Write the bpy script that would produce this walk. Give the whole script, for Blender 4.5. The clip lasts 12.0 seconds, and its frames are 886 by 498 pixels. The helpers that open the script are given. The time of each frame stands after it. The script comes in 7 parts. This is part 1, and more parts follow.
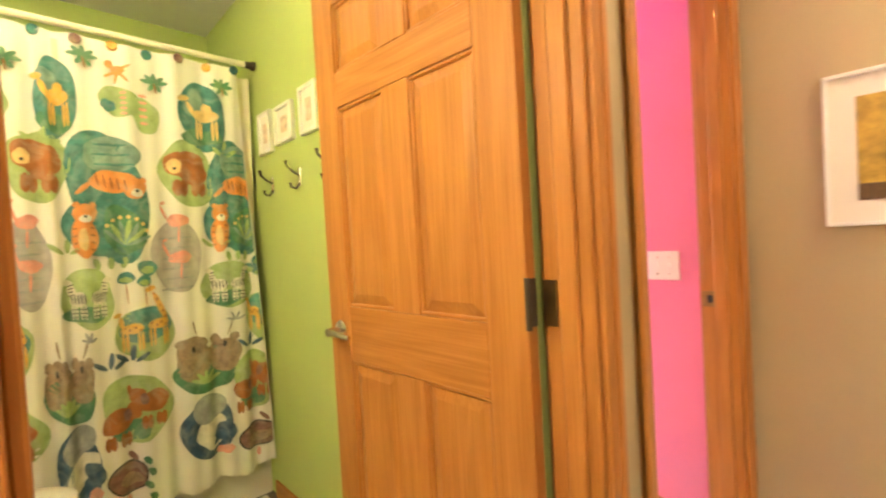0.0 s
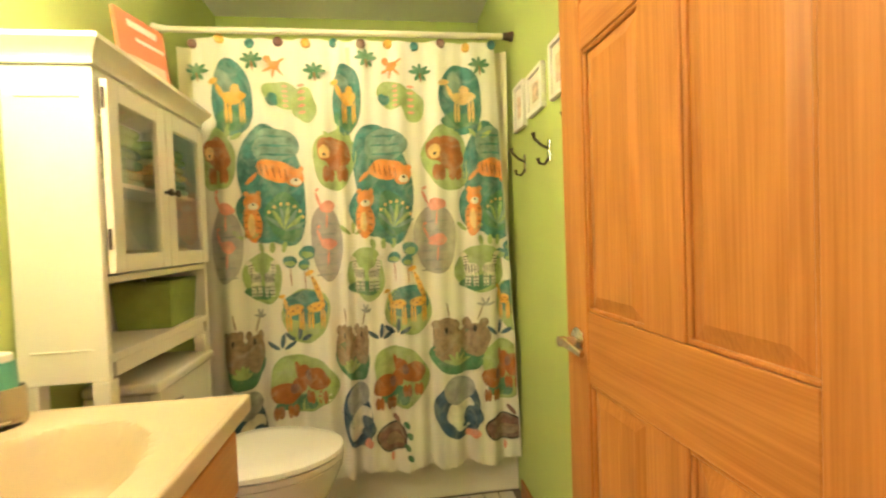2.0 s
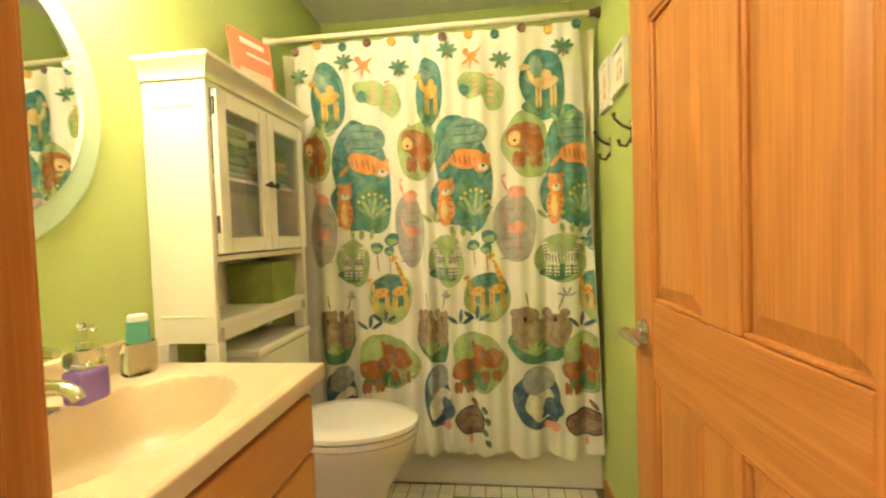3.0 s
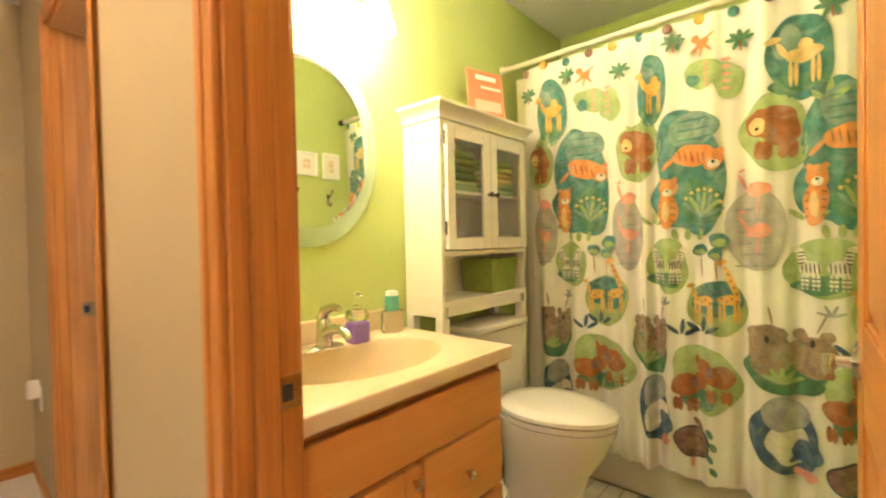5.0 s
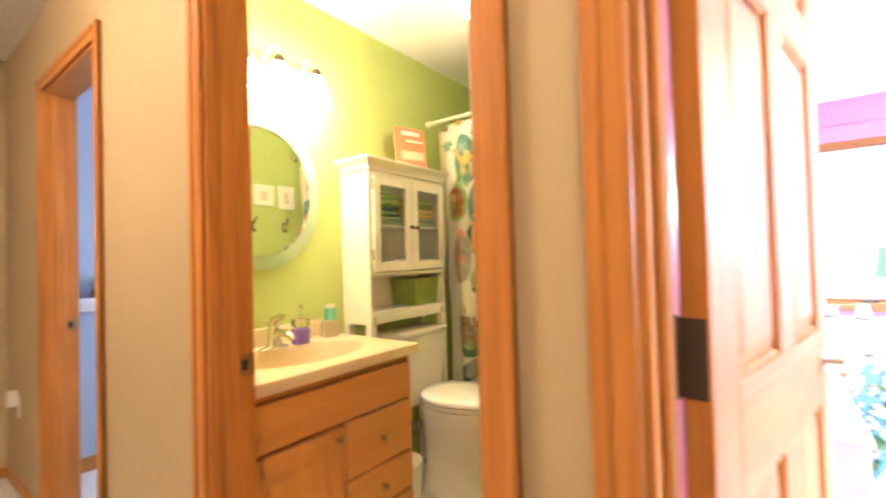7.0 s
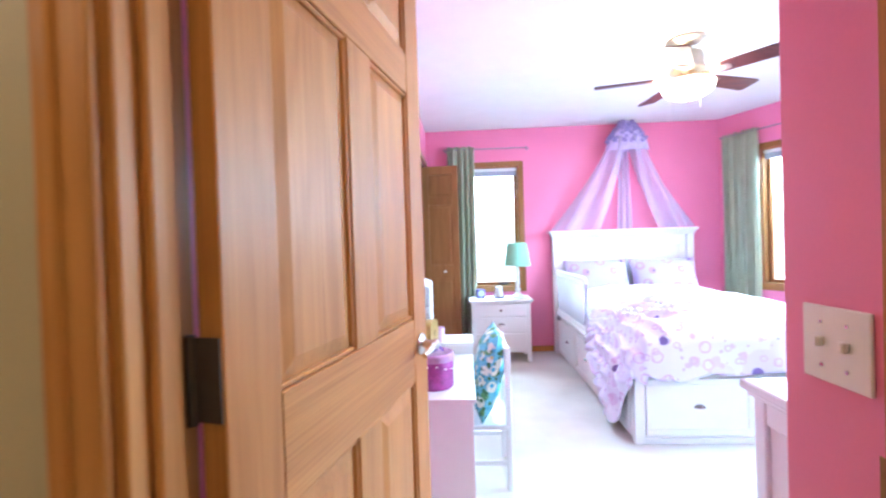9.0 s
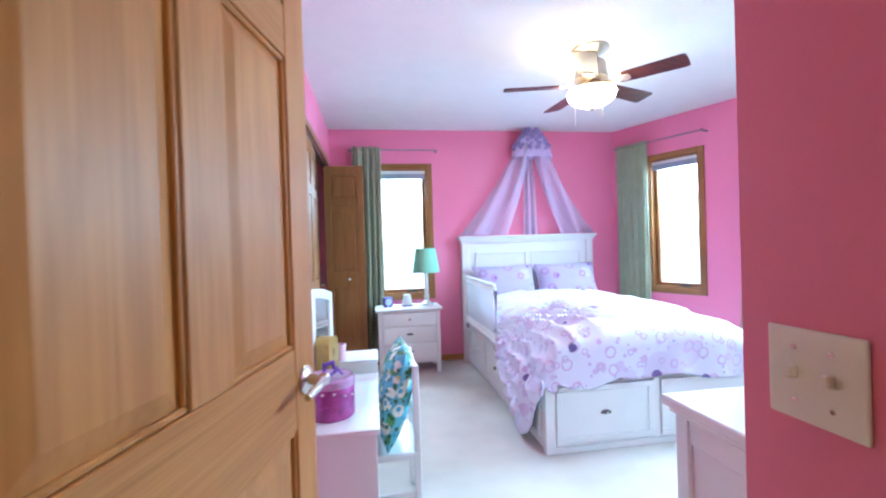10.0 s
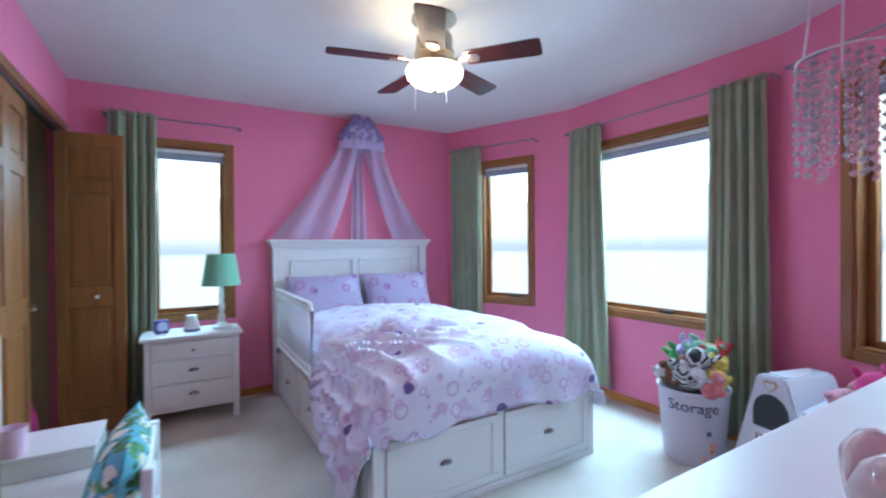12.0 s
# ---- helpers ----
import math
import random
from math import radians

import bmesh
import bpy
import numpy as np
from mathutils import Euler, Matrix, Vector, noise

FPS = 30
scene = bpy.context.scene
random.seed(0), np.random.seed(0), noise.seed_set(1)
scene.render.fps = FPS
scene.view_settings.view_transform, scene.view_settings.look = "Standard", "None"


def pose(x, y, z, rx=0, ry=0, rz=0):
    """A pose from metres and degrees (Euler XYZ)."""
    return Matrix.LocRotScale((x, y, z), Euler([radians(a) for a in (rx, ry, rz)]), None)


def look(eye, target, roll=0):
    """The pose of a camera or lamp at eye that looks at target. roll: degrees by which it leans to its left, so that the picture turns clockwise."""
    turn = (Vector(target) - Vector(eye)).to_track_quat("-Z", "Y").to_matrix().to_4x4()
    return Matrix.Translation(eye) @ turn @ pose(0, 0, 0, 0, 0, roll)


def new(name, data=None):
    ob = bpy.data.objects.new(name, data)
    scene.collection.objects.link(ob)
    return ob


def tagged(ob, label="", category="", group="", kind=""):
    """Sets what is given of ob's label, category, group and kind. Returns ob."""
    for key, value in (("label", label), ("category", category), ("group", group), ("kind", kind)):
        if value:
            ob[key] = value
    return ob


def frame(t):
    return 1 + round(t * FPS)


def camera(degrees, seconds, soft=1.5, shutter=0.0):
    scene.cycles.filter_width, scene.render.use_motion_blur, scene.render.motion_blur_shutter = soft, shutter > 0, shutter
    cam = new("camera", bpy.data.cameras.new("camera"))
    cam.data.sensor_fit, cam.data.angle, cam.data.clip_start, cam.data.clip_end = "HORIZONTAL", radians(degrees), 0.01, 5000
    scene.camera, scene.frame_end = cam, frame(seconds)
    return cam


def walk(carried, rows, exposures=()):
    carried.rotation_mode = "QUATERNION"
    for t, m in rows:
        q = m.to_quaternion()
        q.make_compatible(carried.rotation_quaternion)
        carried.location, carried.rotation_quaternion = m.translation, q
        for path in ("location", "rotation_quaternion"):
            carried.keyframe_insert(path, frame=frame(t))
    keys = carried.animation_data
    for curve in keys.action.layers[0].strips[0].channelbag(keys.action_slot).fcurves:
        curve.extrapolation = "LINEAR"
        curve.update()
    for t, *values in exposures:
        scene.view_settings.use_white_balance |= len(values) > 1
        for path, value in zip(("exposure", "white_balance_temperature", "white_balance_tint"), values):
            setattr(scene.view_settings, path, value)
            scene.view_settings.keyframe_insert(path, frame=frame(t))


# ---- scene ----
cam = camera(90.5, 12.0, soft=2.1, shutter=0.5)
PATH = [
    (0, (3.109, 1.276, 1.206), (4.488, 2.724, 1.158), -3.3),
    (0.5, (3.217, 1.371, 1.203), (4.358, 3.014, 1.166), -3.0),
    (1, (3.267, 1.46, 1.205), (4.142, 3.258, 1.176), -3.1),
    (1.5, (3.301, 1.492, 1.209), (3.872, 3.408, 1.176), -2.6),
    (2, (3.36, 1.482, 1.201), (3.614, 3.465, 1.147), -2.1),
    (2.5, (3.423, 1.459, 1.188), (3.406, 3.457, 1.12), -2.0),
    (2.7, (3.448, 1.459, 1.178), (3.342, 3.455, 1.11), -2.0),
    (4.3, (3.672, 1.466, 1.190), (2.722, 3.221, 1.091), -1.6),
    (4.5, (3.708, 1.454, 1.190), (2.622, 3.128, 1.108), -1.5),
    (5, (3.775, 1.396, 1.178), (2.452, 2.896, 1.14), -1.1),
    (5.5, (3.847, 1.319, 1.171), (2.439, 2.739, 1.176), -0.9),
    (6, (3.943, 1.249, 1.196), (2.511, 2.644, 1.229), -0.8),
    (6.5, (4.092, 1.191, 1.202), (2.694, 2.621, 1.244), -0.9),
    (7, (4.226, 1.148, 1.197), (3.030, 2.751, 1.240), -1.6),
    (7.5, (4.315, 1.143, 1.190), (3.399, 2.915, 1.229), -2.1),
    (7.7, (4.341, 1.150, 1.189), (3.530, 2.974, 1.226), -2.2),
    (9.3, (4.452, 1.337, 1.221), (4.503, 3.336, 1.191), -1.7),
    (9.5, (4.452, 1.387, 1.222), (4.594, 3.382, 1.197), -1.7),
    (10, (4.472, 1.501, 1.219), (4.785, 3.477, 1.203), -1.8),
    (10.5, (4.526, 1.655, 1.214), (4.974, 3.604, 1.205), -1.9),
    (11, (4.587, 1.837, 1.223), (5.19, 3.743, 1.213), -1.4),
    (11.5, (4.644, 1.99, 1.226), (5.454, 3.818, 1.215), -0.7),
    (12, (4.708, 2.109, 1.244), (5.739, 3.822, 1.228), -0.5),
]
EXPOSURES = [(0, 0.55, 6500, 10), (2.5, 0.46, 6500, 10), (4.5, 0.58, 6500, 12), (5.5, 0.66, 6450, 14), (7.0, 0.76, 6350, 20), (7.7, 0.40, 6000, 22), (9.3, -0.74, 5520, 4), (10.5, -1.5, 5420, 1), (12, -2.17, 5440, 0)]
# the first two strengths belong to the added hallway lamps
WEST_FILL, EAST_FILL, BATH_GLOW, BATH_DOME, FAN_GLOW, OUTSIDE = 105.0, 52.0, 68.0, 13.0, 36.0, 6.5
walk(cam, [(t, look(eye, target, roll)) for t, eye, target, roll in PATH], EXPOSURES)

# ---- light ----
world = bpy.data.worlds.new("sky")
scene.world = world
world.use_nodes = True
wn = world.node_tree.nodes
sky = wn.new("ShaderNodeTexSky")
sky.sky_type, sky.sun_disc = "NISHITA", False
sky.sun_elevation, sky.sun_rotation = radians(40), radians(120)
sky.air_density, sky.dust_density = 1.0, 4.0
wn["Background"].inputs[1].default_value = 0.15
world.node_tree.links.new(sky.outputs[0], wn["Background"].inputs[0])


def lamp(name, kind, m, power, color, size=0.1, size_y=None):
    data = bpy.data.lights.new(name, kind)
    data.energy, data.color = power, color
    if kind == "AREA":
        data.size = size
        if size_y:
            data.shape, data.size_y = "RECTANGLE", size_y
    elif kind == "SUN":
        data.angle = radians(size)
    else:
        data.shadow_soft_size = size
    ob = new(name, data)
    ob.matrix_world = m
    return ob


WARM = (1.0, 0.72, 0.42)
lamp("sun", "SUN", look((12, 1, 9), (5, 4, 0)), 0.5, (1.0, 0.97, 0.92), 15)
# daylight of the overcast sky in the four window openings
WINDOW_LIGHTS = [((4.83, 6.43, 1.86), (4.83, 5.43, 1.11), 0.48, 0.42, 165), ((7.755, 5.60, 1.86), (6.83, 5.217, 1.11), 0.48, 0.42, 195),
                 ((8.01, 4.08, 1.86), (7.01, 4.08, 1.11), 1.05, 0.42, 445), ((7.76, 2.59, 1.86), (6.93, 3.05, 1.30), 0.40, 0.42, 98)]
for eye, target, w, h, power in WINDOW_LIGHTS:
    lamp("daylight_lamp", "AREA", look(eye, target), power, (0.56, 0.81, 1.0), w, h)


# bulbs of the fan's light kit, above the bowl's rim
for k in range(3):
    lamp("fan_bulb", "POINT", pose(5.876 + 0.159 * math.cos(1.2 + 2.094 * k), 4.12 + 0.159 * math.sin(1.2 + 2.094 * k), 2.186), 14, (1.0, 0.72, 0.42), 0.02)
# lamp added at an unseen opening to brighten the blue room
lamp("daylight_lamp", "AREA", look((1.75, 3.92, 1.5), (1.6, 2.0, 1.0)), 26, (0.78, 0.89, 1.0), 0.7, 1.1)


# ---- materials ----
def nodes_of(m):
    m.use_nodes = True
    t = m.node_tree
    return t, t.nodes, t.links, t.nodes["Principled BSDF"]


def paint(name, color, rough=0.5, metal=0.0, var=0.06, scale=6.0, bump=0.05, bump_scale=120.0, stretch=(1, 1, 1), **more):
    """A surface with a slow drift of tone, a fine grain and a fine relief."""
    m = bpy.data.materials.new(name)
    t, n, l, b = nodes_of(m)
    co = n.new("ShaderNodeTexCoord")
    mp = n.new("ShaderNodeMapping")
    mp.inputs["Scale"].default_value = stretch
    l.new(co.outputs["Object"], mp.inputs[0])
    big, fine = n.new("ShaderNodeTexNoise"), n.new("ShaderNodeTexNoise")
    big.inputs["Scale"].default_value, big.inputs["Detail"].default_value = scale, 4
    fine.inputs["Scale"].default_value, fine.inputs["Detail"].default_value = bump_scale, 3
    for x in (big, fine):
        l.new(mp.outputs[0], x.inputs["Vector"])
    mix = n.new("ShaderNodeMath")
    mix.operation = "MULTIPLY_ADD"
    l.new(fine.outputs["Fac"], mix.inputs[0])
    mix.inputs[1].default_value = 0.35
    l.new(big.outputs["Fac"], mix.inputs[2])
    ramp = n.new("ShaderNodeMapRange")
    ramp.inputs["From Min"].default_value, ramp.inputs["From Max"].default_value = 0.35, 1.0
    ramp.inputs["To Min"].default_value, ramp.inputs["To Max"].default_value = 1 - var, 1 + var
    l.new(mix.outputs[0], ramp.inputs[0])
    mul = n.new("ShaderNodeVectorMath")
    mul.operation = "SCALE"
    mul.inputs[0].default_value = color
    l.new(ramp.outputs[0], mul.inputs["Scale"])
    l.new(mul.outputs[0], b.inputs["Base Color"])
    b.inputs["Roughness"].default_value, b.inputs["Metallic"].default_value = rough, metal
    if bump:
        bp = n.new("ShaderNodeBump")
        bp.inputs["Strength"].default_value, bp.inputs["Distance"].default_value = bump, 0.004
        l.new(fine.outputs["Fac"], bp.inputs["Height"])
        l.new(bp.outputs[0], b.inputs["Normal"])
    for key, value in more.items():
        b.inputs[key.replace("_", " ").title()].default_value = value
    return m


def wood(name, light, dark, axis, rough=0.32, scale=1.0):
    """Varnished wood: long streaks and cathedral bands along one axis."""
    m = bpy.data.materials.new(name)
    t, n, l, b = nodes_of(m)
    co, mp = n.new("ShaderNodeTexCoord"), n.new("ShaderNodeMapping")
    info = n.new("ShaderNodeObjectInfo")
    shift = n.new("ShaderNodeVectorMath")
    shift.operation = "SCALE"
    shift.inputs[0].default_value = (7.3, 5.1, 9.7)
    l.new(info.outputs["Random"], shift.inputs["Scale"])
    add = n.new("ShaderNodeVectorMath")
    l.new(co.outputs["Object"], add.inputs[0])
    l.new(shift.outputs[0], add.inputs[1])
    s = [9.0 * scale] * 3
    s[axis] = 1.0 * scale
    mp.inputs["Scale"].default_value = s
    l.new(add.outputs[0], mp.inputs[0])
    band, streak = n.new("ShaderNodeTexNoise"), n.new("ShaderNodeTexNoise")
    band.inputs["Scale"].default_value, band.inputs["Detail"].default_value, band.inputs["Distortion"].default_value = 0.9, 2, 0.8
    l.new(mp.outputs[0], band.inputs["Vector"])
    wave = n.new("ShaderNodeMath")
    wave.operation = "MULTIPLY"
    wave.inputs[1].default_value = 26
    l.new(band.outputs["Fac"], wave.inputs[0])
    sine = n.new("ShaderNodeMath")
    sine.operation = "SINE"
    l.new(wave.outputs[0], sine.inputs[0])
    mp2 = n.new("ShaderNodeMapping")
    s2 = [230.0 * scale] * 3
    s2[axis] = 4.0 * scale
    mp2.inputs["Scale"].default_value = s2
    l.new(add.outputs[0], mp2.inputs[0])
    streak.inputs["Scale"].default_value, streak.inputs["Detail"].default_value = 1.0, 3
    l.new(mp2.outputs[0], streak.inputs["Vector"])
    f = n.new("ShaderNodeMath")
    f.operation = "MULTIPLY_ADD"
    l.new(sine.outputs[0], f.inputs[0])
    f.inputs[1].default_value = 0.13
    l.new(streak.outputs["Fac"], f.inputs[2])
    drift, mp3 = n.new("ShaderNodeTexNoise"), n.new("ShaderNodeMapping")
    s3 = [5.0 * scale] * 3
    s3[axis] = 0.6 * scale
    mp3.inputs["Scale"].default_value = s3
    l.new(add.outputs[0], mp3.inputs[0])
    l.new(mp3.outputs[0], drift.inputs["Vector"])
    slow = n.new("ShaderNodeMath")
    slow.operation = "MULTIPLY_ADD"
    l.new(drift.outputs["Fac"], slow.inputs[0])
    slow.inputs[1].default_value, slow.inputs[2].default_value = 0.5, -0.25
    tone = n.new("ShaderNodeMath")
    l.new(f.outputs[0], tone.inputs[0])
    l.new(slow.outputs[0], tone.inputs[1])
    ramp = n.new("ShaderNodeValToRGB")
    ramp.color_ramp.elements[0].position, ramp.color_ramp.elements[1].position = 0.22, 0.76
    ramp.color_ramp.elements[0].color, ramp.color_ramp.elements[1].color = (*dark, 1), (*light, 1)
    l.new(tone.outputs[0], ramp.inputs[0])
    l.new(ramp.outputs[0], b.inputs["Base Color"])
    b.inputs["Roughness"].default_value, b.inputs["Specular IOR Level"].default_value = rough, 0.22
    bp = n.new("ShaderNodeBump")
    bp.inputs["Strength"].default_value, bp.inputs["Distance"].default_value = 0.08, 0.002
    l.new(f.outputs[0], bp.inputs["Height"])
    l.new(bp.outputs[0], b.inputs["Normal"])
    return m


def glow(name, color, strength):
    m = bpy.data.materials.new(name)
    t, n, l, b = nodes_of(m)
    b.inputs["Base Color"].default_value = (*color, 1)
    b.inputs["Emission Color"].default_value = (*color, 1)
    b.inputs["Emission Strength"].default_value = strength
    return m


def glass(name, color=(1, 1, 1), rough=0.0, ior=1.45):
    m = bpy.data.materials.new(name)
    t, n, l, b = nodes_of(m)
    b.inputs["Base Color"].default_value = (*color, 1)
    b.inputs["Transmission Weight"].default_value = 1.0
    b.inputs["Roughness"].default_value, b.inputs["IOR"].default_value = rough, ior
    return m


OAK_L, OAK_D = (0.485, 0.208, 0.054), (0.365, 0.142, 0.034)
OAK = [wood("honey_oak_" + a, OAK_L, OAK_D, i, 0.42) for i, a in enumerate("xyz")]
MAPLE = [wood("honey_maple_" + a, (0.58, 0.28, 0.09), (0.52, 0.235, 0.07), i, 0.35, 0.8) for i, a in enumerate("xyz")]
TAN = paint("tan_wall_paint", (0.42, 0.328, 0.188), 0.55, var=0.05, scale=2)
GREEN = paint("lime_wall_paint", (0.46, 0.55, 0.18), 0.5, var=0.05, scale=2)
PINK = paint("pink_wall_paint", (0.75, 0.20, 0.34), 0.5, var=0.05, scale=2)
BLUE = paint("blue_wall_paint", (0.36, 0.42, 0.52), 0.55, var=0.04, scale=2)
CEIL = paint("white_ceiling_paint", (0.80, 0.79, 0.77), 0.8, bump=0.25, bump_scale=60, var=0.03)
WHITE = paint("white_furniture_paint", (0.80, 0.80, 0.80), 0.35, var=0.03)
IVORY = paint("ivory_cabinet_paint", (0.80, 0.77, 0.68), 0.35, var=0.03)
PORCELAIN = paint("white_porcelain", (0.82, 0.80, 0.74), 0.12, var=0.02, bump=0)
MARBLE = paint("cream_cultured_marble", (0.66, 0.535, 0.35), 0.32, var=0.05, scale=9, bump=0)
CARPET = paint("cream_carpet", (0.68, 0.63, 0.565), 0.95, var=0.14, scale=3, bump=0.9, bump_scale=260)
CHROME = paint("brushed_nickel", (0.62, 0.59, 0.54), 0.25, 1.0, bump=0)
BRONZE = paint("dark_bronze", (0.045, 0.03, 0.02), 0.6, 0.0, bump=0)
PLASTIC = paint("ivory_plastic", (0.80, 0.77, 0.70), 0.4, bump=0, var=0.02)
DARK = paint("dark_void", (0.03, 0.03, 0.035), 0.8)
MIRROR = paint("mirror_silver", (0.92, 0.93, 0.92), 0.0, 1.0, bump=0, var=0.0)
GLASS = glass("clear_glass")


# ---- building helpers ----
def box(bm, x0, y0, z0, x1, y1, z1, bevel=0.0, segs=1, m=None):
    made = bmesh.ops.create_cube(bm, size=1.0)["verts"]
    for v in made:
        v.co = Vector((x0 + (v.co.x + 0.5) * (x1 - x0), y0 + (v.co.y + 0.5) * (y1 - y0), z0 + (v.co.z + 0.5) * (z1 - z0)))
    if bevel:
        edges = list({e for v in made for e in v.link_edges})
        made = bmesh.ops.bevel(bm, geom=edges, offset=bevel, segments=segs, affect="EDGES", profile=0.5)["verts"]
    if m:
        bmesh.ops.transform(bm, matrix=m, verts=list({v for v in made}))
    return bm


def boxes(*rows, bevel=0.0, segs=1):
    bm = bmesh.new()
    for r in rows:
        box(bm, *r, bevel=bevel, segs=segs)
    return bm


def lathe(bm, profile, segs=24, center=(0, 0, 0), axis="z", sx=1.0, sy=1.0, close=True):
    """Turn rows of (radius, height) about an axis through center."""
    rings = []
    for r, h in profile:
        ring = []
        for k in range(segs):
            a = 2 * math.pi * k / segs
            p = (r * math.cos(a) * sx, r * math.sin(a) * sy, h)
            if axis == "x":
                p = (h, p[0], p[1])
            elif axis == "y":
                p = (p[0], h, p[1])
            ring.append(bm.verts.new((p[0] + center[0], p[1] + center[1], p[2] + center[2])))
        rings.append(ring)
    for a, b in zip(rings, rings[1:]):
        for k in range(segs):
            bm.faces.new((a[k], a[(k + 1) % segs], b[(k + 1) % segs], b[k]))
    if close:
        for ring in (rings[0], rings[-1]):
            bm.faces.new(ring)
    return bm


def tube(bm, points, r, segs=8):
    """A round rod along a list of points."""
    pts = [Vector(p) for p in points]
    rings = []
    for i, p in enumerate(pts):
        d = (pts[min(i + 1, len(pts) - 1)] - pts[max(i - 1, 0)]).normalized()
        u = d.cross(Vector((0, 0, 1)))
        if u.length < 1e-3:
            u = d.cross(Vector((1, 0, 0)))
        u.normalize()
        w = d.cross(u)
        rr = r[i] if isinstance(r, (list, tuple)) else r
        rings.append([bm.verts.new(p + rr * (math.cos(2 * math.pi * k / segs) * u + math.sin(2 * math.pi * k / segs) * w)) for k in range(segs)])
    for a, b in zip(rings, rings[1:]):
        for k in range(segs):
            bm.faces.new((a[k], a[(k + 1) % segs], b[(k + 1) % segs], b[k]))
    bm.faces.new(rings[0])
    bm.faces.new(rings[-1])
    return bm


def sheet(bm, fn, nu, nv):
    """A grid of points fn(u, v), u and v from 0 to 1."""
    g = [[bm.verts.new(fn(i / nu, j / nv)) for j in range(nv + 1)] for i in range(nu + 1)]
    for i in range(nu):
        for j in range(nv):
            bm.faces.new((g[i][j], g[i + 1][j], g[i + 1][j + 1], g[i][j + 1]))
    return bm


def prism(bm, outline, z0, z1, m=None):
    """An outline of (x, y) raised from z0 to z1."""
    a = [bm.verts.new((x, y, z0)) for x, y in outline]
    b = [bm.verts.new((x, y, z1)) for x, y in outline]
    n = len(outline)
    bm.faces.new(a[::-1])
    bm.faces.new(b)
    for k in range(n):
        bm.faces.new((a[k], a[(k + 1) % n], b[(k + 1) % n], b[k]))
    if m:
        bmesh.ops.transform(bm, matrix=m, verts=a + b)
    return bm


def mesh_of(name, bm, material, smooth=None):
    bmesh.ops.recalc_face_normals(bm, faces=bm.faces)
    me = bpy.data.meshes.new(name)
    bm.to_mesh(me)
    bm.free()
    for m in material if isinstance(material, (list, tuple)) else [material]:
        me.materials.append(m)
    if smooth:
        me.shade_smooth()
        me.set_sharp_from_angle(angle=radians(smooth))
    return me


def part(name, bm, material, parent=None, label="", smooth=None):
    ob = new(name, mesh_of(name, bm, material, smooth))
    ob.parent = parent
    if label:
        ob["label"] = label
    return ob


def thing(name, m, label, category, group=""):
    ob = new(name)
    ob.empty_display_size = 0.1
    ob.matrix_world = m
    return tagged(ob, label, category, group)


def single(name, bm, material, m, label, category, group="", smooth=None):
    ob = new(name, mesh_of(name, bm, material, smooth))
    ob.matrix_world = m
    return tagged(ob, label, category, group)


def structure(name, bm, material, label, category="wall"):
    return tagged(new(name, mesh_of(name, bm, material)), label, category, "", "structure")


# ---- setting ----
H = 2.44
HALL_Y0, HALL_Y1, MID, ROOM_Y = 0.55, 1.683, 1.731, 1.79
BX0, BX1, BY1 = 2.49, 3.935, 4.02          # bathroom
RX0, RY1, SOUTH_Y = 4.05, 6.11, 2.065      # bedroom
A1, A2, A3, A4 = (7.18, 6.11), (7.69, 4.88), (7.69, 3.27), (7.18, 2.065)
DOORS = [(1.50, 2.268), (3.074, 3.902), (4.098, 4.932)]
DOOR_H = 2.045
END_X = 0.62                               # west end of the hallway


def wall_with_doors(y0, y1, x0, x1, doors):
    rows, x = [], x0
    for a, b in doors:
        rows += [(x, y0, 0, a, y1, H), (a, y0, DOOR_H, b, y1, H)]
        x = b
    return boxes(*rows, (x, y0, 0, x1, y1, H))


structure("floor", boxes((-2.2, 0.3, -0.1, 8.2, 6.6, 0)), CARPET, "cream cut-pile carpet floor of hall and bedroom", "floor")
structure("ceiling", boxes((-2.2, 0.3, H, 8.2, 6.6, H + 0.1)), CEIL, "white lightly textured ceiling", "ceiling")
structure("wall_hall_north", wall_with_doors(HALL_Y1, MID, 0.52, 5.0, DOORS), TAN, "tan painted hallway wall with three doorways")
structure("wall_hall_south", boxes((0.52, HALL_Y0 - 0.1, 0, 5.1, HALL_Y0, H)), TAN, "tan painted hallway wall")
structure("wall_hall_west", boxes((0.52, HALL_Y0, 0, END_X, HALL_Y1, H)), TAN, "tan painted wall at the end of the hallway")
structure("wall_hall_east", boxes((5.0, HALL_Y0, 0, 5.06, MID, H)), TAN, "tan painted hallway wall with a framed picture")
structure("wall_bath_south", wall_with_doors(MID, ROOM_Y, BX0 - 0.1, BX1 + 0.05, [DOORS[1]]), GREEN, "lime green painted bathroom wall")
structure("wall_bath_west", boxes((BX0 - 0.1, ROOM_Y, 0, BX0, BY1 + 0.1, H)), GREEN, "lime green painted bathroom wall behind the vanity")
structure("wall_bath_north", boxes((BX0, BY1, 0, BX1, BY1 + 0.1, H)), GREEN, "lime green painted wall behind the bathtub")
structure("wall_bath_east", boxes((BX1, ROOM_Y, 0, BX1 + 0.05, BY1 + 0.1, H)), GREEN, "lime green painted bathroom wall with pictures and hooks")
CLOSET = (4.46, 5.98)
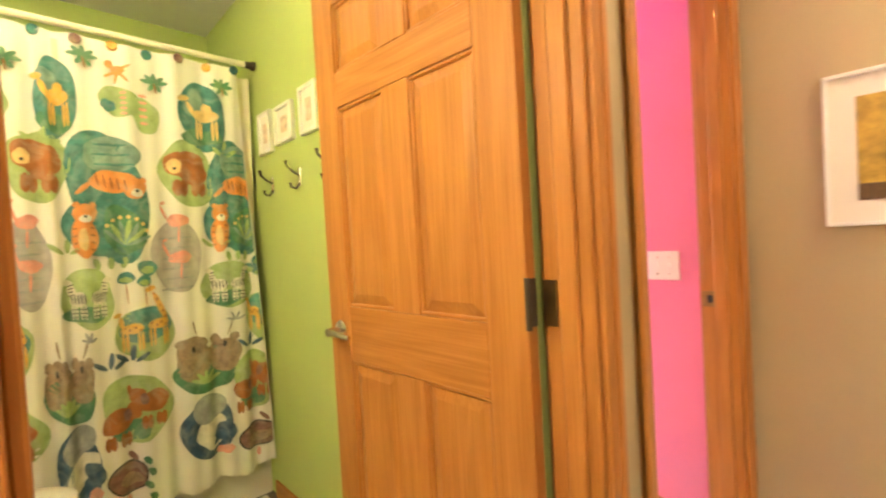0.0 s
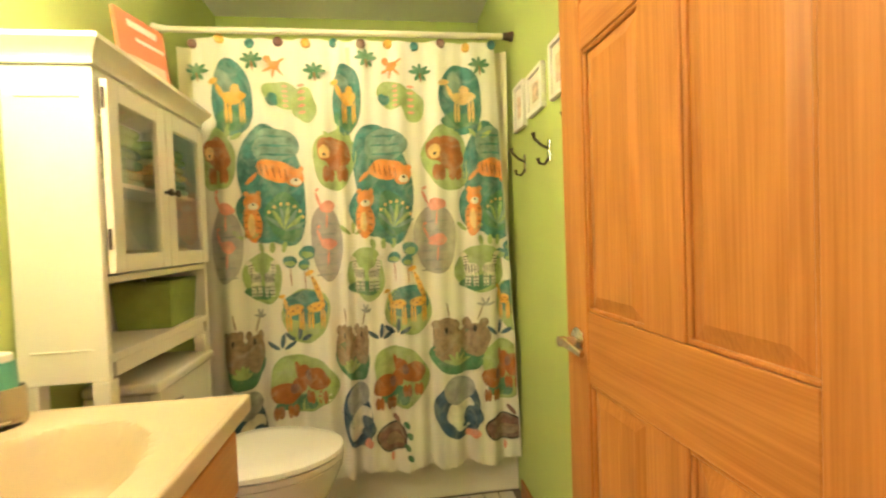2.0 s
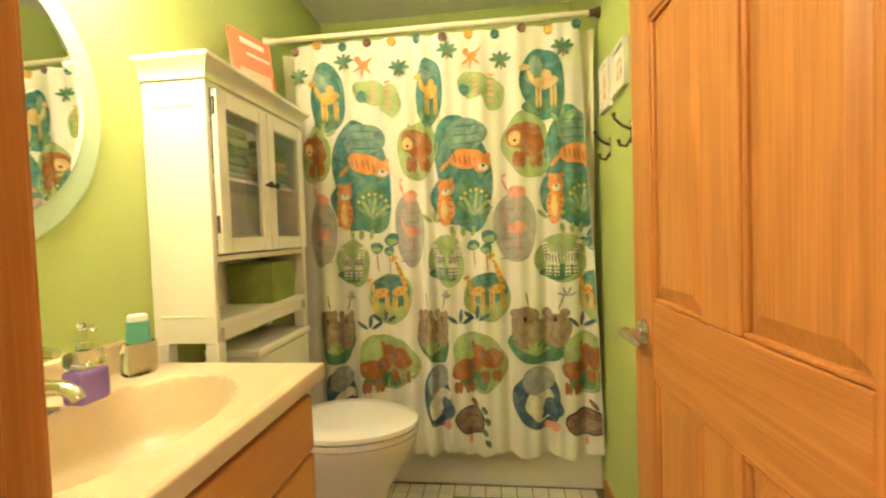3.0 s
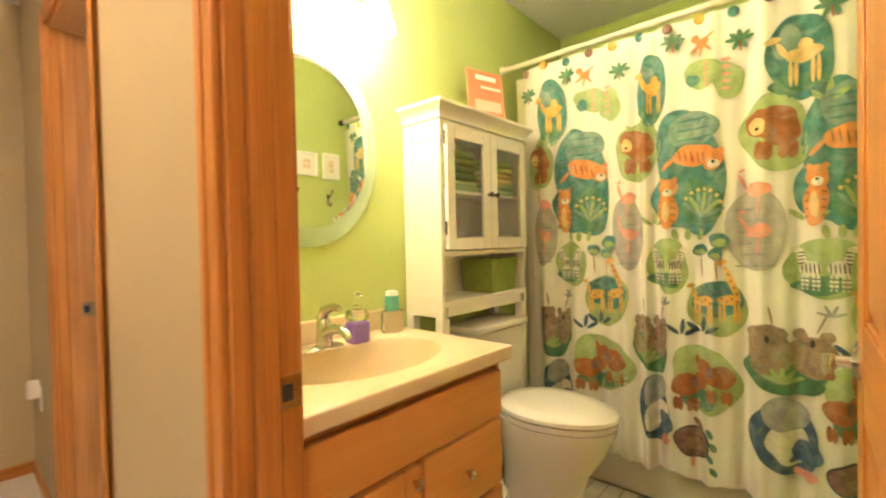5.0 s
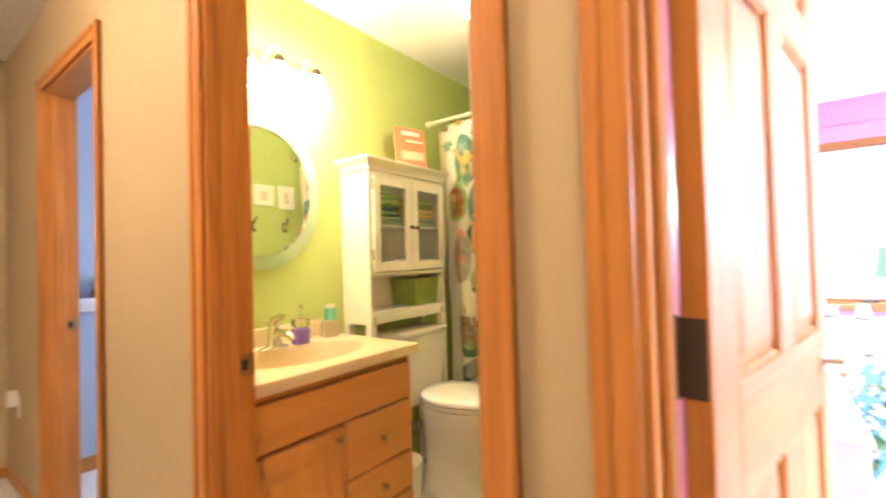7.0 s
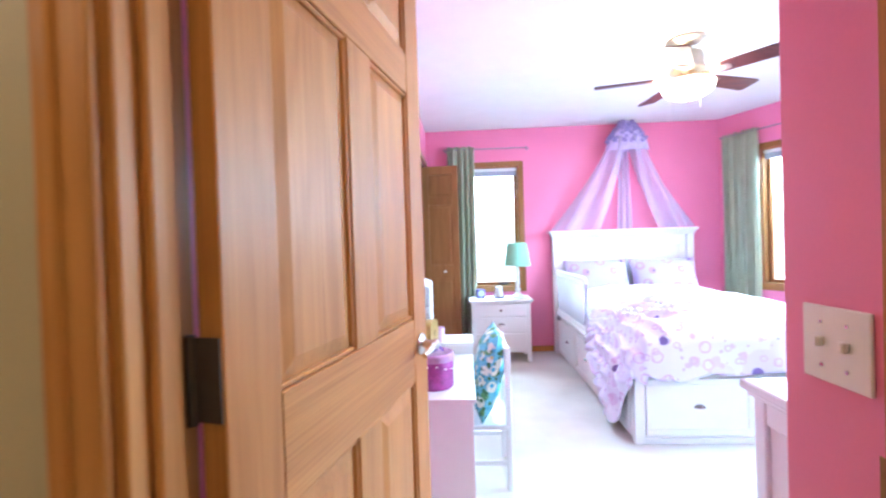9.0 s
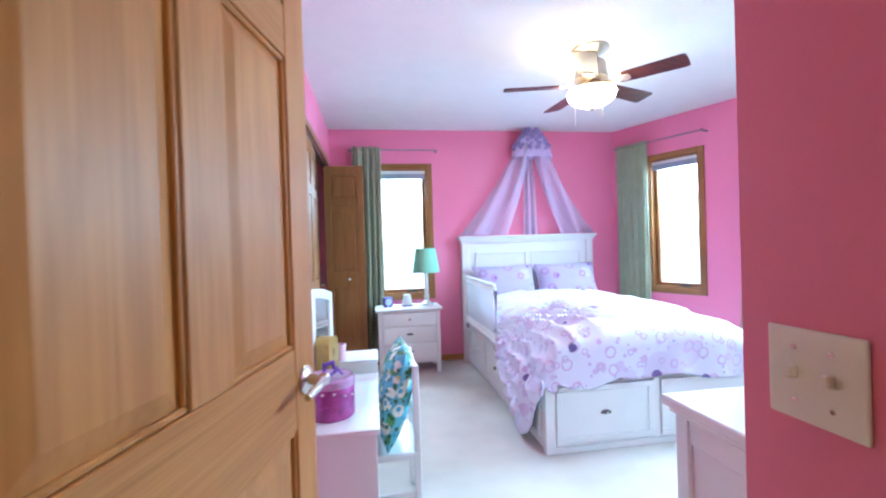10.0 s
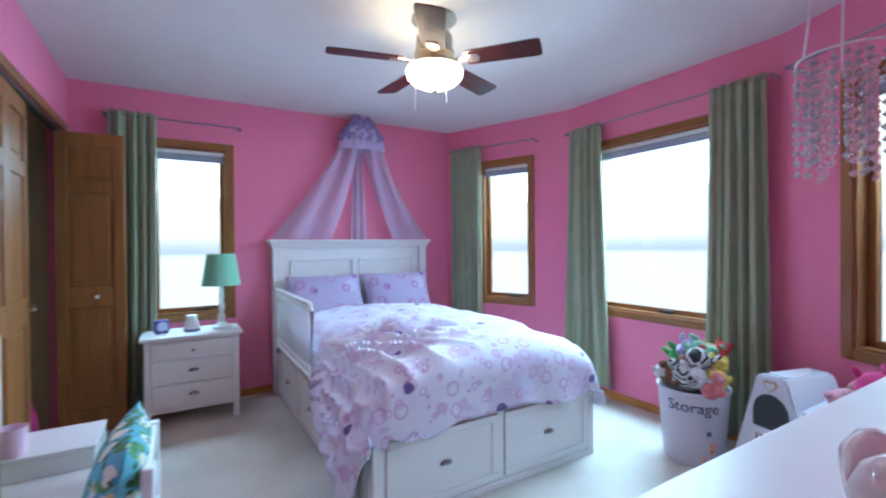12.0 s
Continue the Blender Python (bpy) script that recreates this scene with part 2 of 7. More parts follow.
structure("wall_bedroom_west", boxes((BX1 + 0.05, ROOM_Y, 0, RX0, CLOSET[0], H), (BX1 + 0.05, CLOSET[1], 0, RX0, RY1 + 0.1, H),
                                     (BX1 + 0.05, CLOSET[0], DOOR_H, RX0, CLOSET[1], H)), PINK, "pink painted bedroom wall with a closet")
structure("wall_bedroom_south", wall_with_doors(MID, ROOM_Y, BX1 + 0.05, 5.06, [DOORS[2]]), PINK, "pink painted wall round the bedroom door")
structure("wall_bedroom_nook", boxes((5.0, ROOM_Y, 0, 5.06, SOUTH_Y, H), (5.06, SOUTH_Y - 0.1, 0, 7.3, SOUTH_Y, H)), PINK, "pink painted bedroom wall with a light switch")
W_Z0, W_Z1 = 0.72, 2.03


def window_wall(name, p, q, openings, label):
    """A 0.15 m wall from p to q, its inner face on the line, with window openings (distances along it)."""
    d = Vector((q[0] - p[0], q[1] - p[1], 0))
    length, ang = d.length, math.degrees(math.atan2(d.y, d.x))
    rows, x = [], -0.02
    for a, b in openings:
        rows += [(x, 0, 0, a, 0.15, H), (a, 0, 0, b, 0.15, W_Z0), (a, 0, W_Z1, b, 0.15, H)]
        x = b
    rows.append((x, 0, 0, length + 0.02, 0.15, H))
    ob = structure(name, boxes(*rows), PINK, label)
    ob.matrix_world = pose(p[0], p[1], 0, 0, 0, ang)
    return ob.matrix_world, length


NORTH_M, _ = window_wall("wall_bedroom_north", (RX0 - 0.1, RY1), A1, [(0.58, 1.10)], "pink painted bedroom wall behind the bed")
NE_M, _ = window_wall("wall_bedroom_northeast", A1, A2, [(0.44, 0.945)], "pink painted angled bedroom wall with a narrow window")
EAST_M, _ = window_wall("wall_bedroom_east", A2, A3, [(0.25, 1.35)], "pink painted bedroom wall with a wide window")
SE_M, _ = window_wall("wall_bedroom_southeast", A3, A4, [(0.39, 0.81)], "pink painted angled bedroom wall with a narrow window")
structure("wall_closet", boxes((3.3, CLOSET[0] - 0.05, 0, 3.35, RY1, H), (3.35, CLOSET[0] - 0.1, 0, BX1 + 0.05, CLOSET[0] - 0.05, H),
                               (3.35, RY1, 0, BX1, RY1 + 0.1, H)), TAN, "plain walls inside the closet")
# the opening in the north side is unseen, added for the room's lamp
structure("wall_blue_room", boxes((0.85, ROOM_Y, 0, 0.95, 4.0, H), (0.95, 3.9, 0, 1.4, 4.0, H), (2.1, 3.9, 0, BX0 - 0.1, 4.0, H), (1.4, 3.9, 0, 2.1, 4.0, 0.9), (1.4, 3.9, 2.05, 2.1, 4.0, H), (BX0 - 0.14, ROOM_Y, 0, BX0 - 0.1, 3.9, H)), BLUE,
          "pale blue painted walls of a side room")
structure("wall_blue_room_south", wall_with_doors(MID, ROOM_Y, 0.85, BX0 - 0.1, [DOORS[0]]), BLUE, "pale blue painted wall round a doorway")

CASE, CASE_T = 0.048, 0.016


def door_frame(name, x0, x1, strike_side, label):
    """Jambs, stops and casings round an opening in the hallway's north wall."""
    ob = tagged(new(name), label, "door frame", "", "structure")
    ya, yb = HALL_Y1 - 0.002, ROOM_Y + 0.002
    for nm, r in (("jamb", (x0, ya, 0, x0 + 0.018, yb, DOOR_H)), ("jamb", (x1 - 0.018, ya, 0, x1, yb, DOOR_H))):
        part(nm, boxes(r, bevel=0.002), OAK[2], ob)
    part("head_jamb", boxes((x0 + 0.018, ya, DOOR_H - 0.018, x1 - 0.018, yb, DOOR_H), bevel=0.002), OAK[0], ob)
    for a, b in ((x0 + 0.018, x0 + 0.030), (x1 - 0.030, x1 - 0.018)):
        part("stop", boxes((a, ya + 0.03, 0, b, yb - 0.04, DOOR_H - 0.018), bevel=0.003), OAK[2], ob)
    for y0, y1, y2 in ((HALL_Y1 - CASE_T, HALL_Y1 - 0.001, HALL_Y1 - CASE_T - 0.006), (ROOM_Y + 0.001, ROOM_Y + CASE_T, ROOM_Y + CASE_T + 0.006)):
        lo, hi = min(y0, y1), max(y0, y1)
        r = 0.006
        for a, b, c, d in ((x0 - CASE, x0 + r, x0 - CASE, x0 - CASE + 0.022), (x1 - r, x1 + CASE, x1 + CASE - 0.022, x1 + CASE)):
            bm = boxes((a, lo, 0, b, hi, DOOR_H + CASE), bevel=0.004, segs=2)
            box(bm, c, min(lo, y2), 0, d, max(hi, y2), DOOR_H + CASE, bevel=0.005, segs=2)
            part("casing", bm, OAK[2], ob)
        bm = boxes((x0 + r + 0.001, lo, DOOR_H - r, x1 - r - 0.001, hi, DOOR_H + CASE), bevel=0.004, segs=2)
        box(bm, x0 + r + 0.001, min(lo, y2), DOOR_H + CASE - 0.022, x1 - r - 0.001, max(hi, y2), DOOR_H + CASE, bevel=0.005, segs=2)
        part("head_casing", bm, OAK[0], ob)
    if strike_side:
        xs = x0 + 0.018 if strike_side < 0 else x1 - 0.018
        s = -strike_side
        bm = boxes((min(xs, xs + s * 0.002), yb - 0.045, 0.90, max(xs, xs + s * 0.002), yb + 0.004, 0.958), bevel=0.0008)
        part("strike_plate", bm, BRASS, ob, "small worn brass strike plate")
        xh = x1 - 0.018 if strike_side < 0 else x0 + 0.018
        for z in (0.216, 1.014, 1.796):
            part("hinge_leaf", boxes((min(xh, xh + strike_side * 0.003), yb - 0.030, z, max(xh, xh + strike_side * 0.003), yb + 0.002, z + 0.095), bevel=0.001), BRASS, ob, "aged brass hinge leaf")
        # dark block in the hole's place, its shade put into the colour
        part("strike_hole_shade", boxes((min(xs, xs + s * 0.0035), yb - 0.032, 0.915, max(xs, xs + s * 0.0035), yb - 0.014, 0.943)), DARK, ob)
    return ob


BRASS = paint("aged_brass", (0.30, 0.20, 0.09), 0.35, 1.0, bump=0, var=0.2, scale=30)
door_frame("door_frame_1", *DOORS[0], -1, "honey oak door frame of the blue room")
door_frame("door_frame_2", *DOORS[1], -1, "honey oak door frame of the bathroom")
door_frame("door_frame_3", *DOORS[2], 1, "honey oak door frame of the pink bedroom")


def lever(parent, x, z, y, side, out):
    """Nickel lever handle on a rose; side: which face, out: which way the lever points."""
    bm = lathe(bmesh.new(), [(0.031, 0), (0.031, 0.004), (0.026, 0.009), (0.012, 0.012), (0.010, 0.034), (0.013, 0.038), (0.013, 0.052), (0.004, 0.056)], 20, (0, 0, 0), "y")
    tube(bm, [(0, 0.044, 0), (out * 0.03, 0.047, 0.001), (out * 0.07, 0.048, -0.002), (out * 0.105, 0.045, -0.006)], [0.011, 0.0095, 0.0085, 0.007], 10)
    bmesh.ops.transform(bm, matrix=pose(x, y, z, 0, 0, 0) @ Matrix.Diagonal((1, side, 1, 1)), verts=bm.verts)
    part("handle", bm, CHROME, parent, "brushed nickel lever handle", 40)


def panel_door(name, m, w, label, hinge_x, h=2.02, t=0.035):
    """Six-panel door, local x along its width from the hinge, y across its thickness."""
    ob = thing(name, m, label, "door")
    st = 0.108
    zs = [(0.0, 0.20), (0.838, 1.006), (1.61, 1.715), (h - 0.105, h)]
    for x0, x1 in ((0, st), (w - st, w)):
        part("stile", boxes((x0, 0, 0, x1, t, h), bevel=0.002), OAK[2], ob)
    for z0, z1 in zs:
        part("rail", boxes((st + 0.0006, 0.0006, z0, w - st - 0.0006, t - 0.0006, z1), bevel=0.002), OAK[0], ob)
    c0, c1 = w / 2 - 0.054, w / 2 + 0.054
    for (_, z0), (z1, _) in zip(zs, zs[1:]):
        part("mullion", boxes((c0, 0.0003, z0 + 0.0006, c1, t - 0.0003, z1 - 0.0006), bevel=0.002), OAK[2], ob)
        for x0, x1 in ((st, c0), (c1, w - st)):
            bm = bmesh.new()
            for s in (0, 1):
                y_low, y_top = (0.012, 0.004) if s == 0 else (t - 0.012, t - 0.004)
                rings = []
                for inset, y in ((0.0, y_low), (0.012, y_low), (0.040, y_top), (0.042, y_top)):
                    rings.append([bm.verts.new((x, y, z)) for x, z in ((x0 + inset, z0 + inset), (x1 - inset, z0 + inset), (x1 - inset, z1 - inset), (x0 + inset, z1 - inset))])
                for a, b in zip(rings, rings[1:]):
                    for k in range(4):
                        bm.faces.new((a[k], a[(k + 1) % 4], b[(k + 1) % 4], b[k]))
                bm.faces.new(rings[-1])
                # moulding round the panel
                e = 0.010
                for a in ((x0, z0, x1, z0 + e), (x0, z1 - e, x1, z1), (x0, z0 + e, x0 + e, z1 - e), (x1 - e, z0 + e, x1, z1 - e)):
                    yy = (0.004, 0.016) if s == 0 else (t - 0.016, t - 0.004)
                    box(bm, a[0], yy[0], a[1], a[2], yy[1], a[3], bevel=0.003)
            part("panel", bm, OAK[2], ob)
    lever(ob, w - 0.062, 0.93, t, 1, -1)
    lever(ob, w - 0.062, 0.93, 0, -1, -1)
    part("latch_plate", boxes((w, 0.006, 0.90, w + 0.002, t - 0.006, 0.96)), BRASS, ob)
    for z in (0.208, 1.006, 1.788):
        bm = boxes((-0.003, hinge_x - 0.032, z, -0.0002, hinge_x + 0.004, z + 0.10))
        lathe(bm, [(0.0065, z - 0.003), (0.0065, z + 0.103)], 10, (-0.006, hinge_x + (0.006 if hinge_x > 0.01 else -0.006), 0))
        part("hinge", bm, BRONZE, ob, "dark bronze hinge")
    return ob


bath_door = panel_door("bathroom_door", pose(3.873, 1.805, 0.008, 0, 0, 91.8), 0.757, "open honey oak six-panel door with a nickel lever handle", 0.035)
bedroom_door = panel_door("bedroom_door", pose(4.164, 1.769, 0.008, 0, 0, 78.2), 0.80, "open honey oak six-panel door of the pink bedroom", 0.035)
# ---- hallway ----
def baseboard(name, rows, label, z1=0.062):
    ob = tagged(new(name), label, "baseboard", "", "structure")
    for x0, y0, x1, y1 in rows:
        part("board", boxes((x0, y0, 0, x1, y1, z1), bevel=0.004, segs=2), OAK[0] if x1 - x0 > y1 - y0 else OAK[1], ob)
    return ob


T = 0.012
baseboard("baseboard_hall", [(END_X + 0.001, HALL_Y1 - T, DOORS[0][0] - CASE, HALL_Y1 - 0.001), (DOORS[0][1] + CASE, HALL_Y1 - T, DOORS[1][0] - CASE, HALL_Y1 - 0.001),
                             (DOORS[1][1] + CASE, HALL_Y1 - T, DOORS[2][0] - CASE, HALL_Y1 - 0.001), (END_X + 0.001, HALL_Y0 + 0.001, 4.999, HALL_Y0 + T),
                             (END_X + 0.001, HALL_Y0 + T, END_X + T, HALL_Y1 - T), (5.0 - T, HALL_Y0 + T, 4.999, HALL_Y1 - T)], "narrow honey oak baseboard of the hallway")
baseboard("baseboard_bath", [(BX1 - T, 2.0, BX1 - 0.001, 3.40)], "narrow honey oak baseboard on the green wall", 0.085)
baseboard("baseboard_blue_room", [(0.951, ROOM_Y + 0.02, 0.95 + T, 3.9)], "oak baseboard in the blue room", 0.085)

single("smoke_detector", lathe(bmesh.new(), [(0.070, 0), (0.070, 0.018), (0.064, 0.030), (0.040, 0.036), (0.036, 0.040), (0.006, 0.041)], 32, axis="x"), PLASTIC,
       pose(END_X, 1.535, 2.363), "round white plastic smoke detector on the hallway wall", "smoke detector", smooth=40)

nl = thing("night_light", pose(0.93, HALL_Y1, 0.475), "white plug-in night light in a wall outlet", "night light")
part("outlet_plate", boxes((-0.036, -0.005, -0.075, 0.036, 0, 0.045), bevel=0.003, segs=2), PLASTIC, nl)
part("light_body", boxes((-0.022, -0.05, -0.01, 0.022, -0.005, 0.075), bevel=0.009, segs=3), PLASTIC, nl)

# flush lamps added above the hallway to light it, out of the walker's sight
for x, power in ((2.6, WEST_FILL), (4.6, EAST_FILL)):
    hl = thing("hall_fill_lamp", pose(x, 0.72, H), "round flush lamp added unseen to light the hallway", "ceiling lamp", "hallway lamps")
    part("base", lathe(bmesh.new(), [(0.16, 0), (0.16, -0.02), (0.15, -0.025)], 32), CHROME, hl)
    part("dome", lathe(bmesh.new(), [(0.15, -0.025), (0.14, -0.06), (0.10, -0.09), (0.03, -0.105), (0.004, -0.106)], 32), glow("fill_dome_glow", (1.0, 0.80, 0.55), power), hl, smooth=50)

PRINT_YELLOW = paint("autumn_print", (0.42, 0.27, 0.04), 0.4, var=0.7, scale=22, bump_scale=200)
PRINT_BLUE = paint("sky_print", (0.10, 0.22, 0.55), 0.4, var=0.2, scale=8)
PRINT_BROWN = paint("trunk_print", (0.10, 0.06, 0.03), 0.4, var=0.5, scale=30)
FRAME_WHITE = paint("white_frame_paint", (0.82, 0.80, 0.76), 0.35, bump=0, var=0.02)
MAT_BOARD = paint("cream_mat_board", (0.80, 0.76, 0.68), 0.8, bump=0.05, var=0.02)


def picture(name, m, w, h, border, mat, art, label, depth=0.022, group=""):
    """Framed picture, local x across, z up, facing -y, its back on y = 0."""
    ob = thing(name, m, label, "picture", group)
    f = border
    for r in ((0, -depth, 0, f, 0, h), (w - f, -depth, 0, w, 0, h), (f + 0.0005, -depth, 0, w - f - 0.0005, 0, f), (f + 0.0005, -depth, h - f, w - f - 0.0005, 0, h)):
        part("frame_bar", boxes(r, bevel=0.002), FRAME_WHITE, ob)
    part("mat", boxes((f, -0.010, f, w - f, -0.002, h - f)), MAT_BOARD, ob)
    a0, a1, b0, b1 = f + mat, w - f - mat, f + mat, h - f - mat
    for nm, (u0, v0, u1, v1), material in art:
        bm = boxes((a0 + u0 * (a1 - a0), -0.0125, b0 + v0 * (b1 - b0), a0 + u1 * (a1 - a0), -0.0102, b0 + v1 * (b1 - b0)))
        part(nm, bm, material, ob)
    return ob


picture("framed_picture", pose(5.0, 1.447, 1.172, 0, 0, -90), 0.52, 0.475, 0.012, 0.066,
        [("foliage_print", (0, 0.16, 1, 1), PRINT_YELLOW), ("sky_print", (0.22, 0.66, 0.60, 1.0), PRINT_BLUE), ("ground_print", (0, 0, 1, 0.159), PRINT_BROWN)],
        "autumn tree picture in a thin white frame with a wide mat")

# the blue room's ledge
ledge = thing("window_ledge", pose(0.95, 1.80, 0.99), "white painted ledge on the blue wall", "ledge")
part("board", boxes((0, 0, 0, 0.10, 1.6, 0.03), bevel=0.004), FRAME_WHITE, ledge)
part("apron", boxes((0, 0, -0.05, 0.02, 1.6, -0.0005), bevel=0.003), FRAME_WHITE, ledge)
LEAF = paint("green_leaf", (0.07, 0.16, 0.03), 0.5, var=0.4, scale=30)
gp = thing("potted_plant", pose(1.0, 2.045, 1.02), "small green plant in a dark square pot", "plant")
part("pot", boxes((-0.035, -0.05, 0, 0.035, 0.05, 0.05), bevel=0.005), DARK, gp)
bm = bmesh.new()
rnd = random.Random(4)
for k in range(40):
    a, r = rnd.uniform(0, 6.28), rnd.uniform(0.01, 0.05)
    p = Vector((0.6 * r * math.cos(a), r * math.sin(a), 0.05))
    tip = p + Vector((0.02 * math.cos(a), 0.025 * math.sin(a), rnd.uniform(0.04, 0.09)))
    s = Vector((-math.sin(a), math.cos(a), 0)) * 0.008
    mid = (p + tip) / 2 + Vector((0, 0, 0.01))
    bm.faces.new([bm.verts.new(c) for c in (p, mid + s, tip, mid - s)])
part("leaves", bm, LEAF, gp)

# ---- bathroom ----
TILE = paint("white_floor_tile", (0.74, 0.70, 0.60), 0.25, var=0.06, scale=14, bump=0)
GROUT = paint("dark_grout", (0.16, 0.13, 0.10), 0.9, var=0.2)
bath_floor = structure("floor_bath", boxes((BX0 - 0.02, ROOM_Y - 0.06, 0.0, BX1 + 0.02, BY1, 0.006)), GROUT, "bathroom floor of small white square tiles", "floor")

cloth_x0, cloth_x1, cloth_z0, cloth_z1 = 2.60, 3.925, 0.19, 2.025


def drape_y(x, z):
    """Depth of the shower curtain's pleats; they open out towards the hem."""
    u = (x - cloth_x0) / (cloth_x1 - cloth_x0)
    low = 1 - (z - cloth_z0) / (cloth_z1 - cloth_z0)
    amp = 0.008 + 0.011 * low
    y = amp * math.sin(u * 2 * math.pi * 7.5 + 0.7 * math.sin(u * 9)) + 0.5 * amp * math.sin(u * 2 * math.pi * 17 + 2 * low) + 0.004 * math.sin(23 * x + 5 * z)
    fold = -0.035 * math.exp(-((u - 0.445) / 0.012) ** 2) + 0.02 * math.exp(-((u - 0.475) / 0.02) ** 2)
    return 3.345 + y + fold * (0.4 + 0.6 * low) + 0.04 * low * (1 if u < 0.9 else 1 - 3 * (u - 0.9))


CLOTH = paint("white_curtain_cloth", (0.82, 0.80, 0.73), 0.85, var=0.04, scale=5, bump=0.3, bump_scale=350)
sc = thing("shower_curtain", pose(0, 0, 0), "white shower curtain printed with green ovals and orange jungle animals", "shower curtain")


def cloth_end(z):
    """The free end draws in towards the rod."""
    return cloth_x1 - 0.075 * max(0.0, (z - cloth_z0) / (cloth_z1 - cloth_z0)) ** 1.3


def cloth_pt(u, v):
    z = cloth_z0 + v * (cloth_z1 - cloth_z0)
    x = cloth_x0 + u * (cloth_end(z) - cloth_x0)
    hem = 0.012 * math.sin(u * 40) * (1 - v) ** 6
    x += (0.02 if u < 0.5 else 0.0) * v * (abs(u - 0.5) * 2) ** 4
    return Vector((x, drape_y(x, z), z + hem))


part("cloth", sheet(bmesh.new(), cloth_pt, 150, 36), CLOTH, sc, smooth=80)


def ink(name, color, var=0.35, scale=24):
    """Watercolour print: washes thin out to the cloth in soft patches and pool darker elsewhere."""
    m = paint(name, color, 0.85, var=var, scale=scale, bump=0.2, bump_scale=300)
    t, n, l, b = nodes_of(m)
    co, wash, fade, mix = n.new("ShaderNodeTexCoord"), n.new("ShaderNodeTexNoise"), n.new("ShaderNodeMapRange"), n.new("ShaderNodeMix")
    wash.inputs["Scale"].default_value, wash.inputs["Detail"].default_value, wash.inputs["Distortion"].default_value = 15, 5, 1.2
    l.new(co.outputs["Object"], wash.inputs["Vector"])
    fade.inputs["From Min"].default_value, fade.inputs["From Max"].default_value = 0.46, 0.74
    fade.inputs["To Max"].default_value = 0.55
    l.new(wash.outputs["Fac"], fade.inputs[0])
    mix.data_type = "RGBA"
    l.new(fade.outputs[0], mix.inputs[0])
    l.new(b.inputs["Base Color"].links[0].from_socket, mix.inputs[6])
    mix.inputs[7].default_value = (0.3 + 0.55 * color[0], 0.33 + 0.55 * color[1], 0.28 + 0.55 * color[2], 1)
    l.new(mix.outputs[2], b.inputs["Base Color"])
    return m


INK = dict(teal=ink("teal_ink", (0.055, 0.19, 0.18), 0.6, 26), green=ink("green_ink", (0.33, 0.43, 0.18)), grey=ink("lilac_grey_ink", (0.40, 0.37, 0.36), 0.25),
           orange=ink("orange_ink", (0.68, 0.26, 0.075)), brown=ink("brown_ink", (0.34, 0.125, 0.04)), yellow=ink("yellow_ink", (0.70, 0.40, 0.08)),
           blue=ink("navy_ink", (0.04, 0.09, 0.16), 0.6), slate=ink("slate_ink", (0.32, 0.33, 0.33), 0.5), pink=ink("pink_ink", (0.75, 0.33, 0.26)),
           taupe=ink("taupe_ink", (0.30, 0.22, 0.15), 0.5, 40), black=ink("black_ink", (0.03, 0.03, 0.03)), white=ink("white_ink", (0.75, 0.72, 0.62)),
           leaf=ink("leaf_ink", (0.07, 0.20, 0.11)), water=ink("water_ink", (0.17, 0.28, 0.25), 0.5, 30), plum=ink("plum_ink", (0.22, 0.12, 0.10), 0.5, 40), sand=ink("sand_ink", (0.72, 0.50, 0.22)))
INK_NAMES = list(INK)


def curtain_xz(px, py):
    """Place on the cloth of the print's own grid: 561 across from the top hem's left end, 740 down."""
    return 2.602 + (px - 442) / 561 * 1.343, 2.03 - (py - 52) / 740 * 1.82


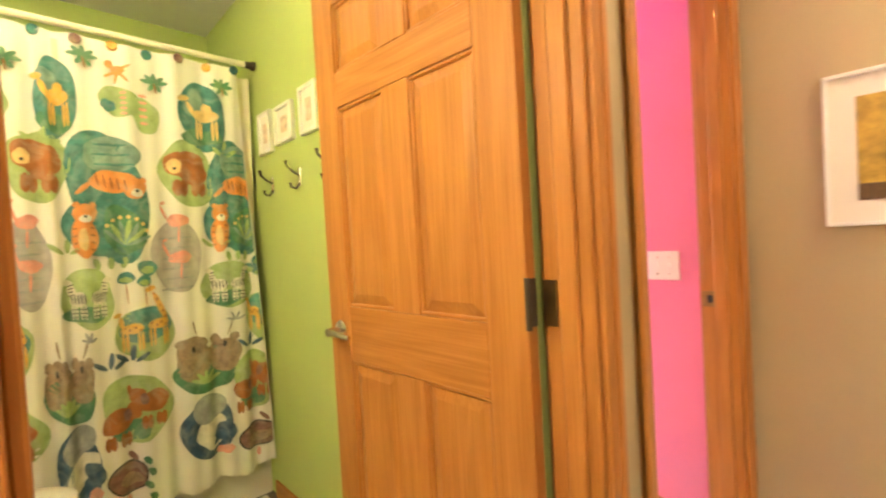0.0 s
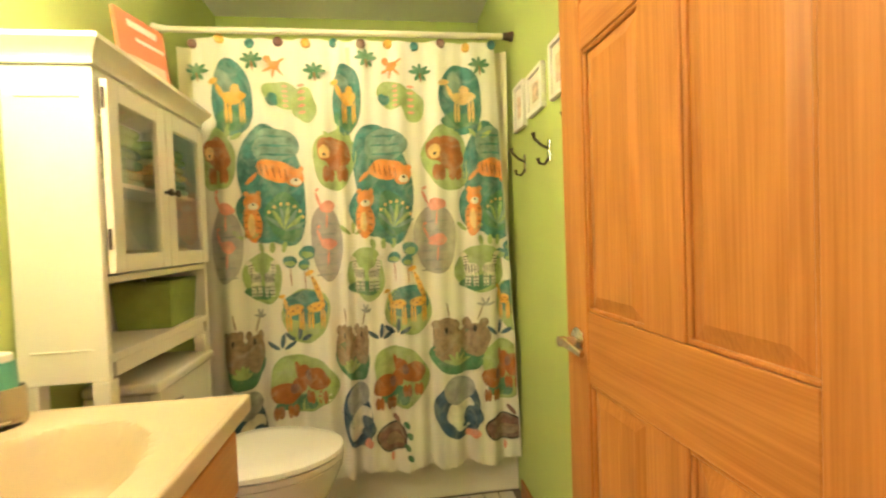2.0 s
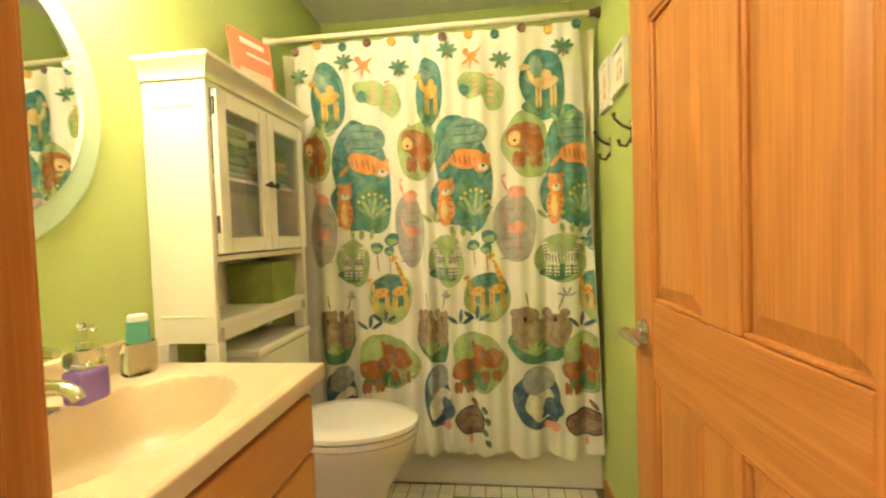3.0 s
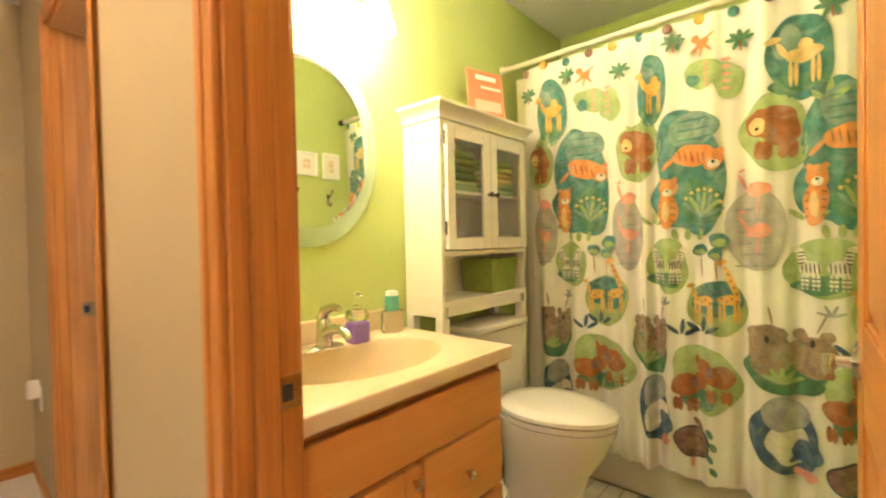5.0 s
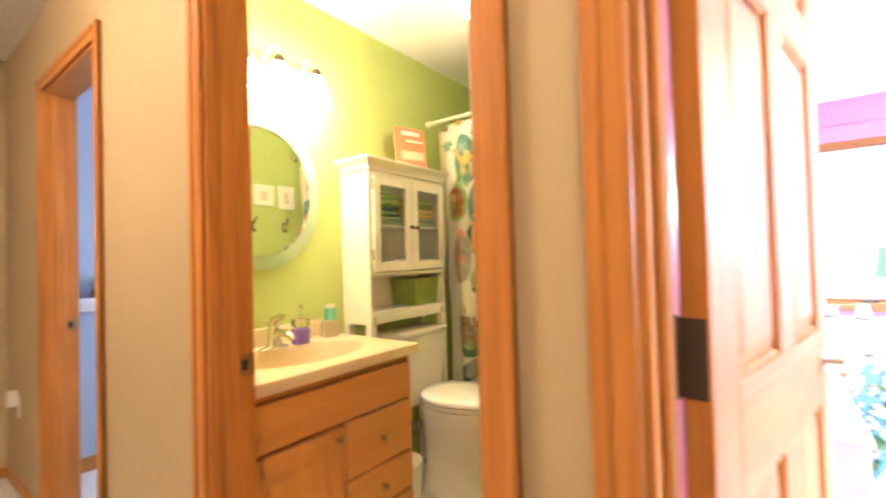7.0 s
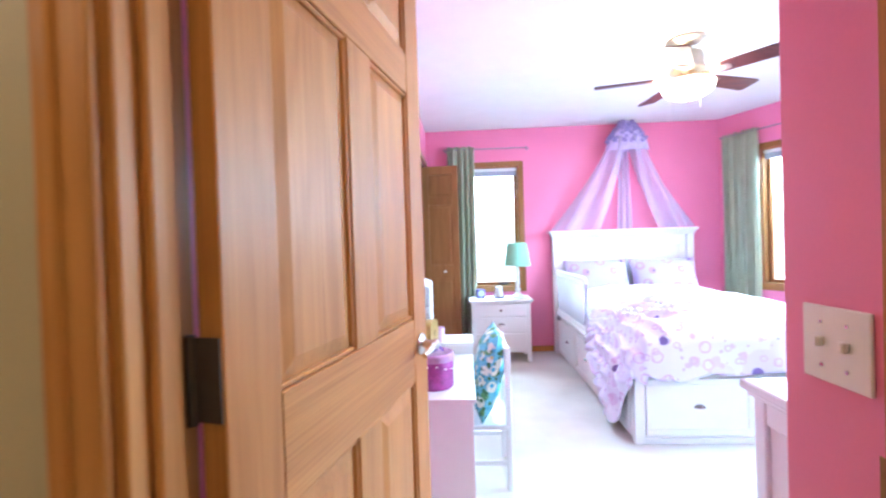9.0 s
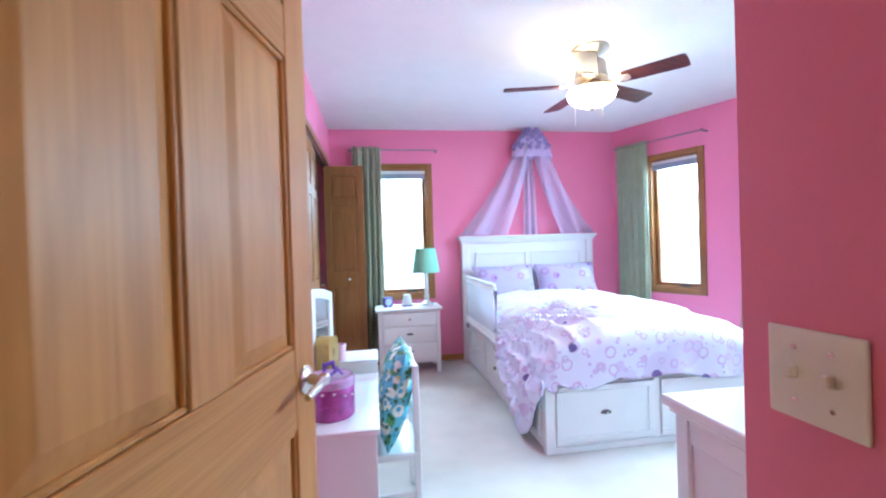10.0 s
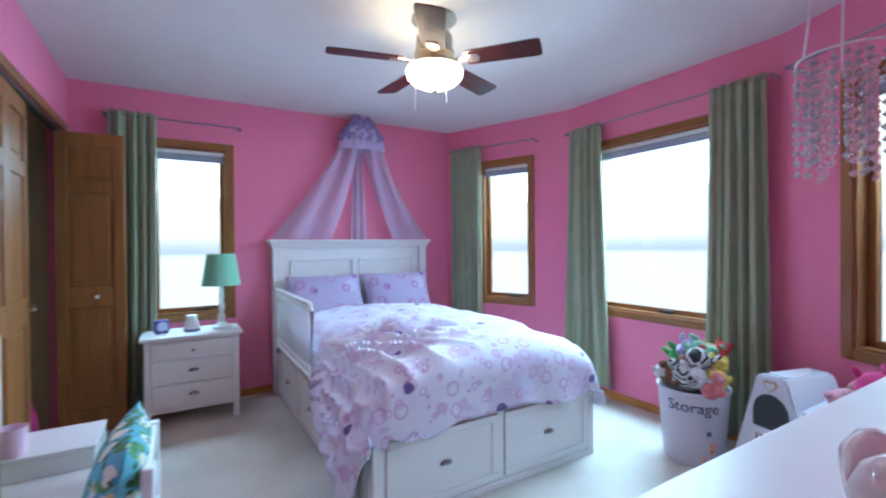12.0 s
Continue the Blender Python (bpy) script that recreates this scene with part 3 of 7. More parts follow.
class Print:
    """One motif: layered patches of ink that follow the pleats."""

    def __init__(self, name):
        self.name, self.bm, self.laid, self.mats = name, bmesh.new(), [], []

    def blob(self, px, py, w, h, color, wobble=0.08, turn=0.0, seed=0, n=36, bend=0.0):
        if color not in self.mats:
            self.mats.append(color)
        idx = self.mats.index(color)
        cx, cz = curtain_xz(px, py)
        sw, sh = w / 561 * 1.29 / 2, h / 740 * 1.82 / 2
        r = random.Random(seed * 77 + int(px * 3 + py))
        ph = [r.uniform(0, 6.28) for _ in range(4)]
        ct, st = math.cos(radians(turn)), math.sin(radians(turn))
        ex, ez = abs(sw * ct) + abs(sh * st), abs(sw * st) + abs(sh * ct)
        under = [q[4] for q in self.laid if abs(q[0] - cx) < q[2] + ex and abs(q[1] - cz) < q[3] + ez]
        level = 1 + max(under, default=-1)
        self.laid.append((cx, cz, ex, ez, level))
        off = 0.0045 + 0.0011 * level
        steps = max(2, min(9, int(max(sw, sh) / 0.011) + 1))

        def at(a, k):
            rad = k * (1 + wobble * (math.sin(2 * a + ph[0]) + 0.7 * math.sin(3 * a + ph[1]) + 0.5 * math.sin(5 * a + ph[2])))
            x, z = rad * math.cos(a) * sw, rad * math.sin(a) * sh
            z += bend * sh * (x / sw) ** 2
            x, z = x * ct - z * st, x * st + z * ct
            x, z = min(max(cx + x, cloth_x0 + 0.004), cloth_end(cz + z) - 0.006), cz + z
            return self.bm.verts.new((x, drape_y(x, z) - off, z))

        mid = at(0, 0.0)
        rings = [[at(2 * math.pi * k / n, (q + 1) / steps) for k in range(n)] for q in range(steps)]
        for k in range(n):
            self.bm.faces.new((mid, rings[0][k], rings[0][(k + 1) % n])).material_index = idx
            for a, b in zip(rings, rings[1:]):
                self.bm.faces.new((a[k], b[k], b[(k + 1) % n], a[(k + 1) % n])).material_index = idx

    def line(self, x0, y0, x1, y1, w, color):
        d = math.hypot(x1 - x0, y1 - y0)
        self.blob((x0 + x1) / 2, (y0 + y1) / 2, d, w, color, 0.02, math.degrees(math.atan2(-(y1 - y0) * 0.93, x1 - x0)), n=14)

    def done(self):
        part(self.name, self.bm, [INK[c] for c in self.mats], sc, smooth=80)


def four_legs(p, x, y, w, h, color, lw):
    for dx in (-0.42, -0.22, 0.18, 0.4):
        p.blob(x + dx * w, y + h, lw, h * 1.3, color, 0.03, n=10)


def tiger_print(x, y, s):
    p = Print("tiger_print")
    p.blob(x, y, 104 * s, 204, "teal", 0.045, 8, seed=1)
    p.blob(x - 14 * s, y + 44, 96 * s, 96, "teal", 0.05, seed=2)
    p.blob(x + 6 * s, y - 66, 74 * s, 58, "water", 0.06, seed=4)
    p.blob(x + 16 * s, y + 52, 58 * s, 76, "leaf", 0.10, seed=5)
    for k in range(3):
        p.line(x - 20 * s, y - 80 + 15 * k, x + (28 + 4 * k) * s, y - 82 + 15 * k, 4, "teal")
    p.blob(x + 8 * s, y - 24, 66 * s, 36, "orange", 0.07, -8)
    p.blob(x + 34 * s, y - 14, 32 * s, 32, "orange", 0.05)
    p.blob(x + 24 * s, y - 29, 10 * s, 10, "orange", 0.03, n=14)
    p.blob(x + 45 * s, y - 27, 10 * s, 10, "orange", 0.03, n=14)
    p.blob(x + 36 * s, y - 7, 18 * s, 13, "white", 0.05)
    p.blob(x + 36 * s, y - 10, 6 * s, 5, "black", 0.02, n=10)
    p.line(x - 22 * s, y - 24, x - 42 * s, y - 2, 7, "orange")
    p.blob(x - 34 * s, y + 62, 32 * s, 62, "orange", 0.06)
    p.blob(x - 32 * s, y + 26, 30 * s, 32, "orange", 0.05)
    p.blob(x - 42 * s, y + 12, 9 * s, 9, "orange", 0.03, n=14)
    p.blob(x - 22 * s, y + 12, 9 * s, 9, "orange", 0.03, n=14)
    p.blob(x - 32 * s, y + 33, 16 * s, 12, "white", 0.05)
    p.blob(x - 32 * s, y + 30, 5 * s, 4, "black", 0.02, n=10)
    p.blob(x - 36 * s, y + 64, 12 * s, 36, "sand", 0.06)
    for k in range(5):
        p.line(x + (-16 + 9 * k) * s, y - 38 + 2 * k, x + (-13 + 9 * k) * s, y - 16 + 2 * k, 2.6, "brown")
    for k in range(4):
        p.line(x - 28 * s, y + 46 + 11 * k, x - 20 * s, y + 48 + 11 * k, 3, "brown")
        p.line(x - 48 * s, y + 48 + 11 * k, x - 42 * s, y + 47 + 11 * k, 3, "brown")
    for k in range(7):
        a = -0.9 + 0.35 * k
        p.line(x + 18 * s, y + 76, x + (18 + 36 * math.sin(a)) * s, y + 76 - 44 * math.cos(a), 7, "green" if k % 2 else "water")
        p.blob(x + (18 + 30 * math.sin(a)) * s, y + 66 - 36 * math.cos(a), 6, 6, "sand", 0.05, n=10)
    for dx, a in ((-20, -30), (-4, 5), (12, 30)):
        p.line(x + dx * s, y + 112, x + (dx + 8 * math.sin(radians(a))) * s, y + 92, 9, "green")
    p.done()


def bear_print(x, y, s):
    p = Print("bear_print")
    p.blob(x, y, 86 * s, 108, "green", 0.08, seed=3)
    p.blob(x + 4 * s, y - 10, 56 * s, 56, "brown", 0.08)
    four_legs(p, x + 2 * s, y + 2, 46 * s, 22, "brown", 15 * s)
    p.blob(x - 18 * s, y - 16, 36 * s, 38, "brown", 0.06)
    p.blob(x - 20 * s, y - 12, 22 * s, 24, "sand", 0.06)
    p.blob(x - 20 * s, y - 8, 6 * s, 5, "black", 0.02, n=8)
    p.done()


def camel_print(x, y, s, color):
    p = Print("camel_print")
    p.blob(x, y, 78 * s, 118, "teal", 0.05, seed=4)
    p.blob(x - 14 * s, y - 22, 34 * s, 44, "water", 0.1, seed=2)
    p.blob(x - 4 * s, y + 36, 62 * s, 30, "leaf", 0.1)
    p.blob(x + 4 * s, y - 2, 40 * s, 22, color, 0.07, 6)
    p.blob(x + 6 * s, y - 14, 17 * s, 20, color, 0.05)
    p.line(x - 13 * s, y + 2, x - 25 * s, y - 24, 8, color)
    p.blob(x - 30 * s, y - 27, 20 * s, 10, color, 0.05, 10)
    for e in (-10, -4, 14, 20):
        p.line(x + e * s, y + 2, x + e * s, y + 42, 5 * s, color)
    p.done()


def island_print(x, y, s):
    p = Print("island_print")
    p.blob(x - 14 * s, y - 8, 62 * s, 44, "green", 0.08)
    p.blob(x + 22 * s, y + 10, 46 * s, 56, "green", 0.08)
    for k in range(5):
        p.line(x + 12 * s, y - 22 + 11 * k, x + 26 * s, y - 22 + 11 * k, 5, "pink")
        p.line(x - 14 * s, y - 22 + 8 * k, x - 4 * s, y - 22 + 8 * k, 4, "pink")
    p.blob(x - 30 * s, y, 20 * s, 20, "teal", 0.1)
    p.done()


def palm_print(x, y, s):
    p = Print("palm_print")
    for a in (-80, -40, 0, 45, 85, 150, 205):
        p.line(x, y, x + 20 * s * math.sin(radians(a)), y - 16 * s * math.cos(radians(a)), 7, "leaf")
    p.line(x, y, x + 2, y + 18, 3, "brown")
    p.done()


def monkey_print(x, y, s):
    p = Print("monkey_print")
    p.blob(x, y, 18 * s, 16, "orange", 0.08)
    p.blob(x - 10 * s, y - 8, 12 * s, 12, "orange", 0.05)
    for a, b in ((-18, 14), (14, 18), (18, -12), (-4, 22)):
        p.line(x, y, x + a * s, y + b, 4, "orange")
    p.done()


def flamingo_print(x, y, s):
    p = Print("flamingo_print")
    p.blob(x, y + 8, 72 * s, 128, "grey", 0.04)
    for k in range(6):
        p.line(x - 26 * s, y - 22 + 17 * k, x + 24 * s, y - 24 + 17 * k, 4, "slate")
    for dy in (-52, 10):
        p.blob(x + 4 * s, y + dy, 34 * s, 20, "pink", 0.08)
        p.line(x - 10 * s, y + dy, x - 20 * s, y + dy - 26, 5, "pink")
        p.line(x - 20 * s, y + dy - 26, x - 12 * s, y + dy - 32, 5, "pink")
        p.line(x + 4 * s, y + dy + 8, x + 2 * s, y + dy + 38, 3, "pink")
    p.done()


def zebra_print(x, y, s):
    p = Print("zebra_print")
    p.blob(x, y, 84 * s, 90, "green", 0.06, seed=6)
    p.blob(x - 6 * s, y + 24, 60 * s, 26, "leaf", 0.12, seed=2)
    for dx, k in ((-15, -1), (15, 1)):
        p.blob(x + dx * s, y, 24 * s, 22, "white", 0.05)
        p.line(x + (dx + 7 * k) * s, y - 2, x + (dx + 11 * k) * s, y - 24, 10, "white")
        p.blob(x + (dx + 14 * k) * s, y - 26, 15 * s, 9, "white", 0.05, 20 * k)
        for e in (-8, -3, 4, 9):
            p.line(x + (dx + e) * s, y + 6, x + (dx + e) * s, y + 32, 4 * s, "white")
            for q in range(3):
                p.line(x + (dx + e - 2) * s, y + 14 + 6 * q, x + (dx + e + 2) * s, y + 15 + 6 * q, 2, "black")
        for e in range(5):
            p.line(x + (dx - 9 + 4.5 * e) * s, y - 9, x + (dx - 8 + 4.5 * e) * s, y + 8, 2, "black")
        for e in range(4):
            p.line(x + (dx + 5 * k) * s, y - 8 - 5 * e, x + (dx + 14 * k) * s, y - 6 - 5 * e, 2, "black")
    p.done()


def giraffe_print(x, y, s):
    p = Print("giraffe_print")
    p.blob(x - 4 * s, y + 26, 88 * s, 92, "green", 0.05, seed=7)
    p.blob(x - 4 * s, y + 12, 78 * s, 58, "teal", 0.05, seed=3)
    for dx, dy in ((-24, 16), (14, 12)):
        p.blob(x + dx * s, y + dy, 32 * s, 17, "yellow", 0.06, 8)
        for e in (-13, -7, 8, 13):
            p.line(x + (dx + e) * s, y + dy + 2, x + (dx + e) * s, y + dy + 38, 4, "yellow")
        for e in range(4):
            p.blob(x + (dx - 10 + 7 * e) * s, y + dy - 2 + 4 * (e % 2), 4, 4, "brown", 0.1, n=10)
    p.line(x + 28 * s, y + 14, x + 8 * s, y - 44, 9, "yellow")
    p.blob(x + 4 * s, y - 46, 18 * s, 8, "yellow", 0.04, 25)
    for e in range(5):
        p.blob(x + (25 - 4 * e) * s, y + 2 - 10 * e, 3.5, 4.5, "brown", 0.1, n=10)
    p.line(x - 36 * s, y + 16, x - 40 * s, y - 6, 7, "yellow")
    p.blob(x - 43 * s, y - 8, 12 * s, 7, "yellow", 0.04, 15)
    for dx, dy, d in ((-28, -66, 24), (2, -80, 30), (-4, -60, 22)):
        p.line(x + dx * s, y + dy + 6, x + dx * s + 2, y + dy + 44, 2, "brown")
        p.blob(x + dx * s, y + dy, d, d * 0.8, "teal", 0.06)
        p.blob(x + dx * s, y + dy + 3, d * 0.7, d * 0.4, "green", 0.1)
    p.done()


def koala_print(x, y, s):
    p = Print("koala_print")
    p.blob(x, y + 26, 96 * s, 76, "leaf", 0.08, seed=8)
    p.blob(x - 20 * s, y + 2, 54 * s, 76, "taupe", 0.07)
    p.blob(x + 24 * s, y + 4, 48 * s, 64, "taupe", 0.07)
    for dx in (-36, -8, 12, 38):
        p.blob(x + dx * s, y - 26, 16 * s, 18, "taupe", 0.05)
    for dx in (-22, 24):
        p.blob(x + dx * s, y - 16, 6 * s, 12, "black", 0.03, n=8)
    for a in (-60, -30, 0, 30, 60):
        p.line(x - 6 * s, y + 48, x + (-6 + 26 * math.sin(radians(a))) * s, y + 48 - 26 * math.cos(radians(a)), 7, "green")
    p.line(x - 16 * s, y - 36, x - 20 * s, y - 66, 3, "taupe")
    p.line(x + 28 * s, y - 30, x + 40 * s, y - 66, 3, "taupe")
    for a in (-70, -25, 20, 65):
        p.line(x + 42 * s, y - 56, x + (42 + 16 * math.sin(radians(a))) * s, y - 56 - 18 * math.cos(radians(a)), 4, "slate")
    p.done()


def elephant_print(x, y, s):
    p = Print("elephant_print")
    p.blob(x, y, 112 * s, 106, "green", 0.07, seed=9)
    p.blob(x - 10 * s, y + 34, 66 * s, 30, "leaf", 0.1)
    for dx, dy, k in ((-30, 14, 1), (22, -8, -1)):
        p.blob(x + dx * s, y + dy, 48 * s, 38, "brown", 0.07)
        p.blob(x + (dx + 22 * k) * s, y + dy - 10, 26 * s, 28, "brown", 0.06)
        p.line(x + (dx + 30 * k) * s, y + dy - 6, x + (dx + 34 * k) * s, y + dy - 32, 7, "brown")
        four_legs(p, x + dx * s, y + dy + 14, 36 * s, 18, "brown", 10 * s)
        p.blob(x + (dx + 14 * k) * s, y + dy - 6, 13 * s, 18, "plum", 0.06)
    p.done()


def whale_print(x, y, s):
    p = Print("whale_print")
    p.blob(x, y + 6, 84 * s, 112, "blue", 0.04, 6, seed=2)
    p.blob(x + 6 * s, y + 14, 52 * s, 62, "white", 0.07, -20, seed=3)
    p.blob(x + 2 * s, y - 30, 56 * s, 54, "slate", 0.06, -20)
    p.blob(x + 28 * s, y + 20, 34 * s, 38, "blue", 0.07, 20, seed=5)
    p.line(x + 8 * s, y + 40, x + 20 * s, y + 26, 8, "blue")
    p.blob(x + 26 * s, y + 52, 26 * s, 18, "pink", 0.15)
    p.done()


def fish_print(x, y, s):
    p = Print("fish_print")
    p.blob(x, y, 80 * s, 52, "black", 0.04, -6)
    p.blob(x, y, 74 * s, 46, "plum", 0.05, -6)
    p.blob(x + 6 * s, y + 4, 46 * s, 20, "taupe", 0.1)
    p.line(x + 20 * s, y - 22, x + 4 * s, y - 42, 8, "plum")
    p.line(x, y + 26, x, y + 44, 6, "pink")
    for k in range(4):
        p.blob(x + (36 + 7 * (k % 2)) * s, y - 22 + 20 * k, 10, 16, "leaf", 0.05, 30, n=10)
    p.done()


def leaf_print(x, y, s, color="blue"):
    p = Print("leaf_print")
    for a, b in ((-48, 24), (8, 26), (58, 22)):
        p.blob(x + 17 * s * math.sin(radians(a)), y - 17 * math.cos(radians(a)), 8 * s, b, color, 0.04, -a, n=14)
    p.done()


for x, s in ((570, 1.06), (757, 1.0), (948, 0.92)):
    tiger_print(x, 294, s)
for x, s in ((484, 0.62), (675, 0.82), (870, 1.04)):
    bear_print(x, 252, s)
for x, s, c in ((512, 0.92, "yellow"), (700, 0.66, "yellow"), (900, 1.04, "sand")):
    camel_print(x, 151, s, c)
for x, s in ((606, 1.0), (792, 0.95)):
    island_print(x, 152, s)
for x, y in ((546, 100), (648, 118), (735, 95), (828, 116), (458, 118), (934, 104)):
    palm_print(x, y - 10, 1.0)
for x in (582, 778):
    monkey_print(x, 96, 1.0)
for x, s in ((491, 0.7), (656, 0.78), (846, 1.08)):
    flamingo_print(x, 383, s)
for x, s in ((546, 0.78), (722, 0.82), (926, 1.06)):
    zebra_print(x, 447, s)
for x, s in ((620, 1.0), (798, 0.96), (984, 0.62)):
    giraffe_print(x, 487, s)
for x, s in ((510, 0.7), (693, 0.62), (885, 1.16)):
    koala_print(x, 569, s)
for x, s in ((606, 1.02), (776, 0.95), (966, 0.78)):
    elephant_print(x, 630, s)
for x, s in ((512, 0.7), (697, 0.66), (878, 1.02)):
    whale_print(x, 692, s)
for x, s in ((756, 0.74), (966, 1.0), (560, 0.7)):
    fish_print(x, 738, s)
for x, y in ((572, 592), (600, 580), (742, 584), (772, 578), (958, 590), (680, 245), (500, 240), (908, 402), (700, 402), (520, 405), (930, 240)):
    leaf_print(x, y - 20, 1.0, "blue" if y > 500 else "green")
# eyelet rings
for k in range(12):
    px = 452 + k * 46
    x, z = curtain_xz(px, 62 - 4 * (k % 2))
    bm = lathe(bmesh.new(), [(0.019, 0.004), (0.019, -0.006), (0.014, -0.010), (0.008, -0.006)], 14, (x, drape_y(x, z), z), "y")
    part("button_ring", bm, [INK["plum"], INK["yellow"], INK["teal"]][k % 3], sc)
LINER = paint("cream_liner_vinyl", (0.72, 0.68, 0.48), 0.4, var=0.03)
liner = single("shower_liner", sheet(bmesh.new(), lambda u, v: Vector((2.56 + 1.35 * u, 3.47 + 0.015 * math.sin(u * 60) - 0.10 * v, 0.30 + 1.70 * v)), 60, 8), LINER, pose(0, 0, 0),
               "plain cream vinyl shower liner behind the curtain", "shower liner", smooth=80)

rod = thing("curtain_rod", pose(0, 0, 0), "white shower curtain rod with bronze end cups", "curtain rod")
ROD = paint("cream_enamel", (0.74, 0.70, 0.56), 0.35, bump=0)
part("pole", tube(bmesh.new(), [(BX0 + 0.03, 3.345, 2.055), (BX1 - 0.03, 3.345, 2.055)], 0.0125, 14), ROD, rod, smooth=40)
for x, k in ((BX0 + 0.001, 1), (BX1 - 0.001, -1)):
    part("end_cup", lathe(bmesh.new(), [(0.021, 0), (0.021, 0.012 * k), (0.016, 0.018 * k), (0.015, 0.045 * k)], 18, (x, 3.345, 2.055), "x"), BRONZE if k < 0 else ROD, rod, smooth=40)

tub = thing("bathtub", pose(0, 0, 0), "cream white built-in bathtub behind the curtain", "bathtub")
part("apron", boxes((BX0 + 0.002, 3.455, 0.006, BX1 - 0.002, 3.49, 0.36), bevel=0.008, segs=2), PORCELAIN, tub)
part("rim", boxes((BX0 + 0.002, 3.45, 0.36, BX1 - 0.002, 3.54, 0.395), (BX0 + 0.002, 3.95, 0.36, BX1 - 0.002, BY1 - 0.002, 0.395), bevel=0.01, segs=2), PORCELAIN, tub)
part("basin", boxes((BX0 + 0.01, 3.49, 0.02, BX1 - 0.01, BY1 - 0.01, 0.09)), PORCELAIN, tub)

# vanity with drawers, doors and a one-piece basin top
VX, VY0, VY1, VZ = 2.985, 1.80, 2.55, 0.805
vanity = thing("bathroom_vanity", pose(0, 0, 0), "honey maple bathroom vanity with panel door and drawers", "vanity cabinet")
part("carcass", boxes((BX0 + 0.004, VY0, 0.09, VX - 0.02, VY1, 0.68), (BX0 + 0.004, VY1 - 0.02, 0.68, VX - 0.02, VY1, VZ), (BX0 + 0.004, VY0, 0.68, VX - 0.02, VY0 + 0.02, VZ), (VX - 0.03, VY0 + 0.02, 0.68, VX - 0.02, VY1 - 0.02, VZ), (BX0 + 0.004, VY0 + 0.02, 0.006, VX - 0.08, VY1 - 0.02, 0.09)), MAPLE[2], vanity)
part("face_frame", boxes((VX - 0.02, VY0, 0.09, VX - 0.002, VY0 + 0.03, VZ), (VX - 0.02, VY1 - 0.02, 0.09, VX - 0.002, VY1, VZ), (VX - 0.02, 2.176, 0.09, VX - 0.002, 2.196, 0.60),
                         (VX - 0.02, VY0 + 0.03, 0.09, VX - 0.002, VY1 - 0.02, 0.115), (VX - 0.02, VY0 + 0.03, 0.78, VX - 0.002, VY1 - 0.02, VZ), bevel=0.002), MAPLE[2], vanity)
part("apron_panel", boxes((VX - 0.016, VY0 + 0.012, 0.628, VX + 0.014, VY1 - 0.008, 0.772), bevel=0.006, segs=2), MAPLE[1], vanity)
for z0, z1 in ((0.418, 0.618), (0.262, 0.408), (0.12, 0.252)):
    d = part("drawer_front", boxes((VX - 0.016, 2.192, z0, VX + 0.014, VY1 - 0.008, z1), bevel=0.006, segs=2), MAPLE[1], vanity)
    part("knob", lathe(bmesh.new(), [(0.006, 0.012), (0.006, 0.026), (0.013, 0.030), (0.014, 0.038), (0.006, 0.043)], 14, (VX, 2.362, (z0 + z1) / 2), "x"), CHROME, d, "round nickel knob", 40)
vd = part("cabinet_door", boxes((VX - 0.016, VY0 + 0.012, 0.12, VX + 0.014, VY0 + 0.072, 0.612), (VX - 0.016, 2.122, 0.12, VX + 0.014, 2.180, 0.612),
                                (VX - 0.016, VY0 + 0.0725, 0.12, VX + 0.0135, 2.1215, 0.18), (VX - 0.016, VY0 + 0.0725, 0.552, VX + 0.0135, 2.1215, 0.612), bevel=0.004, segs=2), MAPLE[2], vanity)
part("door_panel", boxes((VX - 0.012, VY0 + 0.06, 0.17, VX + 0.002, 2.132, 0.56), (VX - 0.012, VY0 + 0.10, 0.21, VX + 0.009, 2.092, 0.52), bevel=0.006), MAPLE[2], vd)
part("knob", lathe(bmesh.new(), [(0.006, 0.012), (0.006, 0.026), (0.013, 0.030), (0.014, 0.038), (0.006, 0.043)], 14, (VX, 2.150, 0.58), "x"), CHROME, vd, "round nickel knob", 40)

CZ = 0.85


def basin_top():
    """Counter slab whose middle sinks into an oval bowl."""
    bm = bmesh.new()
    x0, x1, y0, y1 = BX0 + 0.003, 3.022, VY0, 2.565
    cx, cy, ra, rb, deep = 2.765, 2.175, 0.165, 0.245, 0.165

    def top(u, v):
        x, y = x0 + u * (x1 - x0), y0 + v * (y1 - y0)
        d = math.hypot((x - cx) / ra, (y - cy) / rb)
        z = CZ
        if d < 1.12:
            k = (1.12 - d) / 1.12
            z -= deep * min(1.0, 6 * k) * 0.5 + deep * 0.5 * (1 - (1 - k) ** 3)
        edge = min(u * 0.52, (1 - u) * 0.52 * 1.0, (1 - v) * 0.76)
        if edge < 0.012 and u > 0.5 or (1 - v) * 0.76 < 0.012:
            z -= 0.004
        return Vector((x, y, z))

    sheet(bm, top, 54, 72)
    for r in ((x1 - 0.012, y0, CZ - 0.045, x1 + 0.004, y1 + 0.004, CZ - 0.003), (x0, y1 - 0.012, CZ - 0.045, x1 - 0.012, y1 + 0.004, CZ - 0.003)):
        box(bm, *r, bevel=0.006, segs=3)
    return bm


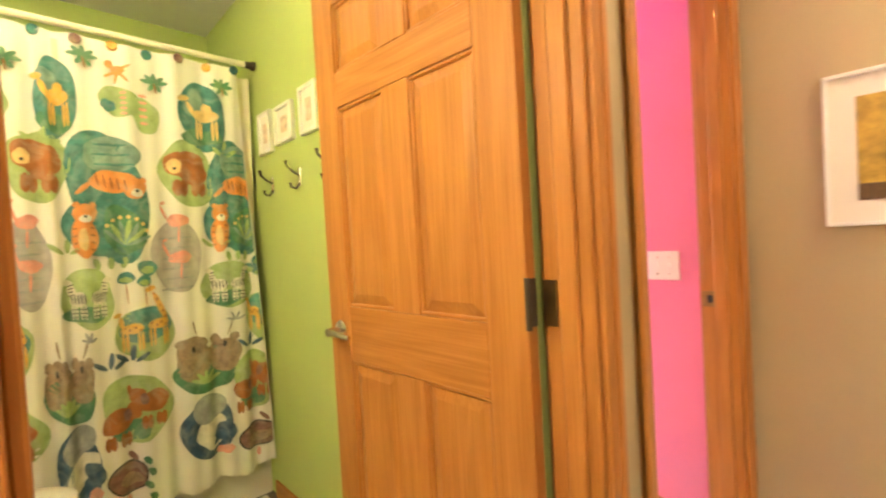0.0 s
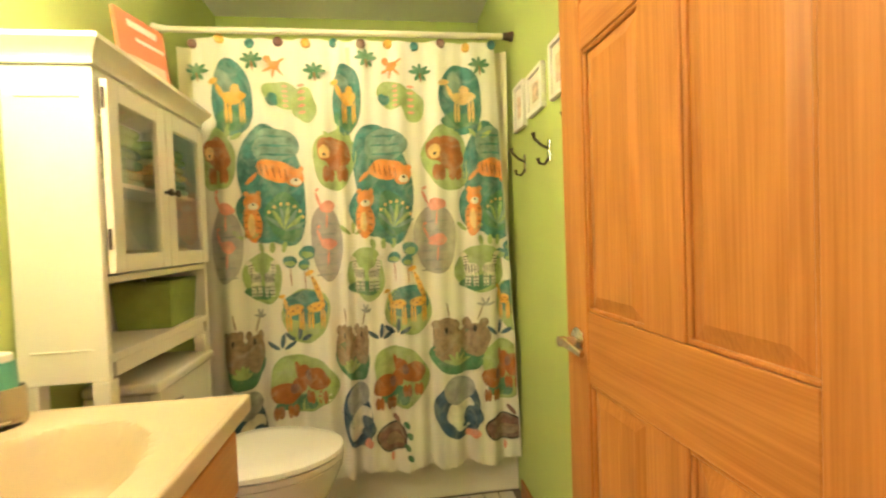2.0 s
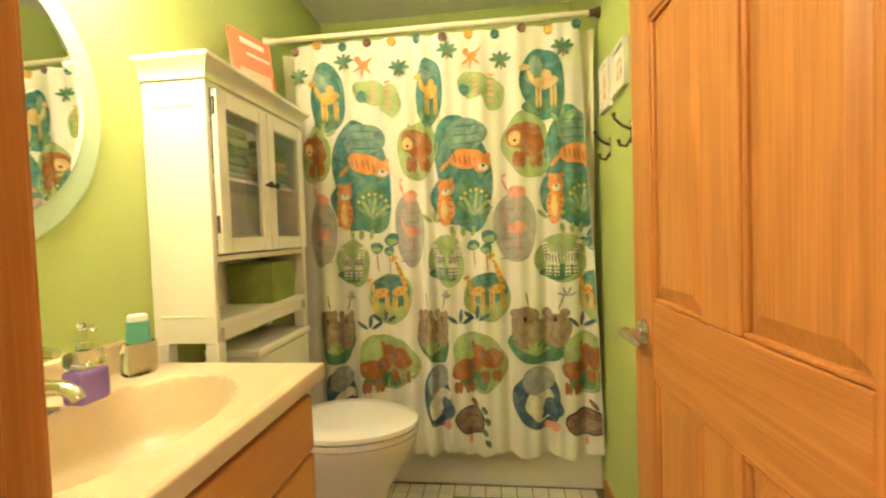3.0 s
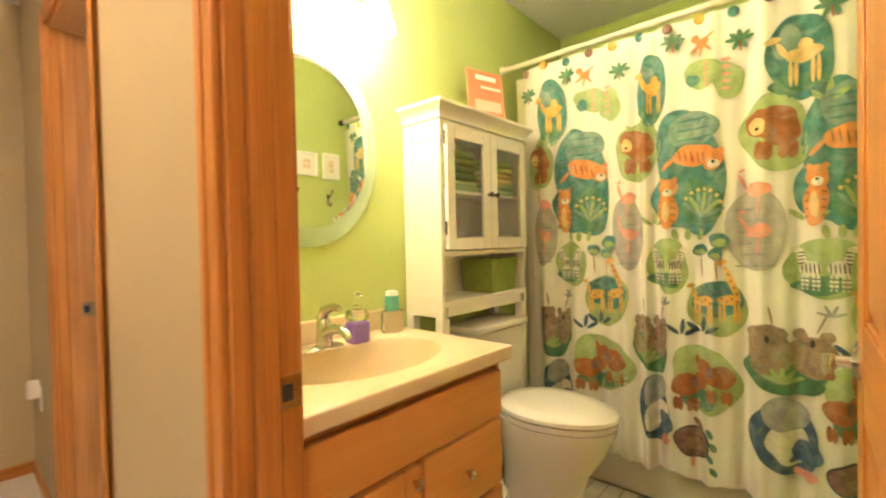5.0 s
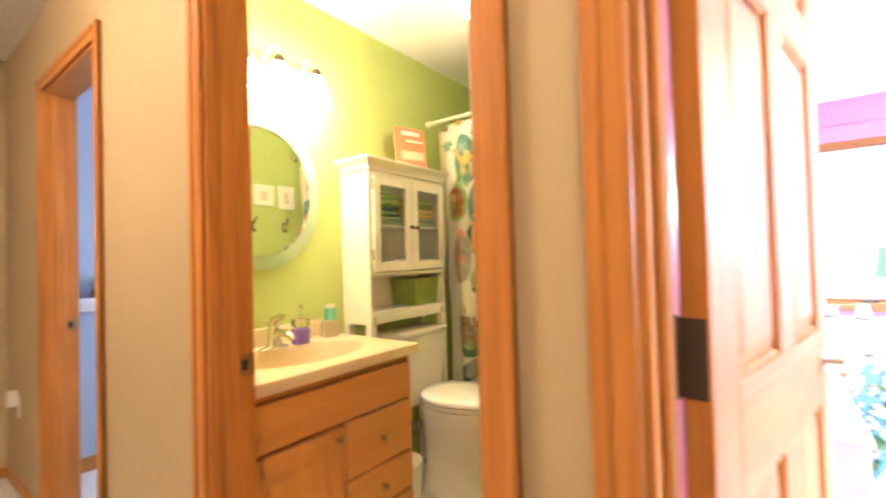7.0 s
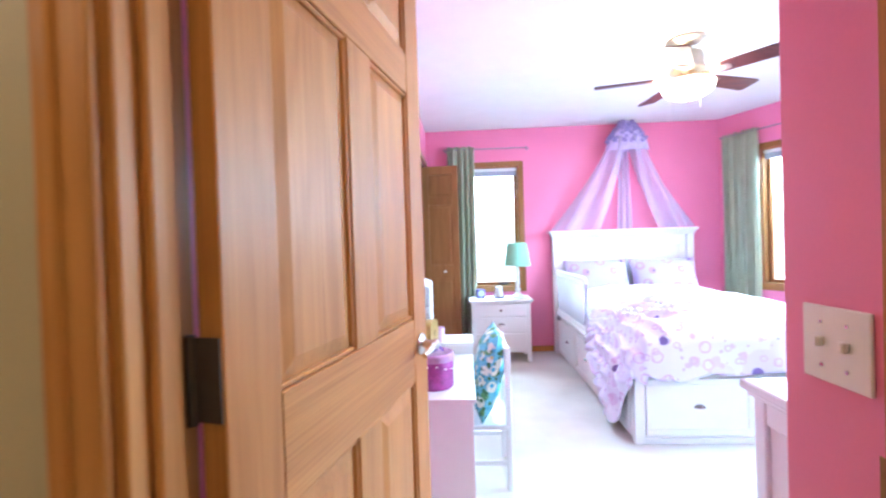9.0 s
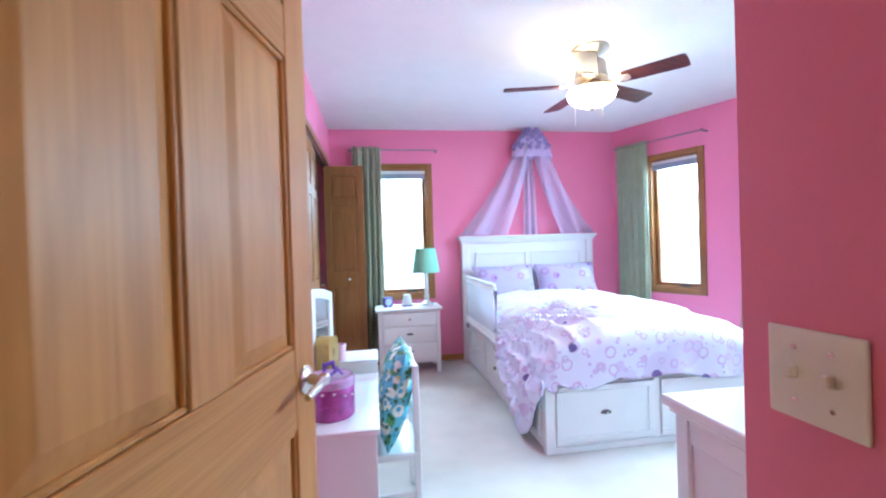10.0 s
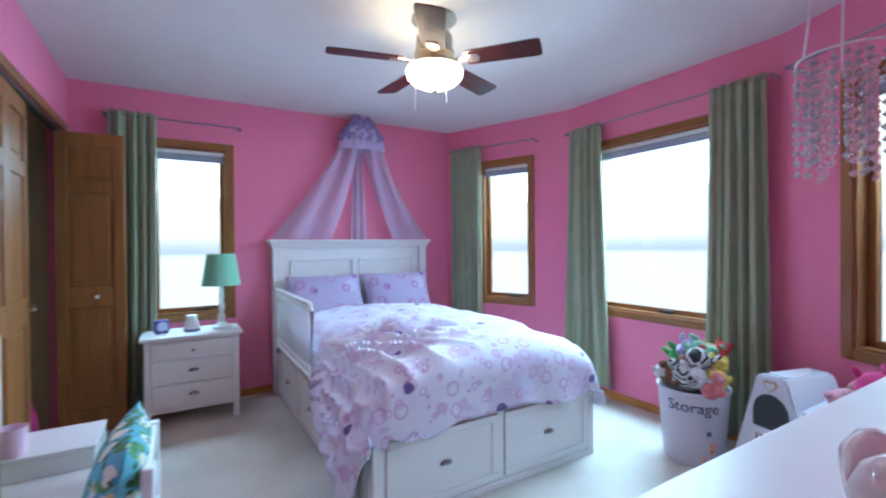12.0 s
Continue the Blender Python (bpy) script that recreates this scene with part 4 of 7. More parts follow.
sink = thing("bathroom_sink", pose(0, 0, 0), "cream cultured marble vanity top with a moulded oval basin", "sink")
part("basin", basin_top(), MARBLE, sink, smooth=35)
part("backsplash", boxes((BX0 + 0.002, VY0, CZ - 0.002, BX0 + 0.022, 2.565, CZ + 0.075), bevel=0.006, segs=3), MARBLE, sink)
part("drain", lathe(bmesh.new(), [(0.022, 0), (0.022, 0.003), (0.012, 0.004)], 20, (2.765, 2.175, CZ - 0.1645)), CHROME, sink)

fa = thing("faucet", pose(2.600, 2.165, CZ), "brushed nickel single-lever basin faucet", "faucet")
part("base", lathe(bmesh.new(), [(0.032, 0), (0.032, 0.006), (0.022, 0.014)], 28, sx=0.85, sy=2.2), CHROME, fa, smooth=40)
part("body", lathe(bmesh.new(), [(0.027, 0.012), (0.024, 0.05), (0.022, 0.085), (0.016, 0.095)], 20), CHROME, fa, smooth=40)
part("spout", tube(bmesh.new(), [(0.0, 0, 0.045), (0.05, 0, 0.068), (0.09, 0, 0.070), (0.115, 0, 0.060), (0.122, 0, 0.048)], [0.019, 0.016, 0.014, 0.013, 0.012], 14), CHROME, fa, smooth=50)
part("lever", tube(bmesh.new(), [(-0.012, 0, 0.090), (0.005, 0, 0.118), (0.05, 0, 0.135), (0.085, 0, 0.132)], [0.019, 0.017, 0.012, 0.009], 14), CHROME, fa, smooth=50)

PURPLE_GEL = paint("purple_soap", (0.22, 0.13, 0.50), 0.2, bump=0)
soap = thing("soap_dispenser", pose(2.632, 2.268, CZ), "clear pump bottle half full of purple soap", "soap bottle")
part("soap_fill", boxes((-0.026, -0.034, 0.004, 0.026, 0.034, 0.075), bevel=0.010, segs=3), PURPLE_GEL, soap)
CLEAR = glass("clear_plastic", (0.95, 0.94, 0.92), 0.04, 1.3)
part("bottle", boxes((-0.0255, -0.0335, 0.076, 0.0255, 0.0335, 0.112), bevel=0.012, segs=3), CLEAR, soap)
part("pump", lathe(bmesh.new(), [(0.014, 0.112), (0.014, 0.126), (0.005, 0.128), (0.005, 0.155), (0.010, 0.157), (0.010, 0.168), (0.004, 0.170)], 14), CLEAR, soap)
part("nozzle", tube(bmesh.new(), [(0, 0, 0.163), (0.03, -0.01, 0.163), (0.04, -0.013, 0.156)], 0.0045), CLEAR, soap)
cup = thing("mouthwash_bottle", pose(2.575, 2.470, CZ), "clear glass jar with a teal and white cap", "jar")
part("jar", lathe(bmesh.new(), [(0.036, 0), (0.040, 0.006), (0.040, 0.07), (0.036, 0.078)], 24, sx=0.9, sy=1.15), CLEAR, cup, smooth=40)
TEAL = paint("teal_plastic", (0.10, 0.36, 0.28), 0.4, bump=0)
part("cap", lathe(bmesh.new(), [(0.028, 0.079), (0.026, 0.132)], 20), TEAL, cup, smooth=40)
part("cap_top", lathe(bmesh.new(), [(0.022, 0.1325), (0.022, 0.146), (0.018, 0.149)], 20), FRAME_WHITE, cup, smooth=40)

# oval mirror with a frosted rim
om = thing("oval_mirror", pose(BX0 + 0.002, 2.18, 1.505), "oval frameless wall mirror with a frosted glass rim", "mirror")
FROST = paint("frosted_glass_rim", (0.44, 0.58, 0.38), 0.45, bump=0.1, var=0.05)
part("rim", lathe(bmesh.new(), [(1.0, 0), (1.0, 0.005), (0.985, 0.008), (0.82, 0.009)], 64, axis="x", sx=0.30, sy=0.340), FROST, om, smooth=30)
part("mirror_glass", lathe(bmesh.new(), [(0.825, 0.0095), (0.82, 0.0115), (0.78, 0.0125)], 64, axis="x", sx=0.30, sy=0.340), MIRROR, om)

# three-lamp vanity light
vl = thing("vanity_light", pose(BX0, 2.20, 2.075), "nickel wall light with three glowing bell glass shades", "wall light")
part("bar", boxes((0.001, -0.27, -0.03, 0.02, 0.27, 0.02), bevel=0.008, segs=2), CHROME, vl)
SHADE = glow("lit_bell_glass", (1.0, 0.80, 0.52), BATH_GLOW)
for k in (-1, 0, 1):
    y = 0.185 * k
    arm = part("arm", tube(bmesh.new(), [(0.015, y, 0), (0.06, y, 0.045), (0.105, y, 0.05), (0.13, y, 0.02), (0.132, y, -0.02)], 0.006, 10), CHROME, vl, smooth=50)
    part("socket", lathe(bmesh.new(), [(0.012, -0.015), (0.022, -0.025), (0.022, -0.05)], 16, (0.132, y, 0)), BRONZE, arm)
    part("shade", lathe(bmesh.new(), [(0.022, -0.05), (0.034, -0.075), (0.046, -0.115), (0.060, -0.165), (0.064, -0.178), (0.050, -0.172)], 24, (0.132, y, 0), close=True), SHADE, arm,
         "glowing white bell glass shade", 60)

# flush ceiling lamp
cl = thing("bathroom_ceiling_lamp", pose(3.19, 2.96, H), "round flush ceiling lamp with a lit glass bowl", "ceiling lamp")
part("base", lathe(bmesh.new(), [(0.15, -0.001), (0.15, -0.018), (0.14, -0.024)], 32), CHROME, cl, smooth=40)
part("bowl", lathe(bmesh.new(), [(0.142, -0.025), (0.138, -0.05), (0.11, -0.082), (0.06, -0.10), (0.012, -0.105)], 32), glow("lit_ceiling_bowl", (1.0, 0.80, 0.52), BATH_DOME), cl, "glowing white glass bowl", 60)
part("finial", lathe(bmesh.new(), [(0.010, -0.105), (0.013, -0.112), (0.007, -0.122), (0.009, -0.128), (0.003, -0.134)], 14), CHROME, cl, "nickel finial", 40)

# over-toilet cabinet
ec = thing("over_toilet_cabinet", pose(BX0 + 0.004, 2.618, 0), "white over-toilet cabinet with two glass doors and an open shelf", "bathroom cabinet")
D, W = 0.196, 0.60
part("side_panel", boxes((0, 0, 0.885, D, 0.018, 1.635), (0.03, -0.003, 0.96, D - 0.03, 0.001, 0.965), (0.03, -0.003, 1.56, D - 0.03, 0.001, 1.565), bevel=0.0015), IVORY, ec)
part("side_panel", boxes((0, W - 0.018, 0.885, D, W, 1.635), bevel=0.0015), IVORY, ec)
part("back_panel", boxes((0.001, 0.019, 0.93, 0.008, W - 0.019, 1.63)), IVORY, ec)
for z0, z1 in ((0.925, 0.945), (1.118, 1.136), (1.365, 1.377), (1.615, 1.634)):
    part("shelf", boxes((0.009, 0.0185, z0, D - (0.022 if 1.3 < z0 < 1.4 else 0.001), W - 0.0185, z1), bevel=0.001), IVORY, ec)
crown = boxes((0, -0.008, 1.6355, D + 0.008, W + 0.008, 1.644), (0, -0.034, 1.685, D + 0.034, W + 0.034, 1.700), bevel=0.003, segs=2)
for k in range(6):
    q0, q1 = [0.006 + 0.026 * (1 - math.cos(math.pi / 2 * v / 6)) for v in (k, k + 1)]
    z0, z1 = 1.6442 + 0.0068 * k, 1.6442 + 0.0068 * (k + 1)
    lo = [crown.verts.new(c) for c in ((0, -q0, z0), (D + q0, -q0, z0), (D + q0, W + q0, z0), (0, W + q0, z0))]
    hi = [crown.verts.new(c) for c in ((0, -q1, z1), (D + q1, -q1, z1), (D + q1, W + q1, z1), (0, W + q1, z1))]
    for e in range(4):
        crown.faces.new((lo[e], lo[(e + 1) % 4], hi[(e + 1) % 4], hi[e]))
part("crown", crown, IVORY, ec)
part("apron", boxes((0.01, 0.04, 0.886, 0.02, W - 0.04, 0.924), (D - 0.02, 0.04, 0.886, D - 0.004, W - 0.04, 0.924), bevel=0.002), IVORY, ec)
for x in (0, D - 0.04):
    for y in (0, W - 0.04):
        part("leg", boxes((x, y, 0.006, x + 0.04, y + 0.04, 0.884), bevel=0.003), IVORY, ec)
part("cross_bar", boxes((0.01, 0.041, 0.20, 0.03, W - 0.041, 0.24), bevel=0.002), IVORY, ec)
for y0, y1, ky in ((0.02, 0.298, 0.278), (0.302, 0.58, 0.322)):
    f = 0.046
    x0, x1 = D + 0.001, D + 0.019
    dr = part("glass_door", boxes((x0, y0, 1.142, x1, y0 + f, 1.612), (x0, y1 - f, 1.142, x1, y1, 1.612), (x0, y0 + f + 0.0005, 1.142, x1 - 0.0005, y1 - f - 0.0005, 1.142 + f),
                                  (x0, y0 + f + 0.0005, 1.612 - f, x1 - 0.0005, y1 - f - 0.0005, 1.612), bevel=0.003, segs=2), IVORY, ec)
    pane = part("pane", boxes((x0 + 0.006, y0 + f - 0.004, 1.142 + f - 0.004, x0 + 0.009, y1 - f + 0.004, 1.612 - f + 0.004)), GLASS, dr)
    pane.visible_shadow = False
    part("knob", lathe(bmesh.new(), [(0.005, 0.019), (0.005, 0.03), (0.011, 0.034), (0.011, 0.041), (0.004, 0.044)], 12, (D, ky, 1.365), "x"), BRONZE, dr, "dark bronze knob", 40)
    for z in (1.20, 1.54):
        part("hinge", lathe(bmesh.new(), [(0.004, z), (0.004, z + 0.05)], 8, (D + 0.010, y0 - 0.002 if y0 < 0.1 else y1 + 0.002, 0)), BRONZE, dr)

TOWELS = [paint("green_towel", (0.34, 0.44, 0.10), 0.95, bump=0.8, bump_scale=180, var=0.25, scale=20), paint("yellow_towel", (0.62, 0.58, 0.24), 0.95, bump=0.8, bump_scale=180, var=0.2),
          paint("mint_towel", (0.35, 0.48, 0.28), 0.95, bump=0.8, bump_scale=180, var=0.2), paint("cream_towel", (0.62, 0.56, 0.38), 0.95, bump=0.8, bump_scale=180, var=0.1),
          paint("dark_green_towel", (0.12, 0.22, 0.08), 0.95, bump=0.8, bump_scale=180, var=0.4, scale=30)]


def towel(y0, y1, z, h, material, label):
    bm = bmesh.new()
    for k in range(2):
        box(bm, 0.02 + 0.004 * k, y0 + 0.004 * k, z + h * k / 2 + 0.0005, 0.165 - 0.004 * k, y1 - 0.003 * k, z + h * (k + 1) / 2 - 0.0005, bevel=min(0.012, h * 0.22), segs=3)
    single("folded_towel", bm, material, pose(BX0 + 0.004, 2.618, 0), label, "towel", "towels in the cabinet", 50)


towel(0.03, 0.28, 1.3775, 0.045, TOWELS[2], "folded mint green towel on the cabinet shelf")
towel(0.03, 0.27, 1.4230, 0.06, TOWELS[4], "folded dark green patterned towel on a stack")
towel(0.04, 0.27, 1.4835, 0.06, TOWELS[0], "folded olive green towel on a stack")
towel(0.32, 0.56, 1.3775, 0.05, TOWELS[2], "folded mint green towel on the cabinet shelf")
towel(0.32, 0.55, 1.4280, 0.05, TOWELS[1], "folded yellow towel on a stack")
towel(0.33, 0.55, 1.4785, 0.055, TOWELS[0], "folded olive green towel on a stack")
towel(0.04, 0.26, 1.1365, 0.045, TOWELS[3], "folded cream towel on the lower cabinet shelf")
towel(0.34, 0.56, 1.1365, 0.06, TOWELS[3], "folded cream towel on the lower cabinet shelf")

BASKET = paint("olive_canvas", (0.24, 0.31, 0.07), 0.9, var=0.2, scale=18, bump=0.6, bump_scale=240)
bk = thing("storage_basket", pose(BX0 + 0.100, 3.065, 0.9455, 0, 0, 4), "olive green fabric storage basket on the open shelf", "basket")
bm = bmesh.new()
rings = []
for z, g in ((0.0, 0.0), (0.140, 0.013), (0.143, 0.011), (0.136, 0.007), (0.008, -0.006)):
    rings.append([bm.verts.new((a * (0.076 + g * 0.6), b * (0.103 + g), z)) for a, b in ((-1, -1), (1, -1), (1, 1), (-1, 1))])
for lo, hi in zip(rings, rings[1:]):
    for k in range(4):
        bm.faces.new((lo[k], lo[(k + 1) % 4], hi[(k + 1) % 4], hi[k]))
bm.faces.new(rings[0])
bm.faces.new(rings[-1])
part("basket_body", bm, BASKET, bk)
part("rim_band", boxes((-0.084, -0.117, 0.1433, 0.084, -0.111, 0.148), (-0.084, 0.111, 0.1433, 0.084, 0.117, 0.148), (0.078, -0.1108, 0.1433, 0.084, 0.1108, 0.148), (-0.084, -0.1108, 0.1433, -0.078, 0.1108, 0.148)), BASKET, bk)

CORAL = paint("coral_card", (0.74, 0.24, 0.13), 0.5, var=0.12, scale=7, bump=0.02)
PALE = paint("pale_card_print", (0.80, 0.55, 0.42), 0.5, var=0.15, scale=12, bump=0)
sign = thing("card_sign", pose(BX0 + 0.03, 2.965, 1.7005, 0, 0, 0), "coral red box card with pale lettering standing on the cabinet", "card")
sign.matrix_world = pose(BX0 + 0.080, 2.955, 1.7005, 0, -7, -14)
part("card", boxes((0.006, 0, 0, 0.02, 0.205, 0.25), bevel=0.0015), CORAL, sign)
for z, y0, y1, h in ((0.205, 0.045, 0.165, 0.022), (0.165, 0.07, 0.19, 0.012), (0.06, 0.03, 0.185, 0.05)):
    part("lettering_bar", boxes((0.0203, y0, z, 0.0215, y1, z + h)), FRAME_WHITE if z > 0.1 else PALE, sign)
single("small_figurine", lathe(bmesh.new(), [(0.018, 0), (0.022, 0.008), (0.012, 0.016), (0.014, 0.024), (0.004, 0.03)], 14), paint("orange_ceramic", (0.6, 0.28, 0.10), 0.3, bump=0),
       pose(BX0 + 0.12, 2.84, 1.7005), "small orange ceramic trinket on the cabinet", "trinket", smooth=50)

# toilet
toilet = thing("toilet", pose(BX0, 3.012, 0.006), "white porcelain toilet with a closed lid", "toilet")


def oval(x, w, l0, l1, n=32):
    """Egg outline round (x, 0): half width w, l0 behind and l1 ahead."""
    return [(x + (l1 if math.cos(a) > 0 else l0) * math.cos(a), w * math.sin(a) * (1.0 if math.cos(a) < 0 else 1 - 0.05 * math.cos(a))) for a in (2 * math.pi * k / n for k in range(n))]


def loft(bm, rows, cap=True, rise=1.0):
    rings = [[bm.verts.new((x, y, z * rise)) for x, y in outline] for outline, z in rows]
    n = len(rings[0])
    for a, b in zip(rings, rings[1:]):
        for k in range(n):
            bm.faces.new((a[k], a[(k + 1) % n], b[(k + 1) % n], b[k]))
    if cap:
        bm.faces.new(rings[0])
        bm.faces.new(rings[-1])
    return bm


part("bowl", loft(bmesh.new(), [(oval(0.36, 0.125, 0.17, 0.21), 0), (oval(0.36, 0.12, 0.17, 0.20), 0.03), (oval(0.37, 0.108, 0.16, 0.18), 0.12), (oval(0.39, 0.122, 0.18, 0.20), 0.24),
                                (oval(0.41, 0.160, 0.2, 0.245), 0.335), (oval(0.42, 0.182, 0.21, 0.268), 0.405), (oval(0.42, 0.184, 0.21, 0.272), 0.428)], rise=1.06), PORCELAIN, toilet, smooth=60)
part("seat", loft(bmesh.new(), [(oval(0.42, 0.184, 0.2, 0.270), 0.430), (oval(0.42, 0.188, 0.2, 0.276), 0.437), (oval(0.42, 0.186, 0.2, 0.274), 0.451)], rise=1.06), PORCELAIN, toilet, smooth=40)
part("lid", loft(bmesh.new(), [(oval(0.42, 0.184, 0.2, 0.272), 0.454), (oval(0.42, 0.190, 0.205, 0.278), 0.459), (oval(0.42, 0.187, 0.2, 0.275), 0.471), (oval(0.42, 0.172, 0.185, 0.256), 0.479), (oval(0.42, 0.12, 0.13, 0.18), 0.482)], rise=1.06), PORCELAIN, toilet, smooth=40)
part("tank", loft(bmesh.new(), [([(0.02, -0.18), (0.17, -0.175), (0.19, -0.155), (0.19, 0.155), (0.17, 0.175), (0.02, 0.18)], 0.41), ([(0.012, -0.195), (0.185, -0.19), (0.205, -0.17), (0.205, 0.17), (0.185, 0.19), (0.012, 0.195)], 0.775)]), PORCELAIN, toilet, smooth=40)
part("tank_lid", boxes((0.008, -0.202, 0.777, 0.215, 0.202, 0.810), bevel=0.012, segs=3), PORCELAIN, toilet, smooth=40)
part("flush_lever", tube(bmesh.new(), [(0.203, -0.14, 0.735), (0.222, -0.14, 0.735), (0.226, -0.09, 0.73)], 0.006), CHROME, toilet)

bag = thing("waste_bin", pose(2.80, 2.685, 0.006), "small waste bin lined with a white plastic bag", "waste bin")
BAGP = paint("white_plastic_bag", (0.74, 0.72, 0.66), 0.35, var=0.05, bump=0.5, bump_scale=40)
bm = bmesh.new()
rnd = random.Random(5)
rows = []
for z, r in ((0.0, 0.075), (0.06, 0.085), (0.14, 0.092), (0.20, 0.098), (0.235, 0.108), (0.25, 0.098), (0.235, 0.085)):
    rows.append(([((r + rnd.uniform(-0.006, 0.006)) * math.cos(2 * math.pi * k / 24), (r + rnd.uniform(-0.006, 0.006)) * math.sin(2 * math.pi * k / 24)) for k in range(24)], z))
part("bag", loft(bm, rows), BAGP, bag, smooth=70)
part("bin", lathe(bmesh.new(), [(0.070, 0.001), (0.078, 0.11), (0.080, 0.17)], 20), PLASTIC, bag)

MAT = paint("green_bath_mat", (0.26, 0.30, 0.10), 1.0, var=0.3, scale=25, bump=1.0, bump_scale=220)
bm = bmesh.new()
rnd = random.Random(8)
sheet(bm, lambda u, v: Vector((3.27 + 0.50 * u, 2.60 + 0.76 * v, 0.0095 + (0.014 * min(1, 30 * min(u, 1 - u, v, 1 - v))) * (0.8 + 0.3 * math.sin(57 * u) * math.sin(71 * v)))), 50, 40)
single("bath_mat", bm, MAT, pose(0, 0, 0), "shaggy green bath mat on the tile floor", "bath mat", smooth=80)

ART = paint("animal_print_paper", (0.72, 0.55, 0.42), 0.6, var=0.5, scale=45)
for y0, w, h, z in ((3.315, 0.135, 0.185, 1.632), (3.135, 0.165, 0.16, 1.645), (2.90, 0.135, 0.185, 1.640)):
    picture("small_picture", pose(BX1, y0, z, 0, 0, -90), w, h, 0.016, 0.02, [("animal_print", (0.2, 0.1, 0.8, 0.85), ART)], "small white framed animal print on the green wall", 0.02, "pictures over the hooks")
for y in (3.22, 2.955, 2.70):
    hk = thing("coat_hook", pose(BX1, y, 1.495), "dark nickel double coat hook on the green wall", "hook", "hooks on the green wall")
    part("plate", boxes((-0.005, -0.011, -0.045, -0.0005, 0.011, 0.03), bevel=0.003), CHROME, hk)
    part("upper_prong", tube(bmesh.new(), [(-0.004, 0, 0.0), (-0.03, 0, 0.012), (-0.055, 0, 0.035), (-0.058, 0, 0.055)], [0.005, 0.005, 0.005, 0.008], 8), BRONZE, hk)
    part("lower_prong", tube(bmesh.new(), [(-0.004, 0, -0.03), (-0.02, 0, -0.055), (-0.04, 0, -0.05), (-0.044, 0, -0.032)], [0.005, 0.005, 0.005, 0.007], 8), BRONZE, hk)

# ---- bedroom ----
baseboard("baseboard_bedroom", [(RX0 + 0.001, ROOM_Y + 0.02, RX0 + T, CLOSET[0] - CASE), (RX0 + T, RY1 - T, A1[0] - 0.005, RY1 - 0.001), (5.07, SOUTH_Y + 0.001, 7.17, SOUTH_Y + T),
                                (5.0 - T, ROOM_Y + 0.03, 4.999, SOUTH_Y)], "narrow oak baseboard of the pink bedroom")
for nm, m, ln in (("baseboard_northeast", NE_M, 1.33), ("baseboard_east", EAST_M, 1.61), ("baseboard_southeast", SE_M, 1.30)):
    bb = tagged(new(nm), "narrow oak baseboard under the windows", "baseboard", "", "structure")
    part("board", boxes((0.004, -T, 0, ln - 0.004, -0.001, 0.062), bevel=0.004, segs=2), OAK[0], bb)
    bb.matrix_world = m

SASH = paint("white_vinyl_sash", (0.74, 0.74, 0.74), 0.4, bump=0)
BLIND = paint("grey_roller_blind", (0.30, 0.31, 0.38), 0.8, var=0.05)
# oak trim darkened; the closet doors' shade is put into this colour
DARK_OAK = [wood("dark_oak_" + a, (0.29, 0.128, 0.043), (0.21, 0.086, 0.027), i) for i, a in enumerate("xyz")]


def window(name, m, a, b, label, sash=True):
    """Casing, lining, sash, glass and a raised blind in a wall opening from a to b along local x."""
    ob = tagged(new(name), label, "window", "", "structure")
    ob.matrix_world = m
    c = 0.055
    for r, g in (((a - c, -0.016, W_Z0 - c, a, -0.001, W_Z1 + c), 2), ((b, -0.016, W_Z0 - c, b + c, -0.001, W_Z1 + c), 2),
                 ((a + 0.0005, -0.0155, W_Z1, b - 0.0005, -0.001, W_Z1 + c), 0), ((a + 0.0005, -0.0155, W_Z0 - c, b - 0.0005, -0.001, W_Z0), 0)):
        part("casing", boxes(r, bevel=0.004, segs=2), DARK_OAK[g], ob)
    for r, g in (((a + 0.0003, 0, W_Z0, a + 0.014, 0.12, W_Z1), 2), ((b - 0.014, 0, W_Z0, b - 0.0003, 0.12, W_Z1), 2), ((a + 0.0145, 0, W_Z1 - 0.014, b - 0.0145, 0.12, W_Z1 - 0.0003), 0),
                 ((a + 0.0145, -0.001, W_Z0 + 0.0003, b - 0.0145, 0.12, W_Z0 + 0.014), 0)):
        part("lining", boxes(r), DARK_OAK[g], ob)
    s = 0.034
    a1, b1, z0, z1 = a + 0.015, b - 0.015, W_Z0 + 0.015, W_Z1 - 0.015
    for r in ((a1, 0.06, z0, a1 + s, 0.10, z1), (b1 - s, 0.06, z0, b1, 0.10, z1)):
        part("sash_stile", boxes(r, bevel=0.003), DARK_OAK[2], ob)
    for r in ((a1 + s, 0.06, z0, b1 - s, 0.0995, z0 + s), (a1 + s, 0.06, z1 - s, b1 - s, 0.0995, z1)):
        part("sash_rail", boxes(r, bevel=0.003), DARK_OAK[0], ob)
    pane = part("pane", boxes((a1 + s - 0.004, 0.078, z0 + s - 0.004, b1 - s + 0.004, 0.082, z1 - s + 0.004)), GLASS, ob)
    pane.visible_shadow = False
    part("blind_cassette", boxes((a1, 0.012, z1 - 0.030, b1, 0.055, z1 - 0.0005), bevel=0.004), SASH, ob)
    part("blind_roll", boxes((a1 + 0.004, 0.018, z1 - 0.085, b1 - 0.004, 0.045, z1 - 0.0305), bevel=0.006, segs=2), BLIND, ob)
    part("crank", boxes(((a + b) / 2 + 0.02, 0.035, z0 + 0.0005, (a + b) / 2 + 0.13, 0.058, z0 + 0.022), bevel=0.006, segs=2), DARK, ob)
    return ob


